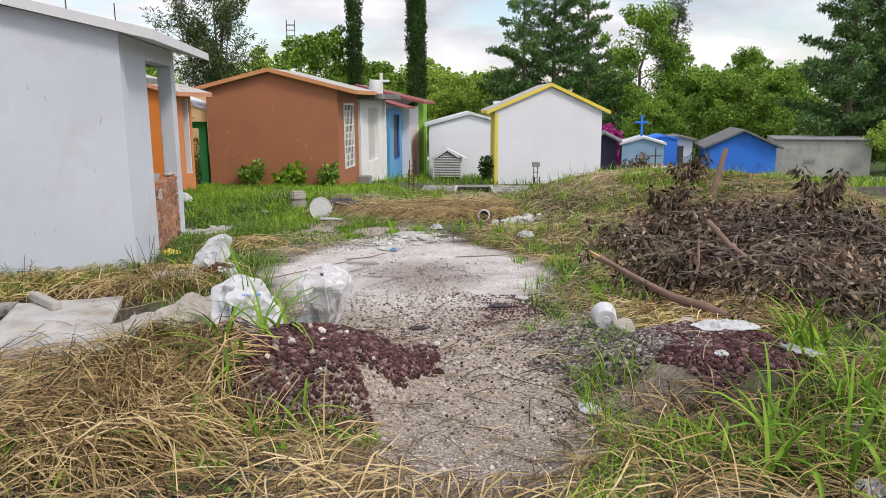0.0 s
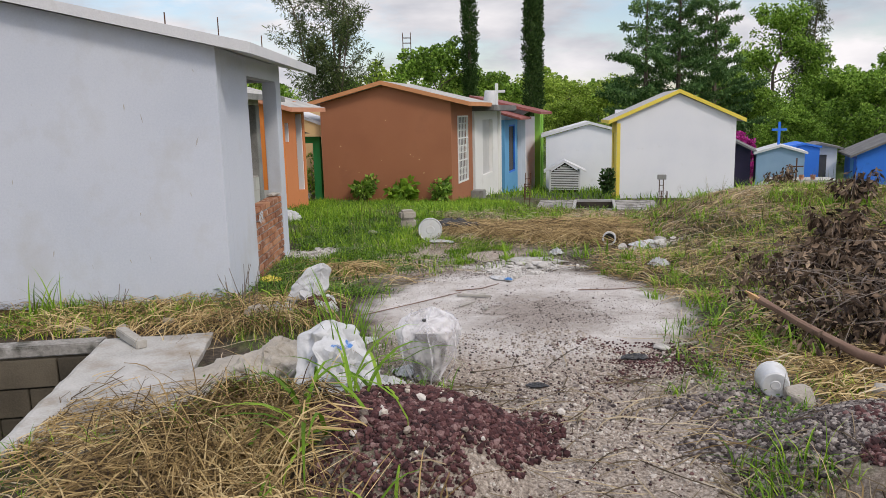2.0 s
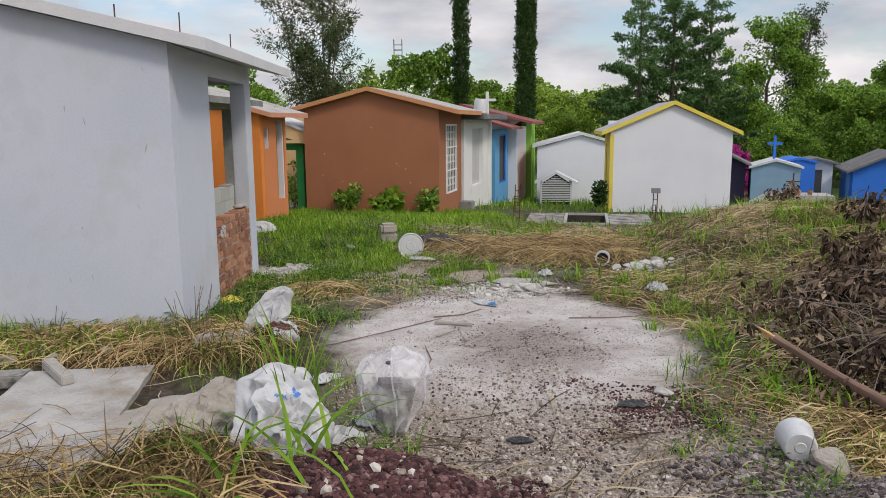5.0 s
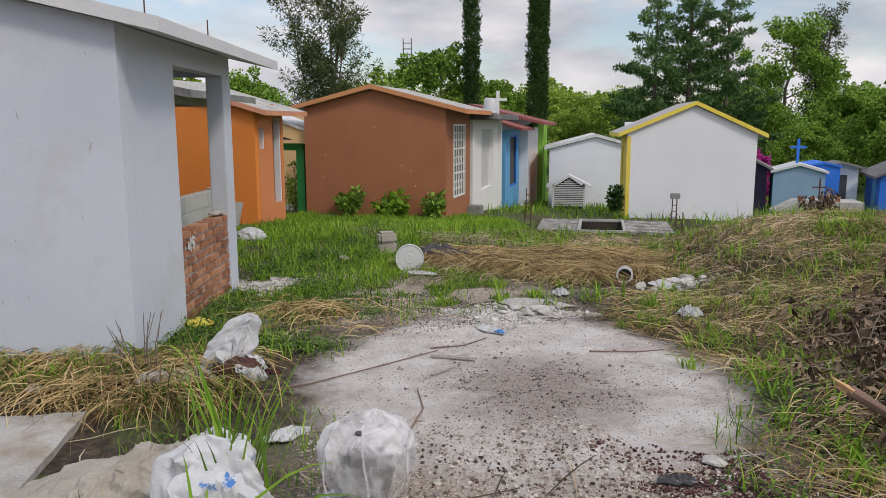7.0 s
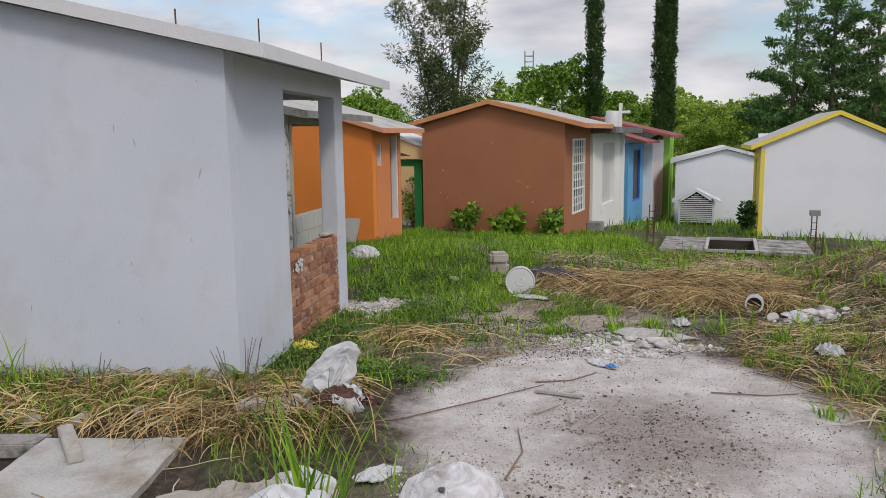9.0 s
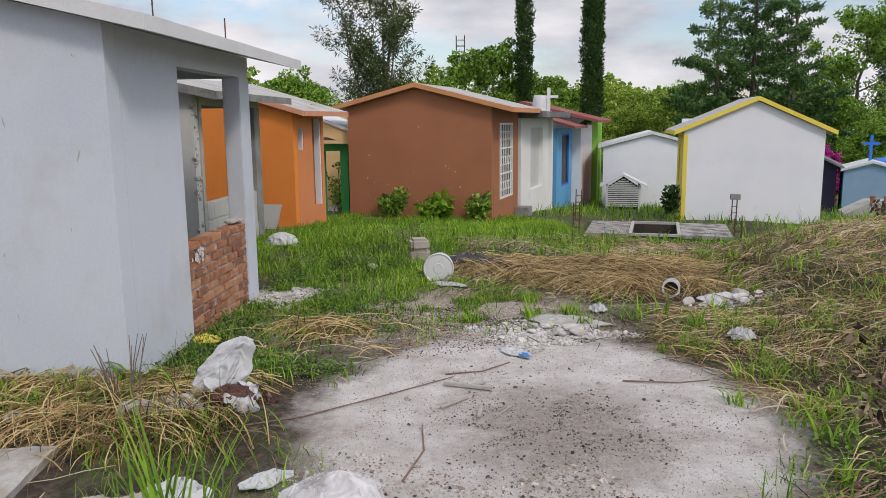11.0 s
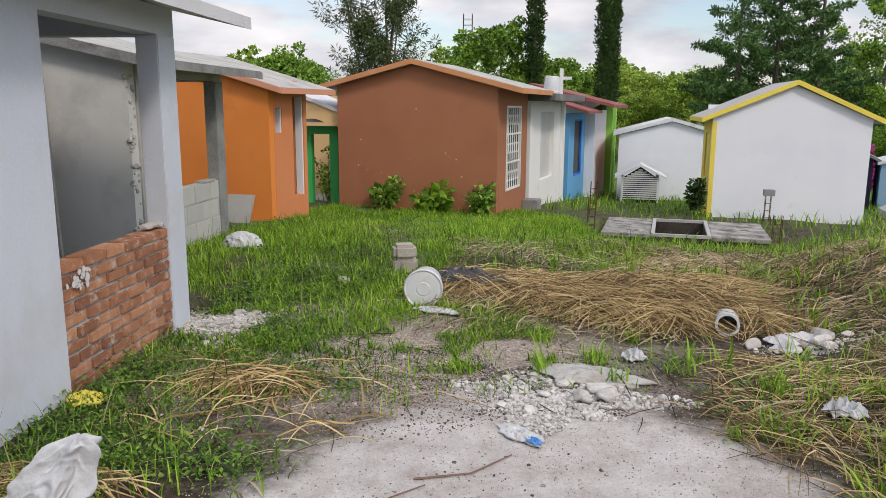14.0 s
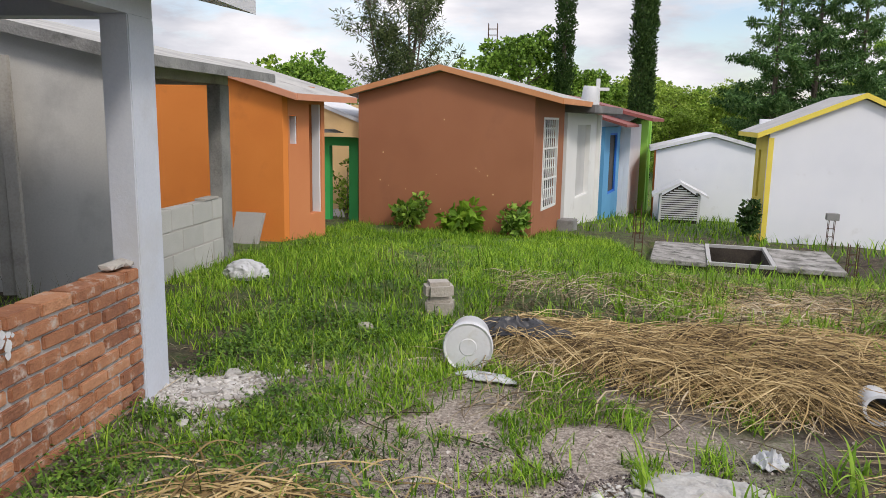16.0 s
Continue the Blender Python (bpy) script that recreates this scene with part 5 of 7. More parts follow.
tagged(raw_mesh("dry_straw", *joined(s_arch, s_fore, s_heap, s_mound, s_fan, s_bundle, s_edge, s_slab, s_wall), M_straw), "dry cut straw lying in swathes on the ground", "straw", kind="stuff")
o_fore = straw_field(rg, 26000, -4.6, 5.4, -1.0, 4.8, lambda x, y: ragged(x, y, 0.4, 2.1, 4.9, 3.0) & (~in_oval(x, y, 0.85, 3.8, 0.5, 1.2) | (rg.random(len(x)) < 0.2)) & (~on_heaps(x, y) | (rg.random(len(x)) < 0.06)), length=(0.1, 0.35), width=(0.003, 0.006), rise=(0.0, 0.03))
o_mound = straw_field(rg, 21000, 1.8, 9.0, 4.2, 15.0, lambda x, y: ragged(x, y, 4.0, 9.4, 4.8, 5.6) & (x > 2.0 - 0.1 * np.maximum(0, y - 7)) & (vnoise(x, y, 1.5, 5.0) > -0.2), length=(0.15, 0.4), width=(0.004, 0.008), rise=(0.0, 0.06))
tagged(raw_mesh("old_straw", *joined(o_fore, dry_blades, s_band, s_stray, o_mound), M_oldstraw), "old grey-brown straw and stems on bare earth", "straw", kind="stuff")


# ---- low broad-leaved weeds, and stalks ----
def leaf_carpet(rng, x, y, per, radius, size, lift=0.03):
    """Small broad leaves in low clumps on the ground."""
    c = np.stack([x, y, zs(x, y) + lift], 1)
    n = len(x) * per
    p = np.repeat(c, per, 0) + rng.normal(0, 1, (n, 3)) * np.array([radius, radius, 0.02])
    p[:, 2] = np.maximum(p[:, 2], zs(p[:, 0], p[:, 1]) + 0.008)
    a = rng.uniform(0, math.tau, n)
    t = np.stack([np.cos(a), np.sin(a), rng.uniform(-0.2, 0.9, n)], 1)
    u = np.stack([-np.sin(a), np.cos(a), rng.normal(0, 0.35, n)], 1)
    L = (size * rng.uniform(0.5, 1.3, n))[:, None]
    v = np.stack([p, p + t * L * 0.45 + u * L * 0.34, p + t * L * np.array([1, 1, 0.8]), p + t * L * 0.45 - u * L * 0.34], 1)
    f = np.array([(0, 1, 2), (0, 2, 3)])
    return v.reshape(-1, 3), (f[None] + (np.arange(n) * 4)[:, None, None]).reshape(-1, 3)


lwx, lwy = scatter(rg, 1700, -1.42, 0.5, 6.9, 10.6, lambda x, y: rg.random(len(x)) < 0.75 - 0.7 * (x + 1.4) + 1.4 * vnoise(x, y, 2.2, 1.0))
lgx, lgy = scatter(rg, 1100, -2.5, 2.6, 9.4, 16.0, lambda x, y: vnoise(x, y, 1.1, 14.0) > 0.02)
lmx, lmy = scatter(rg, 1800, 1.7, 6.5, 4.8, 14.0, lambda x, y: vnoise(x, y, 1.4, 17.0) > 0.05)
lfx, lfy = scatter(rg, 1300, -2.0, 3.4, 2.0, 6.3, lambda x, y: (vnoise(x, y, 1.5, 23.0) > 0.12) & ~in_oval(x, y, 0.9, 4.4, 0.7, 2.4) & ~on_heaps(x, y))
lsx, lsy = scatter(rg, 380, -3.6, -0.6, 5.9, 6.75, lambda x, y: vnoise(x, y, 2.0, 27.0) > 0.0)
tagged(raw_mesh("broadleaf_weeds", *joined(leaf_carpet(rg, lwx, lwy, 22, 0.06, 0.022), leaf_carpet(rg, lgx, lgy, 14, 0.07, 0.03), leaf_carpet(rg, np.concatenate([lmx, lfx, lsx]), np.concatenate([lmy, lfy, lsy]), 14, 0.05, 0.024)), M_weed), "low dark green broad-leaved weeds on the ground", "weeds", kind="stuff")
wsx, wsy = scatter(rg, 5200, -3.5, 6.5, 4.6, 13.5, lambda x, y: ((x > 2.05) | (y > 9.6) | (x < -0.6)) & (vnoise(x, y, 1.3, 33.0) > 0.0))
wsn = len(wsx)
M_stalk = leafy("olive_weed_stalk", [(0.03, 0.035, 0.012), (0.12, 0.125, 0.04), (0.3, 0.27, 0.11)], 0.15)
tagged(raw_mesh("weed_stalks", *blades(rg, wsx, wsy, rg.uniform(0.1, 0.36, wsn), rg.uniform(0.003, 0.007, wsn), rg.uniform(0.0, 0.45, wsn), droop=0.35, segs=4), M_stalk), "thin olive weed stalks standing among the straw", "weeds", kind="stuff")


def dark_stalks(x, y, hgt, seed):
    r = random.Random(seed)
    h = thing("dry_stalks", pose(x, y, gz(x, y)), "thin dark dry weed stalks standing upright", "weed", "dry stalks")
    for k in range(7):
        a, L = r.uniform(0, math.tau), hgt * r.uniform(0.5, 1.0)
        b = (math.cos(a) * 0.06, math.sin(a) * 0.06)
        part("stalk", tube(bmesh.new(), [(b[0], b[1], -0.02), (b[0] * 1.3, b[1] * 1.3, L * 0.5), (b[0] * 1.9 + r.uniform(-0.03, 0.03), b[1] * 1.9, L)], 0.004, 4, 0.002), M_twig, h)


dark_stalks(-1.18, 6.2, 0.42, 1)
dark_stalks(-1.32, 6.42, 0.36, 2)
dark_stalks(-2.3, 6.5, 0.22, 3)
dark_stalks(-0.35, 5.2, 0.3, 4)


# ---- gravel ----
PHI = (1 + 5 ** 0.5) / 2
ICO_V = np.array([(-1, PHI, 0), (1, PHI, 0), (-1, -PHI, 0), (1, -PHI, 0), (0, -1, PHI), (0, 1, PHI), (0, -1, -PHI), (0, 1, -PHI), (PHI, 0, -1), (PHI, 0, 1), (-PHI, 0, -1), (-PHI, 0, 1)]) / 1.9
ICO_F = np.array([(0, 11, 5), (0, 5, 1), (0, 1, 7), (0, 7, 10), (0, 10, 11), (1, 5, 9), (5, 11, 4), (11, 10, 2), (10, 7, 6), (7, 1, 8), (3, 9, 4), (3, 4, 2), (3, 2, 6), (3, 6, 8), (3, 8, 9), (4, 9, 5), (2, 4, 11), (6, 2, 10), (8, 6, 7), (9, 8, 1)])


def stone_set(rng, x, y, size, lift=0.3, flat=0.75):
    """Small angular stones at places: each of its own shape."""
    n = len(x)
    v = ICO_V[None] * rng.uniform(0.75, 1.2, (n, 12, 1)) * rng.uniform(0.7, 1.3, (n, 1, 3)) + rng.normal(0, 0.07, (n, 12, 3))
    a, e = rng.uniform(0, math.tau, n), rng.normal(0, 0.5, n)
    c, s, ce, se = np.cos(a)[:, None], np.sin(a)[:, None], np.cos(e)[:, None], np.sin(e)[:, None]
    X, Y, Z = v[..., 0], v[..., 1] * ce - v[..., 2] * flat * se, v[..., 1] * se + v[..., 2] * flat * ce
    v = np.stack([X * c - Y * s, X * s + Y * c, Z], -1) * np.broadcast_to(size, n)[:, None, None]
    v += np.stack([x, y, zs(x, y) + np.broadcast_to(size, n) * lift], 1)[:, None]
    return v.reshape(-1, 3), (ICO_F[None] + (np.arange(n) * 12)[:, None, None]).reshape(-1, 3)


M_redgravel = material("dark_red_volcanic_gravel", [(0.018, 0.007, 0.008), (0.052, 0.018, 0.019), (0.1, 0.038, 0.037), (0.24, 0.15, 0.14)], 20, 120, 0.95, 0.8, 150, per_island=0.5, dist=0.004)
M_greygravel = material("dark_grey_gravel", [(0.025, 0.018, 0.018), (0.08, 0.062, 0.058), (0.19, 0.16, 0.145), (0.36, 0.32, 0.285)], 20, 120, 0.95, 0.7, per_island=0.55, dist=0.004)
M_pebble = material("pale_pebble", [(0.13, 0.1, 0.08), (0.33, 0.275, 0.225), (0.48, 0.42, 0.36), (0.6, 0.56, 0.51)], 20, 100, 0.95, 0.5, per_island=0.6)
M_limestone = material("white_lime_lump", [(0.3, 0.28, 0.255), (0.48, 0.46, 0.43), (0.66, 0.64, 0.61)], 7, 60, 0.95, 0.6, per_island=0.3, dist=0.008)
M_sandlump = material("pale_sand_cement_heap", [(0.3, 0.27, 0.225), (0.38, 0.345, 0.295), (0.46, 0.425, 0.37)], 5, 90, 0.95, 0.7, 60, dist=0.012)


def pile_pts(rng, n, cx, cy, rx, ry, p=0.6, wob=0.35):
    a, r = rng.uniform(0, math.tau, n), rng.random(n) ** p
    k = 1 + wob * np.sin(a * 3 + cx) * 0.5 + wob * 0.4 * np.sin(a * 7 + cy)
    return cx + np.cos(a) * r * rx * k, cy + np.sin(a) * r * ry * k


ax, ay = pile_pts(rg, 8500, 0.08, 3.84, 0.58, 0.5, 0.7, 0.6)
bx, by = pile_pts(rg, 2800, 0.42, 3.9, 0.36, 0.3)
dx, dy = pile_pts(rg, 5200, 2.28, 3.5, 0.42, 0.36)
ex, ey = pile_pts(rg, 2400, 1.68, 5.08, 0.55, 0.3, 0.7, 0.8)
zx, zy = pile_pts(rg, 700, 0.95, 4.3, 0.9, 1.2, 0.55)
fx, fy = pile_pts(rg, 2600, -1.0, 6.36, 0.5, 0.34)
px_, py_ = np.concatenate([ax, bx, dx]), np.concatenate([ay, by, dy])
ex, ey = np.concatenate([ex, zx]), np.concatenate([ey, zy])
tagged(raw_mesh("red_gravel", *joined(stone_set(rg, px_, py_, rg.uniform(0.006, 0.014, len(px_)) * (0.7 + 0.9 * rg.random(len(px_)) ** 3), 0.6, 0.9), stone_set(rg, ex, ey, rg.uniform(0.004, 0.0095, len(ex)), 0.4), stone_set(rg, fx, fy, rg.uniform(0.006, 0.016, len(fx)), 0.4)), M_redgravel), "dark red volcanic gravel in loose heaps", "gravel", kind="stuff")
hx, hy = pile_pts(rg, 8000, 1.95, 3.95, 0.66, 0.55)
qx_, qy_ = pile_pts(rg, 2000, 1.0, 6.2, 0.62, 0.68, 0.6, 0.7)
rx_, ry_ = pile_pts(rg, 12000, 0.6, 8.1, 1.25, 0.5, 0.6, 0.8)
qx_, qy_ = np.concatenate([qx_, rx_]), np.concatenate([qy_, ry_])
jwx, jwy = pile_pts(rg, 45, 0.15, 3.8, 0.6, 0.5, 0.6, 0.5)
ix, iy = pile_pts(rg, 900, 0.9, 4.6, 1.0, 0.9, 0.6)
tagged(raw_mesh("grey_gravel", *joined(stone_set(rg, hx, hy, rg.uniform(0.006, 0.018, len(hx)), 0.4), stone_set(rg, ix, iy, rg.uniform(0.005, 0.012, len(ix)), 0.3), stone_set(rg, qx_, qy_, rg.uniform(0.002, 0.0055, len(qx_)) * (0.8 + rg.random(len(qx_)) ** 5), 0.3)), M_greygravel), "dark grey gravel strewn on the path", "gravel", kind="stuff")
jx, jy = pile_pts(rg, 17000, 0.9, 4.25, 1.15, 1.6, 0.55)
kx, ky = pile_pts(rg, 800, 0.35, 8.35, 1.0, 0.5, 0.6, 0.9)
lx, ly = pile_pts(rg, 2500, -0.95, 8.6, 0.5, 1.2, 0.6)
mx_, my_ = pile_pts(rg, 7000, 0.92, 6.5, 1.35, 1.45, 0.4)
nx_, ny_ = rg.uniform(-1.4, 3, 1200), rg.uniform(7.5, 11, 1200)
jx, jy = np.concatenate([jx, kx, lx, nx_]), np.concatenate([jy, ky, ly, ny_])
tagged(raw_mesh("pebbles", *joined(stone_set(rg, jx, jy, rg.uniform(0.003, 0.009, len(jx)) * (0.7 + rg.random(len(jx)) ** 6), 0.3), stone_set(rg, jwx, jwy, rg.uniform(0.008, 0.022, len(jwx)), 1.3), stone_set(rg, mx_, my_, rg.uniform(0.0015, 0.0045, len(mx_)), 0.3)), M_pebble), "small pale pebbles and grit on the path", "gravel", kind="stuff")


# ---- trees ----
def leaf_cloud(rng, centres, radii, per, size, flat=0.8, droop=0.0, long=1.0, outward=True):
    """Folded leaves in clumps: each a bent diamond."""
    centres, radii = np.asarray(centres, float), np.asarray(radii, float)
    n = len(centres) * per
    c = np.repeat(centres, per, 0)
    r = np.repeat(radii, per)
    d = rng.normal(0, 1, (n, 3))
    d /= np.linalg.norm(d, axis=1)[:, None]
    p = c + d * (r * rng.random(n) ** 0.45)[:, None] * np.array([1, 1, flat])
    t = d + rng.normal(0, 0.5, (n, 3)) + np.array([0, 0, -droop])
    t /= np.linalg.norm(t, axis=1)[:, None]
    u = np.cross(t, rng.normal(0, 1, (n, 3)))
    u /= np.linalg.norm(u, axis=1)[:, None] + 1e-9
    w = np.cross(t, u)
    L = (size * rng.uniform(0.6, 1.3, n))[:, None]
    W = L * (0.5 / long)
    v = np.stack([p, p + t * L * 0.5 + u * W + w * W * 0.3, p + t * L, p + t * L * 0.5 - u * W + w * W * 0.3], 1)
    f = np.array([(0, 1, 2), (0, 2, 3)])
    return v.reshape(-1, 3), (f[None] + (np.arange(n) * 4)[:, None, None]).reshape(-1, 3)


def limbs(rng, base, height, r0, n, reach, up=0.5, start=0.3):
    """A tapered trunk with n bent limbs: its bmesh and the limb ends."""
    bm = bmesh.new()
    pts = [Vector((base[0] + rng.normal(0, 0.05) * height * 0.1 * i, base[1] + rng.normal(0, 0.05) * height * 0.1 * i, base[2] + height * i / 6)) for i in range(7)]
    tube(bm, pts, r0, 8, r0 * 0.2)
    ends = []
    for k in range(n):
        f = start + (1 - start) * k / n
        i = min(5, int(f * 6))
        a = pts[i].lerp(pts[i + 1], f * 6 - i)
        ang = k * 2.4 + rng.uniform(-0.4, 0.4)
        L = reach * rng.uniform(0.6, 1.1) * (1.15 - 0.5 * f)
        out = Vector((math.cos(ang), math.sin(ang), 0))
        b = a + out * L * 0.5 + Vector((0, 0, L * up * 0.4))
        c = a + out * L + Vector((0, 0, L * up))
        tube(bm, [a, b, c], r0 * 0.42 * (1.1 - 0.7 * f), 5, r0 * 0.06)
        ends += [b, c]
    ends.append(pts[-1])
    return bm, ends


def broad_tree(seed, height, radius, mat, per=42, size=0.2, lobes=26, low=0.25):
    """trunk and crown meshes of a broad-leaved tree"""
    rng = np.random.default_rng(seed)
    bm, ends = limbs(rng, (0, 0, -0.3), height * 0.85, 0.05 + height * 0.014, 11, radius * 0.8, 0.6, 0.25)
    cs, rs = [], []
    for i in range(lobes):
        th, u = rng.uniform(0, math.tau), rng.uniform(low, 1)
        k = math.sin(math.pi * min(0.98, 0.18 + u * 0.75)) * radius * rng.uniform(0.55, 1.05)
        L = np.array([math.cos(th) * k, math.sin(th) * k, u * height * 0.93])
        for j in range(9):
            cs.append(L + rng.normal(0, radius * 0.12, 3))
            rs.append(radius * rng.uniform(0.06, 0.17))
    for e in ends:
        cs.append(np.array(e))
        rs.append(radius * 0.2)
    return bm, leaf_cloud(rng, cs, rs, per, size), mat


def casuarina(seed, height, radius):
    rng = np.random.default_rng(seed)
    bm = bmesh.new()
    cs, rs = [], []
    for k in range(4):
        a = k * 1.7 + rng.uniform(-0.3, 0.3)
        lean = rng.uniform(0.1, 0.3) * radius
        pts = [Vector((math.cos(a) * lean * (i / 6) ** 1.2 * 2 + rng.normal(0, 0.08), math.sin(a) * lean * (i / 6) ** 1.2 * 2 + rng.normal(0, 0.08), -0.3 + height * (1 - 0.12 * k) * i / 6)) for i in range(7)]
        tube(bm, pts, 0.13 - 0.02 * k, 6, 0.015)
        for j in range(22):
            f = 0.25 + 0.75 * j / 22
            i = min(5, int(f * 6))
            p = pts[i].lerp(pts[i + 1], f * 6 - i)
            th = rng.uniform(0, math.tau)
            L = radius * rng.uniform(0.25, 0.75) * (1.1 - 0.6 * f)
            q = p + Vector((math.cos(th) * L, math.sin(th) * L, L * rng.uniform(0.5, 1.1)))
            tube(bm, [p, p.lerp(q, 0.5) + Vector((0, 0, -0.08)), q], 0.025, 4, 0.006)
            for s in (0.45, 0.65, 0.85, 1.0):
                cs.append(np.array(p.lerp(q, s)))
                rs.append(rng.uniform(0.16, 0.4))
    v = leaf_cloud(rng, cs, rs, 60, 0.2, 1.0, 0.2, 4.5)
    return bm, v, M_casuarina


def cypress(seed, height, radius):
    rng = np.random.default_rng(seed)
    bm = tube(bmesh.new(), [(0, 0, -0.3), (0, 0, height * 0.9)], 0.14, 8, 0.02)
    n = 900
    u = rng.random(n)
    prof = radius * np.minimum(1, 0.55 + u * 2.0) * np.clip((1 - u) / 0.25, 0.04, 1) ** 0.6 * rng.uniform(0.72, 1.08, n)
    th = rng.uniform(0, math.tau, n)
    prof *= 1 + 0.14 * np.sin(th * 3 + u * 23)
    cs = np.stack([np.cos(th) * prof * 0.85, np.sin(th) * prof * 0.85, 0.25 + u * height], 1)
    v = leaf_cloud(rng, cs, np.full(n, 0.12), 24, 0.11, 1.5, -1.2, 2.4)
    return bm, v, M_cypress


def conifer(seed, height, radius):
    rng = np.random.default_rng(seed)
    bm = bmesh.new()
    cs, rs = [], []
    for tx, ty, hh, rr in ((0, 0, 1.0, 1.0), (radius * 0.42, 0.4, 0.94, 0.72), (-radius * 0.38, -0.5, 0.84, 0.75)):
        h = height * hh
        tube(bm, [(tx, ty, -0.3), (tx, ty, h)], 0.17, 7, 0.02)
        n = int(54 * rr)
        for k in range(n):
            f = 0.06 + 0.93 * k / n
            L = radius * rr * (1 - f) ** 0.8 * rng.uniform(0.5, 1.12) + 0.12
            a = k * 2.4 + rng.uniform(-0.3, 0.3)
            p = Vector((tx, ty, f * h))
            q = p + Vector((math.cos(a) * L, math.sin(a) * L, L * rng.uniform(0.12, 0.42)))
            tube(bm, [p, p.lerp(q, 0.5) - Vector((0, 0, 0.06 * L)), q], 0.04 * (1.1 - f), 4, 0.008)
            m = max(3, int(L * 6))
            for s in range(m):
                t = 0.25 + 0.75 * s / max(1, m - 1)
                c = np.array(p.lerp(q, t))
                for _ in range(2):
                    cs.append(c + rng.normal(0, 1, 3) * np.array([0.2, 0.2, 0.07]) * (1.3 - t))
                    rs.append(rng.uniform(0.1, 0.24) * (1.25 - 0.5 * t))
    v = leaf_cloud(rng, cs, rs, 30, 0.19, 0.5, 0.15, 3.6)
    return bm, v, M_conifer


def plant_tree(name, made, x, y, label, turn=0.0, scale=1.0, group="trees"):
    bm, (v, f), mat = made
    h = thing(name, pose(x, y, ground_z(x, y, False), 0, 0, turn) @ Matrix.Scale(scale, 4), label, "tree", group)
    part("trunk", bm, M_bark, h, smooth=True)
    raw_mesh("crown", v, f, mat, h)
    return h


def again(h, x, y, turn, scale, label=""):
    c = copy_thing(h, pose(x, y, ground_z(x, y, False), 0, 0, turn))
    c.scale = (scale, scale, scale * 0.96)
    if label:
        c["label"] = label
    return c


plant_tree("tall_feathery_tree", casuarina(3, 11.0, 4.0), -4.6, 36.0, "tall feathery grey-green tree with open crown")
t_low = plant_tree("broadleaf_tree", broad_tree(5, 4.0, 2.1, M_leaf, 84, 0.1), -6.2, 28.0, "low bushy green tree with a rounded crown")
again(t_low, -3.0, 29.5, 70, 0.72)
again(t_low, -9.0, 27.0, 140, 0.9)
again(t_low, -12.0, 25.0, 200, 0.9)
again(t_low, -0.9, 33.0, 20, 0.8)
t_mid = plant_tree("broadleaf_tree", broad_tree(8, 6.2, 2.1, M_leaf, 80, 0.115, 24), 0.3, 32.0, "green broad-leaved tree behind the tomb houses")
again(t_mid, 2.6, 35.0, 130, 0.86)
plant_tree("cypress", cypress(1, 10.0, 0.28), 1.58, 32.0, "tall narrow dark green cypress")
plant_tree("cypress", cypress(2, 9.6, 0.23), 3.6, 28.2, "tall narrow dark green cypress with twin tops")
plant_tree("cypress", cypress(4, 8.2, 0.16), 3.8, 28.35, "slim dark green cypress beside a taller one")
t_yel = plant_tree("broadleaf_tree", broad_tree(12, 4.9, 2.5, M_leafyellow, 70, 0.13), 5.4, 47.0, "yellow-green broad-leaved tree in the distance")
again(t_yel, 8.4, 49.0, 80, 0.95)
again(t_yel, 11.5, 46.0, 160, 1.0)
again(t_yel, 2.2, 50.0, 240, 1.05)
again(t_yel, 7.0, 42.0, 300, 0.7)
plant_tree("large_conifer", conifer(6, 10.4, 4.5), 11.9, 38.0, "large dark green conifer with tiered drooping branches")
t_tall = plant_tree("broadleaf_tree", broad_tree(15, 8.6, 2.9, M_leaf, 84, 0.13, 30, 0.15), 19.3, 44.0, "tall green broad-leaved tree with uneven crown")
plant_tree("tall_feathery_tree", casuarina(9, 9.6, 2.0), 22.5, 47.0, "tall feathery tree with bare twig tips")
again(t_tall, 27.5, 46.0, 90, 0.75)
for x, y, r, s in ((16.0, 40.0, 10, 1.1), (19.5, 37.0, 100, 1.15), (23.5, 36.0, 200, 1.2), (27.0, 33.0, 300, 1.1), (18.8, 33.0, 40, 1.1), (15.2, 33.5, 260, 0.75)):
    again(t_low, x, y, r, s, "dense green bushy tree beyond the tombs")
plant_tree("large_conifer", conifer(16, 9.6, 3.4), 20.6, 26.0, "large dark green tree with drooping branches")
again(t_mid, 24.0, 27.0, 40, 1.1)
again(t_yel, 19.0, 22.5, 10, 0.42, "low yellow-green bush by the grey hut")
again(t_low, 22.0, 23.0, 60, 0.8)
bm_, lv_, _m = broad_tree(21, 1.9, 0.75, M_magenta, 26, 0.09, 14, 0.4)
plant_tree("bougainvillea", (bm_, lv_, M_magenta), 11.2, 28.0, "bush covered with magenta flowers", group="flowering bushes")
rr = random.Random(3)
far = [plant_tree("broadleaf_tree", broad_tree(40 + k, 4.2 + k, 2.3, m, 11, 0.34, 22), -52 + 3 * k, 58.0 + k, "distant green tree in the tree line") for k, m in enumerate((M_leaf, M_leaf, M_leafyellow))]
for i in range(23):
    x = -42 + i * 4.7 + rr.uniform(-1.5, 1.5)
    again(far[i % 3], x, 66 + rr.uniform(-6, 8) - 0.2 * abs(x), rr.uniform(0, 360), rr.uniform(0.75, 1.15), "distant green tree in the tree line")


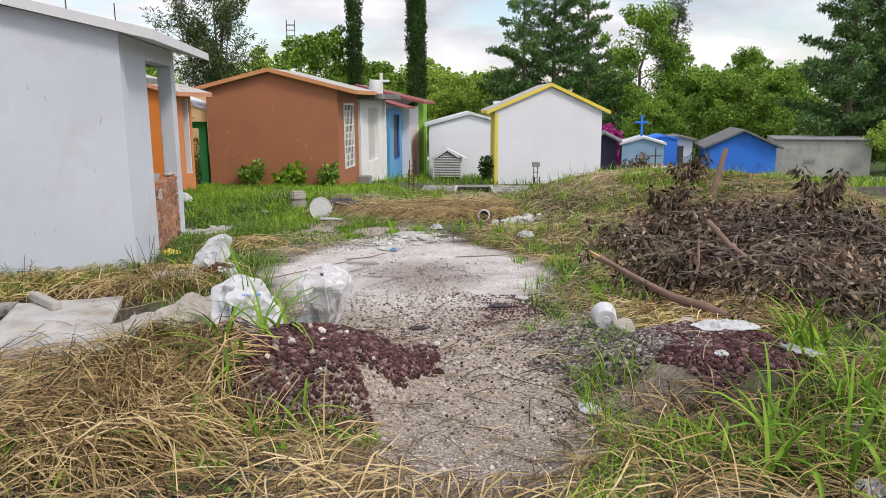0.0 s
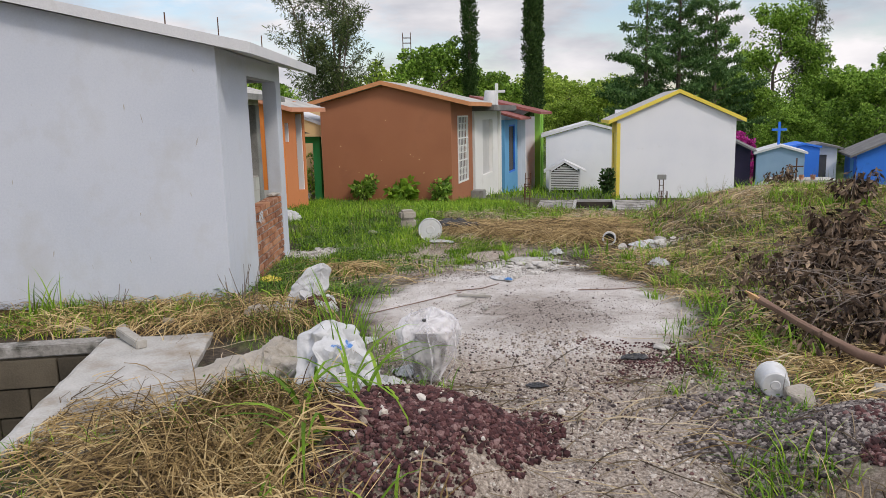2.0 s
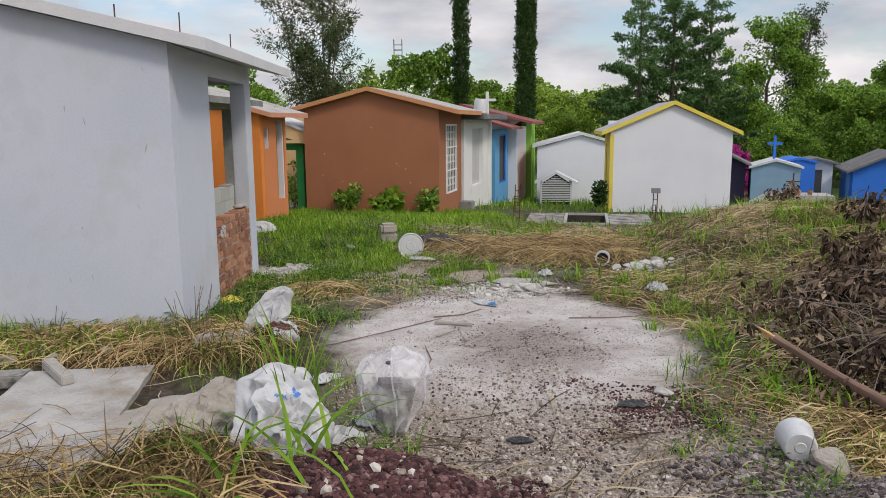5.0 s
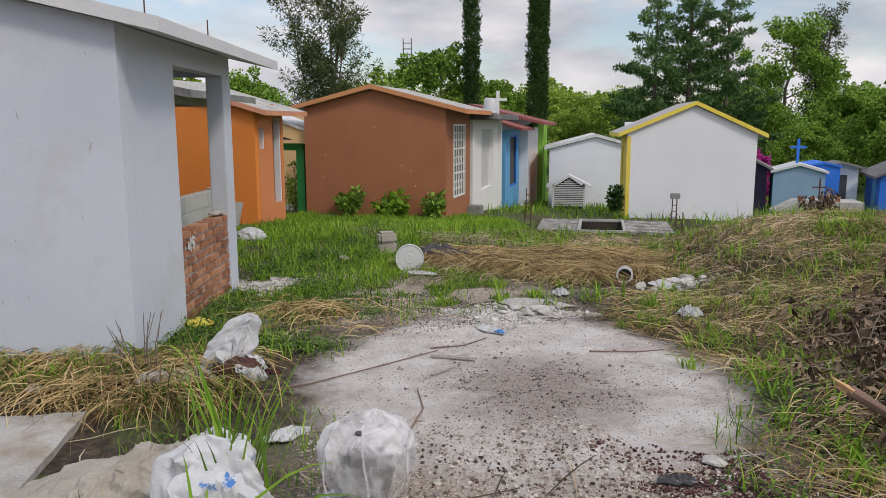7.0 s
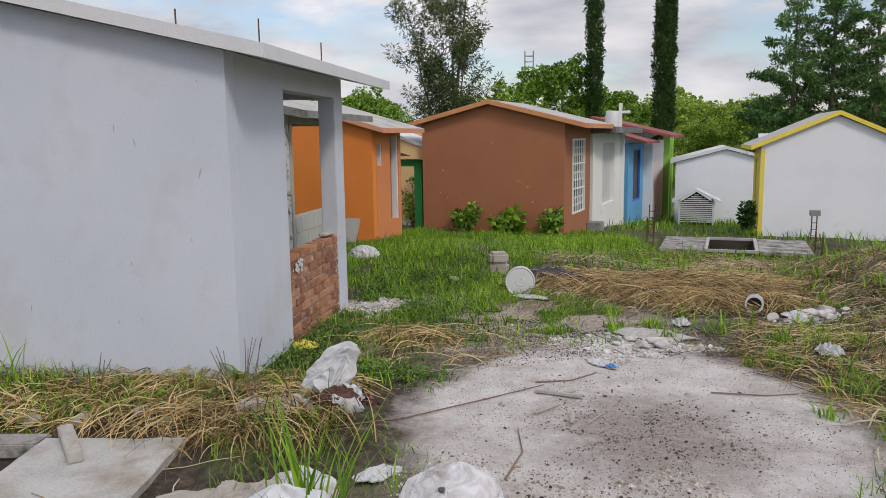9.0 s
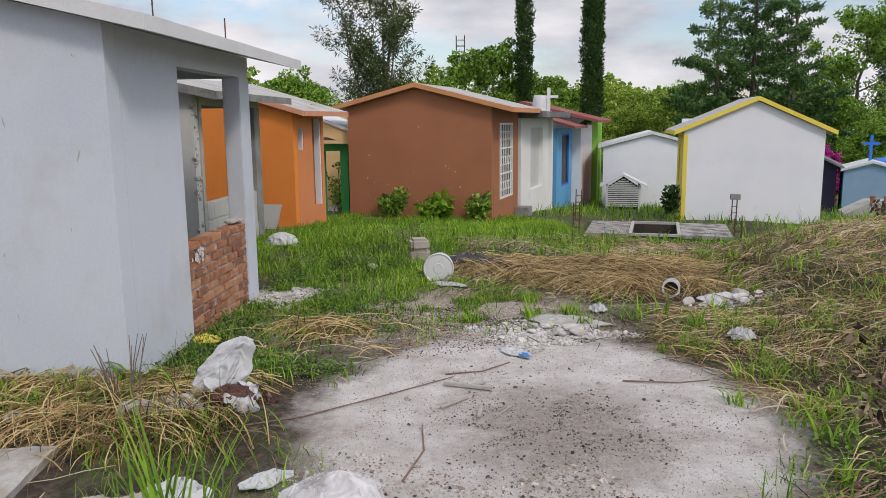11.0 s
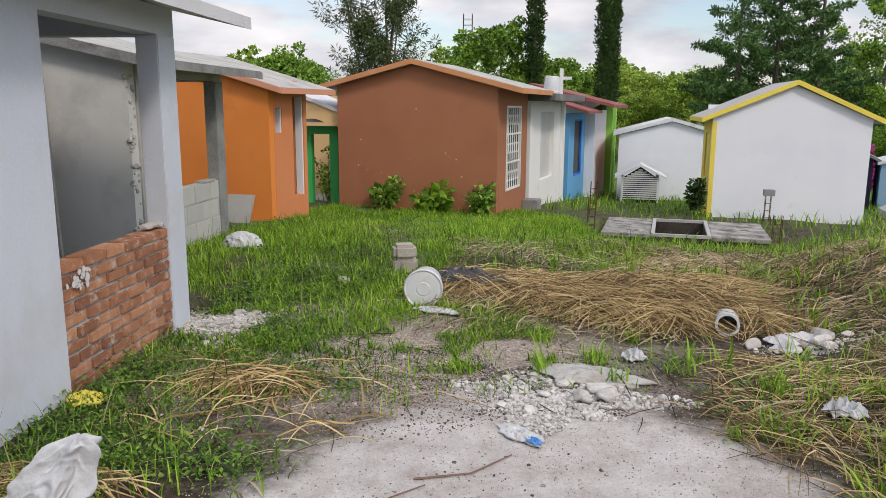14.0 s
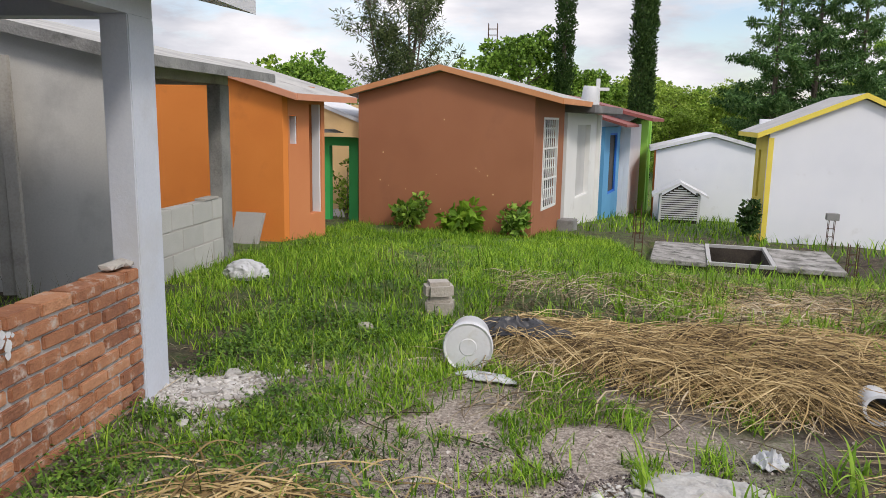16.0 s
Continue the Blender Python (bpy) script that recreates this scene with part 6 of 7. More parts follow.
def lattice_mast():
    h = thing("rebar_mast", pose(-1.45, 40.0, -0.4), "thin steel lattice mast above the trees", "mast")
    for a, b in ((0, 0), (0.4, 0), (0.4, 0.4), (0, 0.4)):
        part("upright", tube(bmesh.new(), [(a, b, 0), (a, b, 6.0)], 0.018, 4), M_rust, h)
    for i in range(22):
        z = 0.3 + i * 0.26
        part("tie", tube(bmesh.new(), [(0, 0, z), (0.4, 0, z), (0.4, 0.4, z), (0, 0.4, z), (0, 0, z)], 0.012, 4), M_rust, h)


lattice_mast()


# ---- shrubs at the brown wall, flowers by the porch ----
def shrub(x, y, hgt, rad, label, seed, mat=None, per=26, size=0.14, z=None, long=1.6):
    r = np.random.default_rng(seed)
    h = thing("shrub", pose(x, y, gz(x, y) if z is None else z), label, "shrub", "shrubs")
    cs = []
    for k in range(7):
        a = k * 2.4 + r.uniform(-0.3, 0.3)
        e = Vector((math.cos(a) * rad * r.uniform(0.3, 0.9), math.sin(a) * rad * r.uniform(0.3, 0.9), hgt * r.uniform(0.5, 1.0)))
        part("stem", tube(bmesh.new(), [(0, 0, -0.03), e * 0.5 + Vector((0, 0, 0.05)), e], 0.01, 5, 0.004), M_twig, h)
        cs += [np.array(e), np.array(e * 0.7), np.array(e * 0.45)]
    v, f = leaf_cloud(r, cs, np.full(len(cs), rad * 0.36), per, size, 0.7, -0.1, long)
    raw_mesh("leaves", v, f, mat or M_leaf, h)


shrub(-1.45, 17.5, 0.5, 0.28, "dark green leafy shrub at the brown wall", 1, None, 20, 0.12)
shrub(-0.55, 17.25, 0.48, 0.32, "broad-leaved green shrub at the brown wall", 2, M_blade, 11, 0.17)
shrub(0.28, 17.0, 0.48, 0.24, "green shrub at the brown wall", 3, None, 14, 0.12)
shrub(-2.8, 18.9, 1.05, 0.3, "yellow-flowered plant inside the green porch", 4, M_leafyellow, 22, 0.09, -0.5)
shrub(-2.45, 19.0, 0.9, 0.3, "tall flowering plant inside the green porch", 5, M_leafyellow, 20, 0.09, -0.5)
shrub(4.27, 18.75, 0.7, 0.17, "dark green potted shrub at the yellow corner", 6, M_cypress, 26, 0.1)
shrub(2.35, 27.5, 0.8, 0.5, "green bush at the end of the tomb row", 7, M_leafyellow, 20, 0.16)


# ---- the dead brush heap ----
def brush_heap():
    h = thing("brush_heap", pose(4.0, 5.75, 0.0), "heap of cut branches with withered brown leaves", "brush heap")
    rng = np.random.default_rng(31)
    bm = bmesh.new()
    cs, rs = [], []
    for i in range(520):
        a, q = rng.uniform(0, math.tau), rng.random() ** 0.6
        x, y = math.cos(a) * q * 1.35, math.sin(a) * q * 1.3 - 0.12 * math.cos(a)
        z0 = gz(4.0 + x, 5.75 + y)
        top = (0.12 + 0.24 * noise.noise((x * 1.7, y * 1.7, 4.0))) * (1 - q ** 4) + 0.07
        z = z0 + rng.uniform(0.1, 1.0) * top
        L = rng.uniform(0.3, 0.8)
        th, up = rng.uniform(0, math.tau), rng.uniform(-0.25, 0.12)
        p = Vector((x, y, z))
        e = p + Vector((math.cos(th), math.sin(th), up)) * L
        m = p.lerp(e, 0.5) + Vector((0, 0, rng.uniform(0, 0.08)))
        tube(bm, [p, m, e], rng.uniform(0.003, 0.009), 4, 0.002)
        if i % 2 == 0:
            w = p + Vector((rng.normal(0, 0.32), rng.normal(0, 0.32), 0.06 + 0.14 * rng.random()))
            tube(bm, [p, p.lerp(w, 0.5) + Vector((0, 0, 0.04)), w], 0.005, 4, 0.002)
        for s in (0.2, 0.45, 0.7, 0.9, 1.0):
            c = np.array(p.lerp(e, s))
            c[2] = max(c[2], gz(4.0 + c[0], 5.75 + c[1]) + 0.03)
            cs.append(c)
            rs.append(rng.uniform(0.05, 0.13))
    part("twig_tangle", bm, M_twig, h)["kind"] = "stuff"
    v, f = leaf_cloud(rng, cs, rs, 11, 0.068, 0.8, 1.0, 2.3)
    raw_mesh("withered_leaves", v, f, M_deadleaf, h)["kind"] = "stuff"


brush_heap()


def dead_plant(x, y, hgt, seed, label):
    r = np.random.default_rng(seed)
    h = thing("dead_plant", pose(x, y, gz(x, y)), label, "dead plant", "dead plants")
    cs = []
    for k in range(6):
        a = k * 1.3 + r.uniform(-0.3, 0.3)
        e = Vector((math.cos(a) * 0.18, math.sin(a) * 0.18, hgt * r.uniform(0.5, 1)))
        part("stem", tube(bmesh.new(), [(0, 0, 0), e * 0.55 + Vector((0, 0, 0.06)), e, e + Vector((math.cos(a) * 0.1, math.sin(a) * 0.1, -0.1))], 0.008, 4, 0.003), M_twig, h)
        cs += [np.array(e * s) for s in (0.4, 0.6, 0.8, 1.0)]
    v, f = leaf_cloud(r, cs, np.full(len(cs), 0.08), 18, 0.08, 1.0, 1.3, 2.4)
    raw_mesh("leaves", v, f, M_deadleaf, h)


dead_plant(4.6, 8.6, 0.35, 1, "withered dark plant on the earth mound")
dead_plant(5.0, 6.7, 0.55, 2, "withered dark plant with drooping leaves")
dead_plant(4.55, 5.6, 0.42, 3, "withered dark plant with drooping leaves")
dead_plant(3.7, 7.2, 0.36, 4, "withered dark plant on the earth mound")
dead_plant(5.35, 12.0, 0.4, 5, "withered dark plant on the mound crest")
dead_plant(3.4, 6.5, 0.34, 6, "withered dark plant at the brush heap")
dead_plant(4.9, 4.9, 0.42, 7, "withered dark plant at the brush heap")


def fallen_branch(pts, r0, r1, label, split=False, seed=1):
    h = thing("fallen_branch", pose(*pts[0]), label, "branch", "branches")
    o = Vector(pts[0])
    q = [Vector(p) - o for p in pts]
    bm = tube(bmesh.new(), q, r0, 9, r1)
    for v in bm.verts:
        v.co += Vector((noise.noise(v.co * 9), noise.noise(v.co * 9 + Vector((5, 0, 0))), noise.noise(v.co * 9 + Vector((0, 7, 0))))) * r0 * 0.9
    part("stem", bm, M_branch, h, smooth=True)
    if split:
        rng = random.Random(seed)
        d = (q[0] - q[1]).normalized()
        bm = bmesh.new()
        for i in range(9):
            s = Vector((rng.uniform(-1, 1), rng.uniform(-1, 1), rng.uniform(-1, 1))) * r0 * 0.7
            tube(bm, [s - d * 0.02, s * 1.1 + d * rng.uniform(0.05, 0.11)], 0.012, 4, 0.004)
        part("splinters", bm, M_split, h, "orange split wood end")


fallen_branch([(2.28, 5.45, 0.27), (2.35, 5.34, 0.225), (2.42, 5.2, 0.185), (2.53, 5.03, 0.13), (2.61, 4.85, 0.08), (2.75, 4.66, 0.06), (2.84, 4.48, 0.04)], 0.022, 0.028, "broken brown branch with a splintered end", True)
fallen_branch([(3.25, 5.6, 0.5), (3.3, 5.3, 0.34), (3.4, 5.0, 0.2)], 0.018, 0.03, "grey broken branch in the brush heap")
fallen_branch([(2.8, 4.95, 0.1), (2.95, 5.15, 0.24), (3.05, 5.35, 0.4)], 0.014, 0.008, "thin bare branch in the brush heap")
fallen_branch([(4.35, 7.6, 0.35), (4.42, 7.62, 0.62), (4.55, 7.7, 0.95)], 0.035, 0.028, "pale dead stump leaning on the mound")


# ---- sacks, bags and litter ----
M_sack = material("white_woven_plastic_sack", [(0.418, 0.425, 0.432), (0.488, 0.495, 0.501), (0.530, 0.536, 0.544)], 6, 60, 0.55, 0.5, 22, stain=(0.45, 0.42, 0.38), stain_scale=5, stain_at=(0.56, 0.82), dist=0.02)
M_printed = material("white_sack_with_blue_print", [(0.44, 0.447, 0.455), (0.52, 0.527, 0.534), (0.58, 0.586, 0.592)], 6, 60, 0.5, 0.5, 22, stain=(0.06, 0.2, 0.5), stain_scale=7.5, stain_at=(0.63, 0.66), dist=0.02)
M_print = material("blue_sack_print", [(0.05, 0.2, 0.5), (0.09, 0.28, 0.6)], 8, 60, 0.6, 0.1)
M_yellowbag = material("yellow_plastic_litter", [(0.6, 0.48, 0.06), (0.7, 0.58, 0.1)], 8, 50, 0.5, 0.2)
M_blackbag = material("black_plastic_sheet", [(0.015, 0.015, 0.017), (0.03, 0.03, 0.032)], 8, 50, 0.35, 0.3)
M_redsand = material("dark_red_sand", [(0.035, 0.014, 0.012), (0.075, 0.03, 0.024), (0.13, 0.06, 0.05)], 12, 120, 0.95, 0.7, dist=0.006)
M_greysand = material("grey_sand_fill", [(0.144, 0.132, 0.120), (0.204, 0.192, 0.180)], 9, 90, 0.95, 0.4)


def net_material():
    m = material("white_mesh_net", [(0.7, 0.69, 0.71), (0.78, 0.77, 0.79)], 9, 80, 0.6, 0.2)
    t, L = m.node_tree, m.node_tree.links
    b, o = t.nodes["Principled BSDF"], t.nodes["Material Output"]
    tr = t.nodes.new("ShaderNodeBsdfTransparent")
    mx = t.nodes.new("ShaderNodeMixShader")
    nn = t.nodes.new("ShaderNodeTexNoise")
    nn.inputs["Scale"].default_value, nn.inputs["Detail"].default_value, nn.inputs["Distortion"].default_value = 9.0, 6, 1.2
    rr_ = t.nodes.new("ShaderNodeMapRange")
    rr_.inputs["From Min"].default_value, rr_.inputs["From Max"].default_value = 0.4, 0.62
    rr_.inputs["To Min"].default_value, rr_.inputs["To Max"].default_value = 0.2, 0.62
    L.new(t.nodes["Texture Coordinate"].outputs["Object"], nn.inputs["Vector"])
    L.new(nn.outputs["Fac"], rr_.inputs["Value"])
    L.new(rr_.outputs["Result"], mx.inputs[0])
    L.new(tr.outputs[0], mx.inputs[1])
    L.new(b.outputs[0], mx.inputs[2])
    L.new(mx.outputs[0], o.inputs["Surface"])
    return m


M_net = net_material()


def crumple(bm, amount, freq, seed, flat_to=None):
    for v in bm.verts:
        p = v.co * freq + Vector((seed * 3.1, seed * 1.7, seed))
        d = v.co.normalized() if v.co.length > 1e-6 else Vector((0, 0, 1))
        v.co += d * (0.8 * noise.noise(p) + 0.75 * (0.35 - abs(noise.noise(p * 1.7))) + 0.45 * (0.35 - abs(noise.noise(p * 3.4)))) * amount
        if flat_to is not None and v.co.z < flat_to:
            v.co.z = flat_to
    return bm


def blob(rx, ry, rz, amount, freq, seed, sub=4, flat_to=None, cut=None):
    bm = bmesh.new()
    bmesh.ops.create_icosphere(bm, subdivisions=sub, radius=1)
    for v in bm.verts:
        v.co = Vector((v.co.x * rx, v.co.y * ry, v.co.z * rz))
    return crumple(bm, amount, freq, seed, flat_to)


def rock(name, x, y, size, mat, label, category, seed, group="stones", lift=0.0, sub=3):
    """A broken stone: the hull of random points, with its edges worn."""
    rng = random.Random(seed * 7 + 1)
    bm = bmesh.new()
    for i in range(9 + 4 * sub):
        d = Vector((rng.gauss(0, 1), rng.gauss(0, 1), rng.gauss(0, 1))).normalized() * rng.uniform(0.8, 1.05)
        d = Vector([max(-0.8, min(0.8, c)) for c in d])
        bm.verts.new((d.x * size[0], d.y * size[1], d.z * size[2]))
    got = bmesh.ops.convex_hull(bm, input=bm.verts[:])
    bmesh.ops.delete(bm, geom=[v for v in bm.verts if not v.link_faces], context="VERTS")
    if max(size) > 0.045:
        bmesh.ops.bevel(bm, geom=bm.edges[:], offset=max(size) * 0.07, segments=1, affect="EDGES")
    ob = link(name, bm, mat)
    ob.location = (x, y, gz(x, y) + size[2] * 0.35 + lift)
    ob.rotation_euler = (0, 0, seed * 1.3)
    return tagged(ob, label, category, group)


def torn_sheet(rx, ry, h, seed, n=30):
    """A crumpled piece of thin sheet with an uneven outline and sharp creases."""
    bm = bmesh.new()
    rows = []
    for j in range(9):
        q = j / 8
        row = []
        for i in range(n):
            a = i * math.tau / n
            e = 1 + 0.35 * noise.noise((math.cos(a) * 1.6 + seed, math.sin(a) * 1.6, seed * 2.0)) + 0.2 * noise.noise((math.cos(a) * 5 + seed, math.sin(a) * 5, 1.0))
            x, y = math.cos(a) * q * rx * e, math.sin(a) * q * ry * e
            p = Vector((x / rx * 2.2 + seed * 3, y / ry * 2.2, seed))
            z = (1 - abs(noise.noise(p)) * 2.2) * 0.6 + (1 - abs(noise.noise(p * 2.1)) * 2) * 0.4
            row.append(bm.verts.new((x, y, 0.008 + max(0.0, z) * h * (1.15 - 0.8 * q * q))))
        rows.append(row)
    for a, b in zip(rows, rows[1:]):
        for i in range(n):
            bm.faces.new((a[i], a[(i + 1) % n], b[(i + 1) % n], b[i]))
    bmesh.ops.remove_doubles(bm, verts=bm.verts[:], dist=1e-5)
    lower = bmesh.ops.extrude_face_region(bm, geom=bm.faces[:])
    bmesh.ops.translate(bm, vec=(0, 0, -0.006), verts=[v for v in lower["geom"] if isinstance(v, bmesh.types.BMVert)])
    return bm


def rough(bm, amount, freq):
    for v in bm.verts:
        v.co += Vector((noise.noise(v.co * freq), noise.noise(v.co * freq + Vector((9, 0, 0))), noise.noise(v.co * freq + Vector((0, 9, 0))))) * amount
    return bm


def cloth(profile, crease, freq, seed, sub=5, pleats=0):
    """A slack cloth bag: half widths and height by level, with sharp creases."""
    bm = bmesh.new()
    bmesh.ops.create_icosphere(bm, subdivisions=sub, radius=1)
    lv = [p[0] for p in profile]
    for v in bm.verts:
        z = v.co.z
        r = max(1e-6, math.sqrt(max(0.0, 1 - z * z)))
        n = Vector((v.co.x / r, v.co.y / r, 0)) if r > 1e-3 else Vector((0, 0, 0))
        rx, ry, hz = (float(np.interp(z, lv, [p[k] for p in profile])) for k in (1, 2, 3))
        e = min(1.0, r * 1.6)
        p = Vector((n.x * rx * e, n.y * ry * e, hz))
        q = Vector((p.x * freq, p.y * freq, p.z * freq * 0.4)) + Vector((seed, seed * 2.0, 0)) + Vector((1, 1, 0)) * 0.8 * noise.noise(p * 4)
        s = (0.3 - abs(noise.noise(q))) + 0.6 * (0.3 - abs(noise.noise(q * 2.3 + Vector((4, 0, 0))))) + 0.3 * (0.3 - abs(noise.noise(q * 5.1)))
        if pleats:
            s += 0.7 * (0.4 - abs(math.sin(math.atan2(n.y, n.x) * pleats / 2 + hz * 5 + noise.noise(q) * 2)))
        v.co = p + n * s * crease * e + Vector((0, 0, 0.15 * s * crease))
        v.co.z = max(v.co.z, 0.0)
    return bm


def white_sack():
    h = thing("white_sack", pose(-0.29, 4.54, gz(-0.29, 4.54) - 0.02, -10, -4, 12), "white woven sack with blue print slumped on the gravel", "sack")
    bm = cloth([(-1.0, 0.16, 0.12, 0.0), (-0.6, 0.215, 0.17, 0.05), (-0.1, 0.2, 0.155, 0.17), (0.4, 0.165, 0.12, 0.29), (0.8, 0.12, 0.07, 0.4), (1.0, 0.07, 0.03, 0.45)], 0.06, 6, 3, 6, pleats=5)
    part("sack_body", bm, M_printed, h, "white cloth with blue printed marks", smooth=True)
    part("sack_flap", torn_sheet(0.16, 0.1, 0.07, 8.3), M_sack, h, smooth=True).location = (0.2, 0.16, 0.02)
    f = part("sack_fold", torn_sheet(0.15, 0.2, 0.09, 2.6), M_printed, h, smooth=True)
    f.location, f.rotation_euler = (0.03, -0.15, 0.2), (1.15, 0, 0.15)


white_sack()


def net_bag():
    h = thing("net_bag", pose(0.17, 4.82, gz(0.17, 4.82) - 0.01, -4, 3, 10), "white translucent net bag filled with grey sand", "sack")
    bm = cloth([(-1.0, 0.03, 0.03, 0.0), (-0.8, 0.07, 0.065, 0.03), (-0.4, 0.125, 0.12, 0.14), (0.0, 0.165, 0.155, 0.25), (0.35, 0.178, 0.165, 0.32), (0.65, 0.15, 0.12, 0.37), (0.85, 0.09, 0.06, 0.41), (1.0, 0.03, 0.02, 0.44)], 0.024, 7, 5, 6, pleats=9)
    for v in bm.verts:
        v.co.x += 0.16 * max(0.0, v.co.z - 0.3)
        v.co.y -= 0.12 * max(0.0, 0.12 - v.co.z)
    part("net", bm, M_net, h, "white translucent mesh cloth", smooth=True)
    fill = bmesh.new()
    box(fill, -0.095, 0.1, -0.085, 0.09, 0.03, 0.27, bevel=0.03)
    for v in fill.verts:
        k = 0.62 + 0.38 * min(1.0, v.co.z / 0.2)
        v.co.x, v.co.y = v.co.x * k, v.co.y * k
    part("fill", rough(fill, 0.012, 14), M_greysand, h, "grey sand showing through the net", smooth=True)
    for k in range(6):
        a = k * 1.05 + 0.3
        pts = [(math.cos(a + 0.3 * f) * (0.05 + 0.125 * math.sin(0.5 + f * 2.2)), math.sin(a + 0.3 * f) * (0.045 + 0.12 * math.sin(0.5 + f * 2.2)), 0.41 - 0.39 * f) for f in np.linspace(0, 1, 12)]
        part("fold", rough(tube(bmesh.new(), pts, 0.006, 5, 0.003), 0.01, 12), M_net, h, smooth=True)
    part("tear", blob(0.013, 0.013, 0.009, 0.003, 40, 2, 2), M_dark, h, "small dark hole").location = (-0.04, -0.11, 0.385)


net_bag()


def sand_heap():
    h = thing("sand_heap", pose(-0.66, 4.98, gz(-0.66, 4.98) - 0.06, 0, 0, -24), "hardened pale heap of sand and cement", "sand heap")
    bm = blob(0.23, 0.4, 0.25, 0.08, 4.4, 7, 6, -0.1)
    for amount, freq in ((0.03, 7), (0.014, 20), (0.009, 52)):
        rough(bm, amount, freq)
    part("sand_mass", bm, M_sandlump, h, smooth=True)
    part("lump", rough(rough(blob(0.13, 0.13, 0.1, 0.06, 9, 3, 5), 0.02, 16), 0.01, 45), M_sandlump, h, smooth=True).location = (0.17, 0.2, 0.13)
    part("lump", rough(rough(blob(0.2, 0.22, 0.1, 0.1, 8, 5, 5), 0.02, 16), 0.01, 45), M_sandlump, h, smooth=True).location = (-0.13, -0.36, 0.02)
    part("skirt", rough(rough(blob(0.4, 0.5, 0.1, 0.07, 5, 9, 5, -0.05), 0.02, 14), 0.008, 50), M_sandlump, h, smooth=True).location = (-0.2, -0.1, 0.03)
    part("sack_scrap", torn_sheet(0.13, 0.1, 0.08, 4.7), M_sack, h, "torn white sack on the heap", smooth=True).location = (0.08, 0.27, 0.19)


sand_heap()


def sand_sack():
    h = thing("open_sack", pose(-0.74, 6.36, gz(-0.74, 6.36) - 0.01, 0, 0, 6), "torn white sack spilling dark red sand", "sack")
    hood = cloth([(-1.0, 0.12, 0.08, 0.0), (-0.4, 0.13, 0.09, 0.08), (0.2, 0.105, 0.07, 0.2), (0.7, 0.08, 0.045, 0.29), (1.0, 0.035, 0.02, 0.33)], 0.05, 6, 8, 6, pleats=5)
    for v in hood.verts:
        v.co.x += v.co.z * 0.55
    part("sack_body", hood, M_sack, h, smooth=True).location = (-0.09, 0.1, 0.0)
    collar = lathe([(0.115, -0.02), (0.16, 0.0), (0.172, 0.05), (0.155, 0.085), (0.125, 0.095), (0.112, 0.07), (0.11, 0.02)], 40)
    bmesh.ops.subdivide_edges(collar, edges=collar.edges[:], cuts=1, use_grid_fill=True)
    c = part("collar", rough(rough(collar, 0.09, 9), 0.02, 30), M_sack, h, "folded white rim of the sack mouth", smooth=True)
    c.location, c.rotation_euler, c.scale = (0.06, -0.03, 0.0), (0.2, 0.12, 0.3), (0.95, 0.7, 1.0)
    part("spilled_sand", rough(rough(blob(0.13, 0.1, 0.05, 0.03, 9, 4, 5, -0.03), 0.014, 30), 0.008, 70), M_redsand, h, "dark red sand", smooth=True).location = (0.055, -0.05, 0.05)
    part("sack_flap", torn_sheet(0.16, 0.11, 0.08, 9.1), M_sack, h, smooth=True).location = (-0.22, -0.08, 0.0)
    rock("broken_stone", -1.08, 6.12, (0.13, 0.1, 0.08), M_sandlump, "pale broken stone beside the torn sack", "stone", 3)


sand_sack()


def bucket():
    h = thing("bucket", pose(0.14, 9.42, gz(0.14, 9.42) + 0.135, -94, 0, 2), "white plastic bucket lying on its side, lid facing out", "bucket")
    prof = [(0.0, 0.0), (0.13, 0.0), (0.132, 0.006)]
    part("lid", lathe([(0.0, 0.002), (0.045, 0.0), (0.05, 0.004), (0.1, 0.002), (0.122, 0.004), (0.134, -0.004), (0.14, 0.004), (0.14, 0.03), (0.133, 0.032)], 32), M_plastic, h, "dusty white lid", smooth=True)
    part("bucket_wall", lathe([(0.133, 0.02), (0.138, 0.04), (0.131, 0.045), (0.137, 0.06), (0.13, 0.065), (0.116, 0.33), (0.11, 0.34), (0.0, 0.34)], 32), M_plastic, h, smooth=True)
    part("handle", tube(bmesh.new(), [(0.139 * math.cos(a), 0.139 * math.sin(a), -0.05 - 0.0 * a + 0.07 + 0.02 * math.sin(a)) for a in np.linspace(0.2, 2.9, 14)], 0.003, 5), M_rust, h)
    s = thing("plastic_sheet", pose(0.34, 9.8, gz(0.34, 9.8) + 0.08), "crumpled black plastic sheet beside the bucket", "plastic sheet")
    part("sheet", torn_sheet(0.36, 0.15, 0.1, 6.2), M_blackbag, s).location = (0.05, 0, 0.03)
    b = tagged(link("concrete_block", boxes((-0.1, 0.1, -0.09, 0.09, 0, 0.13), bevel=0.018), M_sandlump), "worn pale concrete block in the grass", "block", "stacked blocks")
    b.location = (-0.17, 10.78, gz(-0.17, 10.78) - 0.02)
    b2 = tagged(link("concrete_block", boxes((-0.105, 0.1, -0.09, 0.09, 0, 0.13), bevel=0.03), M_sandlump), "worn pale concrete block resting on another block", "block", "stacked blocks")
    b2.location, b2.rotation_euler = (-0.18, 10.78, b.location.z + 0.131), (0, 0, 0.3)
    rock("stone", -0.6, 10.2, (0.085, 0.07, 0.05), M_sandlump, "round pale stone lying in the grass", "stone", 4)


bucket()


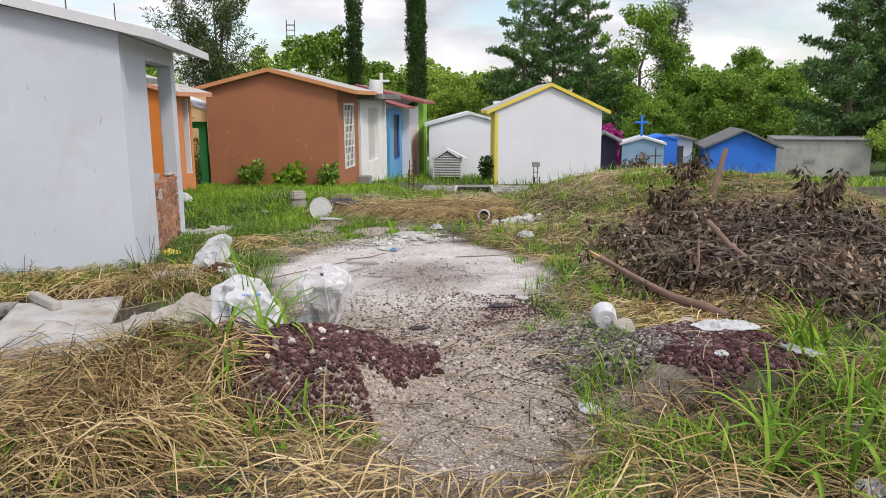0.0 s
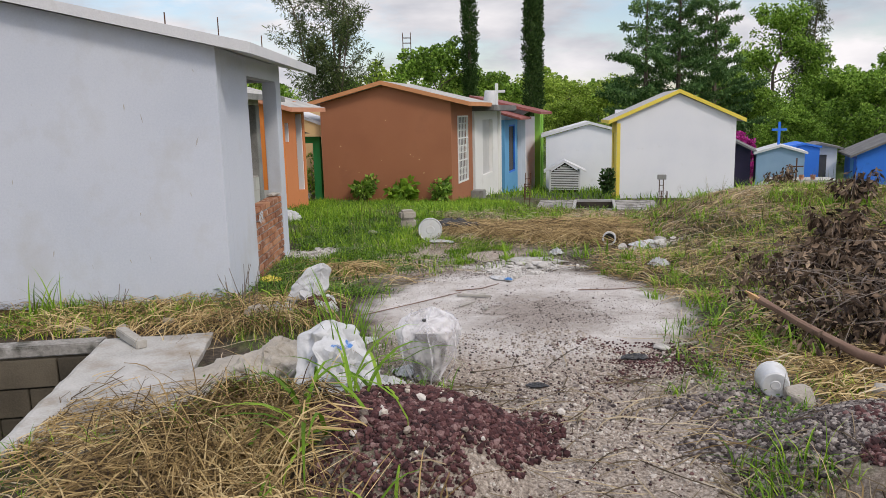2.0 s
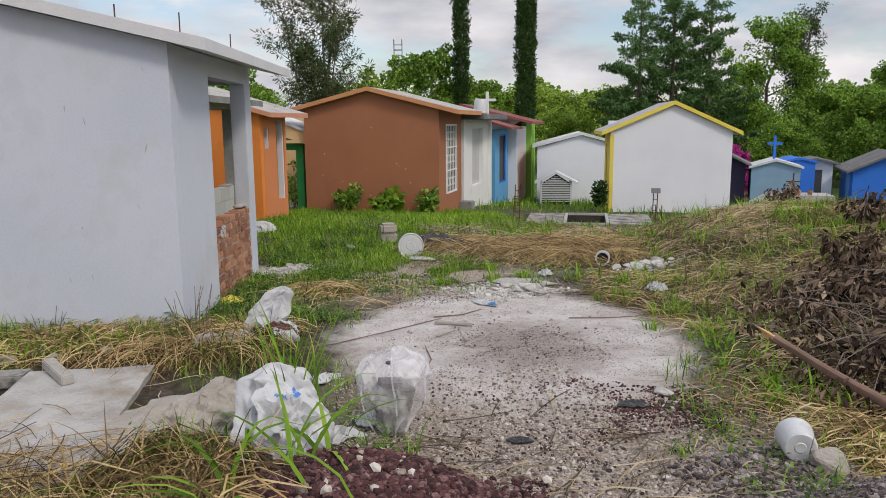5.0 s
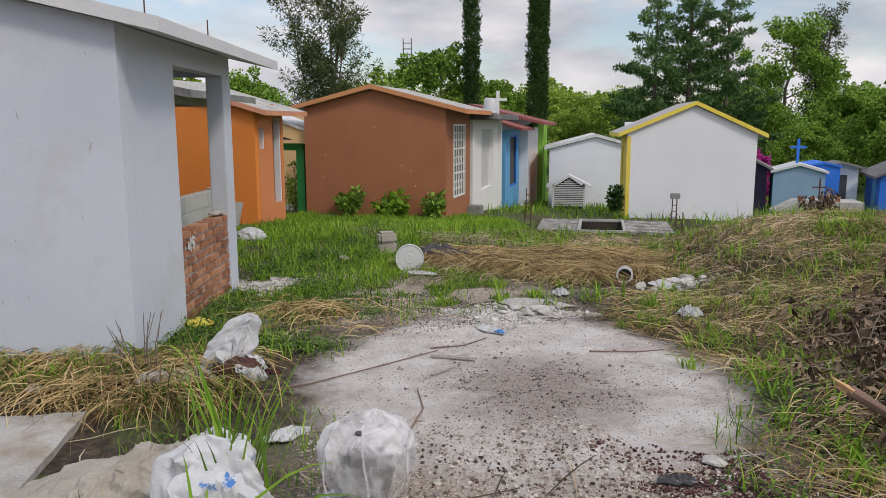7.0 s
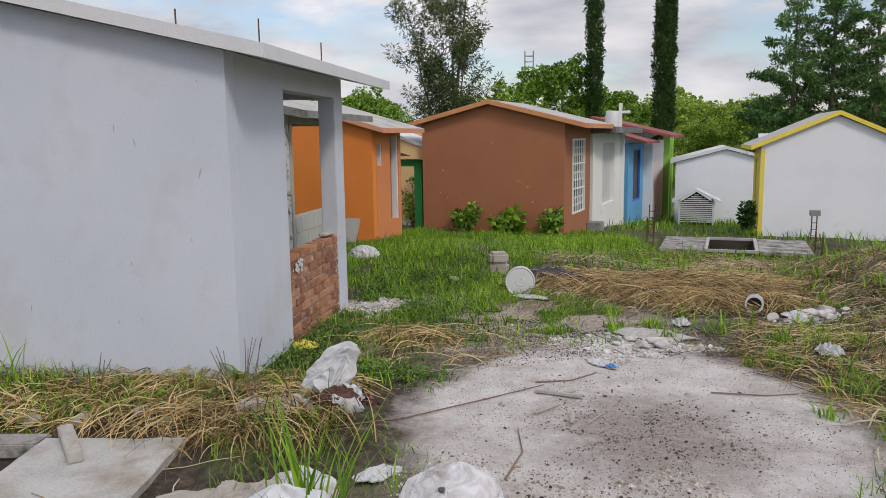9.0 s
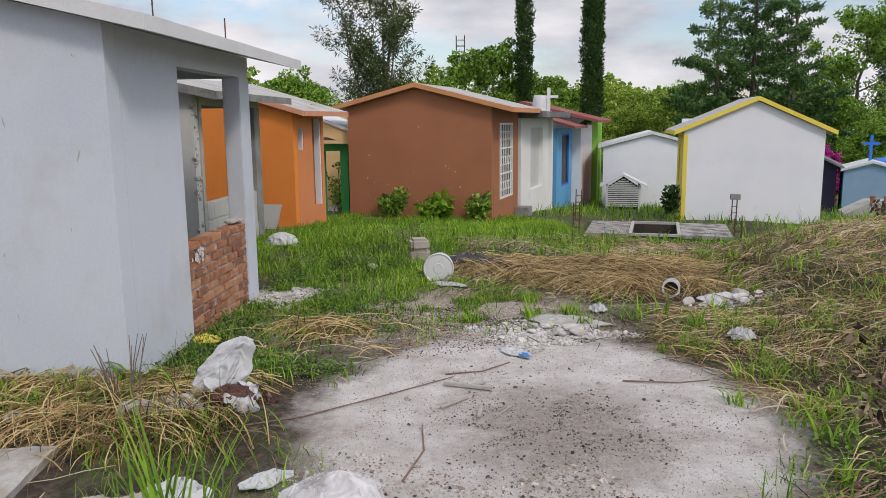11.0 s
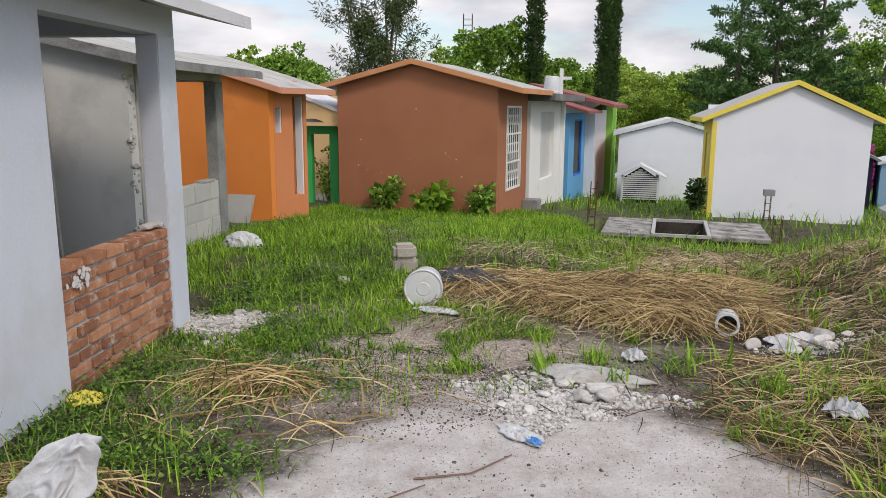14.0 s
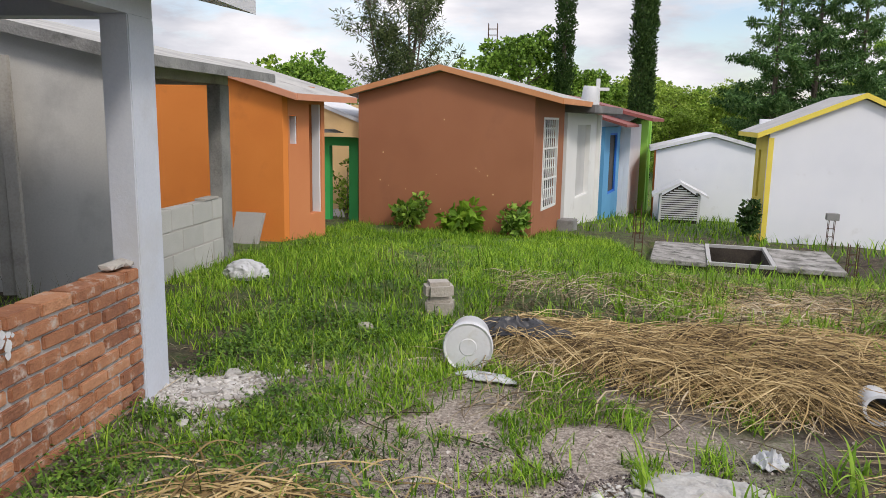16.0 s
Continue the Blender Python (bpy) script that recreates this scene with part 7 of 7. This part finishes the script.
def bag_by_post():
    h = thing("plastic_bag", pose(-1.95, 11.6, gz(-1.95, 11.6)), "crumpled dirty white plastic bag in the grass", "plastic bag")
    part("bag", cloth([(-1.0, 0.16, 0.12, 0.0), (-0.3, 0.19, 0.14, 0.05), (0.4, 0.14, 0.1, 0.12), (1.0, 0.06, 0.04, 0.18)], 0.06, 8, 12, 5), M_sack, h, smooth=True)


bag_by_post()


def litter(name, x, y, rx, ry, rz, mat, label, category, seed, turn=0.0, sub=4, group="litter"):
    ob = link(name, torn_sheet(rx, ry, rz * 1.0, seed), mat)
    ob.location, ob.rotation_euler = (x, y, gz(x, y) + 0.004), (0, 0, turn)
    return tagged(ob, label, category, group)


litter("plastic_litter", 2.52, 8.9, 0.24, 0.09, 0.06, M_sack, "flattened white plastic litter on straw", "litter", 3, 0.2)
litter("plastic_litter", 2.4, 8.74, 0.09, 0.06, 0.06, M_sack, "crumpled white plastic litter on straw", "litter", 4)
litter("plastic_litter", 2.32, 7.75, 0.1, 0.07, 0.08, M_sack, "crumpled white plastic scrap", "litter", 5)
litter("plastic_litter", 1.46, 8.45, 0.07, 0.06, 0.07, M_sack, "crumpled pale plastic scrap in straw", "litter", 6)
litter("plastic_litter", 1.42, 3.24, 0.05, 0.08, 0.02, M_sack, "small white plastic scrap on the path", "litter", 7)
litter("plastic_litter", -0.28, 5.62, 0.12, 0.07, 0.025, M_sack, "flat white plastic scrap on the grit", "litter", 8, 0.7)
litter("plastic_litter", 0.06, 4.95, 0.1, 0.08, 0.03, M_sack, "torn white plastic scrap on the gravel", "litter", 9, 0.7)
litter("plastic_litter", 2.38, 3.72, 0.2, 0.08, 0.05, M_sack, "torn white sack lying on the gravel heap", "litter", 10, -0.25)
litter("plastic_litter", 2.6, 3.45, 0.13, 0.05, 0.04, M_sack, "torn white sack strip on the gravel heap", "litter", 11, -0.8)
litter("plastic_litter", 2.15, 3.35, 0.04, 0.03, 0.02, M_sack, "small white scrap on the gravel heap", "litter", 12)
litter("plastic_litter", 2.5, 2.8, 0.1, 0.05, 0.04, M_sack, "white plastic scrap among the grass", "litter", 13)
litter("plastic_litter", 2.2, 2.3, 0.09, 0.06, 0.04, M_sack, "white plastic scrap among the grass", "litter", 14)
litter("plastic_litter", 0.24, 9.28, 0.16, 0.06, 0.03, M_sack, "broken white plastic pieces under the bucket", "litter", 21, -0.3)
litter("yellow_bag", -1.33, 7.62, 0.1, 0.08, 0.05, M_yellowbag, "crumpled yellow plastic bag at the wall foot", "litter", 15)
litter("black_rag", 1.42, 5.12, 0.08, 0.05, 0.02, M_blackbag, "flat dark rag on the path", "litter", 16)
litter("black_rag", 0.78, 4.72, 0.06, 0.04, 0.012, M_blackbag, "small flat dark scrap on the path", "litter", 17)
rock("stone", 1.62, 5.28, (0.07, 0.06, 0.025), M_limestone, "flat white stone on the path", "stone", 5)


def pail():
    h = thing("small_pail", pose(1.96, 4.46, gz(1.96, 4.46) + 0.075, -88, 0, -14) @ Matrix.Scale(0.74, 4), "small white plastic pail lying on its side", "pail")
    part("pail_wall", lathe([(0, -0.085), (0.03, -0.09), (0.035, -0.085), (0.06, -0.09), (0.085, -0.09), (0.095, -0.08), (0.105, 0.08), (0.11, 0.085), (0.11, 0.1), (0.1, 0.1), (0.09, -0.06), (0, -0.06)], 20), M_plastic, h, smooth=True)
    rock("stone", 2.04, 4.34, (0.095, 0.08, 0.085), M_sandlump, "pale broken stone beside the plastic pail", "stone", 7)
    rock("stone", 2.52, 4.42, (0.1, 0.09, 0.06), M_sandlump, "pale stone at the edge of the brush", "stone", 8)


pail()


def pipe():
    h = thing("pipe_end", pose(2.13, 9.02, gz(2.13, 9.02) + 0.085, 84, 0, -14), "short white plastic pipe open at its dark end", "pipe")
    part("pipe_wall", lathe([(0.062, 0.0), (0.075, 0.0), (0.075, -0.22), (0.06, -0.22), (0.06, 0.0), (0.062, 0.0)], 20), M_plastic, h, smooth=True)
    # black disc set back in the bore, standing for the shade inside
    part("bore_shade", lathe([(0, -0.1), (0.06, -0.1)], 16), M_blackbag, h)


pipe()


# the white lime rubble at the far edge of the pad
def rubble():
    rng = random.Random(8)
    for i in range(15):
        a, q = rng.uniform(0, math.tau), rng.random() ** 0.7
        s = rng.uniform(0.02, 0.06) * (1.2 - 0.7 * q) + (0.045 if i % 6 == 0 else 0)
        rock("rubble_piece", 0.98 + math.cos(a) * q * 0.38, 7.82 + math.sin(a) * q * 0.26, (s * rng.uniform(1, 1.5), s, s * 0.65), M_limestone, "white lumps of lime rubble at the pad", "rubble", i, "lime rubble", 0.03 * (1 - q), 2)
    for i in range(16):
        s = rng.uniform(0.02, 0.07)
        rock("rubble_piece", -1.22 + abs(rng.gauss(0, 0.14)), 9.02 + rng.gauss(0, 0.16), (s * 1.3, s, s * 0.45), M_limestone, "pale mortar rubble at the column foot", "rubble", 40 + i, "mortar rubble", 0.0, 2)
    for i in range(10):
        s = rng.uniform(0.03, 0.07)
        rock("rubble_piece", rng.uniform(-3.2, -1.2), rng.uniform(5.95, 6.4), (s * 1.4, s, s * 0.6), M_sandlump, "pale stone in the grass strip", "stone", 60 + i, "strip stones", 0.0, 2)
    for i in range(7):
        s = rng.uniform(0.03, 0.07)
        rock("rubble_piece", 2.5 + rng.uniform(-0.28, 0.3), 8.77 + rng.uniform(-0.12, 0.12), (s * 1.4, s, s * 0.8), M_limestone, "grey-white broken stones in the straw", "stone", 90 + i, "straw stones", 0.01, 2)
    p = thing("torn_sheet", pose(1.2, 8.2, gz(1.2, 8.2), 0, 0, -16), "flat grey cement crust by the rubble", "cement crust")
    part("crust", torn_sheet(0.32, 0.15, 0.035, 3.3), M_coverslab, p)
    q = thing("paper_scrap", pose(0.8, 7.4, gz(0.8, 7.4) + 0.006, 0, 0, -50), "folded white paper scrap with a blue corner", "paper")
    part("sheet", torn_sheet(0.13, 0.06, 0.02, 7.7), M_sack, q)
    part("blue_corner", torn_sheet(0.04, 0.025, 0.02, 2.2), M_print, q).location = (0.1, -0.01, 0.008)


rubble()
ux, uy = pile_pts(rg, 4200, 0.98, 7.84, 0.44, 0.3, 0.75, 0.8)
vx, vy = pile_pts(rg, 2200, -1.16, 9.0, 0.34, 0.4, 0.6, 0.8)
wx, wy = pile_pts(rg, 420, 2.55, 8.77, 0.32, 0.16, 0.6)
yx, yy = pile_pts(rg, 25, 0.12, 3.84, 0.5, 0.42, 0.6)
wx, wy = np.concatenate([wx, yx]), np.concatenate([wy, yy])
ux, uy = np.concatenate([ux, vx, wx]), np.concatenate([uy, vy, wy])
tagged(raw_mesh("lime_crumbs", *stone_set(rg, ux, uy, rg.uniform(0.003, 0.013, len(ux)) * (0.8 + 1.2 * rg.random(len(ux)) ** 8), 0.5), M_limestone), "crumbled white lime rubble on the ground", "rubble", kind="stuff")


# sticks and clods on the pad
def pad_bits():
    rng = random.Random(12)

    def stick(x, y, L, turn, r=0.008, label="short grey wooden stick on the cement pad"):
        s = thing("stick", pose(x, y, gz(x, y) + r + 0.004, 0, 0, turn), label, "stick", "sticks")
        part("wood", boxes((-L / 2, L / 2, -r, r, -r * 0.7, r * 0.7), bevel=0.002), M_plank, s)

    stick(0.46, 6.5, 0.2, 50)
    stick(0.6, 6.36, 0.1, 85, 0.01)
    stick(0.52, 6.74, 0.28, -15, 0.012)
    stick(0.57, 6.78, 0.12, 35, 0.009)
    stick(0.72, 6.4, 0.2, 62, 0.004)
    for pts, lab in (([(-0.6, 6.05), (-0.29, 6.28), (0.1, 6.62), (0.43, 6.91)], "long dry stem across the cement pad"), ([(0.38, 6.95), (0.6, 7.02), (0.76, 7.2)], "thin dry stem on the cement pad"), ([(0.3, 5.6), (0.36, 5.9), (0.32, 6.2)], "thin bent wire on the cement pad"), ([(1.4, 6.9), (1.7, 6.85), (1.9, 6.95)], "thin dry stem on the cement pad")):
        h = thing("dry_twig", pose(pts[0][0], pts[0][1], 0), lab, "stem", "stems")
        part("stem", tube(bmesh.new(), [(a - pts[0][0], b - pts[0][1], gz(a, b) + 0.008) for a, b in pts], 0.005, 5, 0.003), M_branch, h)
    for i in range(70):
        a, q = rng.uniform(0, math.tau), rng.random() ** 0.6
        s = rng.uniform(0.005, 0.014) + (0.008 if i % 9 == 0 else 0)
        rock("clod", 0.85 + math.cos(a) * q * 0.85, 6.45 + math.sin(a) * q * 0.85, (s, s, s * 0.7), M_greygravel, "small dark clod of earth on the pad", "clod", i, "clods", -0.002, 1)


pad_bits()


def plank_on_slab():
    h = thing("plank_piece", pose(-1.8, 5.6, 0.062, 0, 3, -48), "short grey weathered timber on the slab edge", "timber")
    part("timber", boxes((-0.2, 0.17, -0.035, 0.035, -0.025, 0.03), bevel=0.006), M_plank, h)
    p = thing("leaning_plank", pose(-3.26, 10.55, 0.03, -4, -4, 0), "long pale plank leaning on the grey wall", "plank")
    part("plank", boxes((-0.06, 0.04, -0.02, 0.02, 0, 1.78), bevel=0.004), M_plank, p)
    for x, top, tilt, w in ((-3.42, 1.62, -3, 0.05), (-3.6, 1.7, -7, 0.04), (-3.74, 1.55, 2, 0.06)):
        p = thing("leaning_plank", pose(x, 10.6, 0.03, -4, tilt, 0), "weathered grey plank leaning on the grey wall", "plank", "leaning planks")
        part("plank", boxes((-w, w, -0.018, 0.018, 0, top), bevel=0.004), M_plank, p)


plank_on_slab()


# ---- steel bars standing in the ground ----
def rebar_cage(x, y, hgt, label, cap=False, w=0.11, turn=-10):
    h = thing("rebar_cage", pose(x, y, gz(x, y) - 0.03, 0, 0, turn), label, "steel bars", "steel bar cages")
    for a, b in ((0, 0), (w, 0), (w, w), (0, w)):
        part("bar", tube(bmesh.new(), [(a, b, 0), (a + 0.004, b, hgt)], 0.006, 5), M_rust, h)
    n = int(hgt / 0.13)
    for i in range(n):
        z = 0.1 + i * 0.13
        part("tie", tube(bmesh.new(), [(0, 0, z), (w, 0, z), (w, w, z), (0, w, z), (0, 0, z)], 0.004, 4), M_rust, h)
    if cap:
        part("cap_block", boxes((-0.04, w + 0.06, -0.02, w + 0.02, hgt, hgt + 0.11), bevel=0.006), M_darkcon, h)


rebar_cage(5.35, 18.2, 0.5, "thin steel bar cage with a dark cap block", True, 0.09)
rebar_cage(4.62, 15.55, 0.5, "rusty steel bar cage at the tomb slab")
rebar_cage(2.2, 17.9, 0.62, "rusty steel bar cage at the tomb slab")
rebar_cage(2.0, 16.3, 0.55, "rusty steel bar cage at the tomb slab")
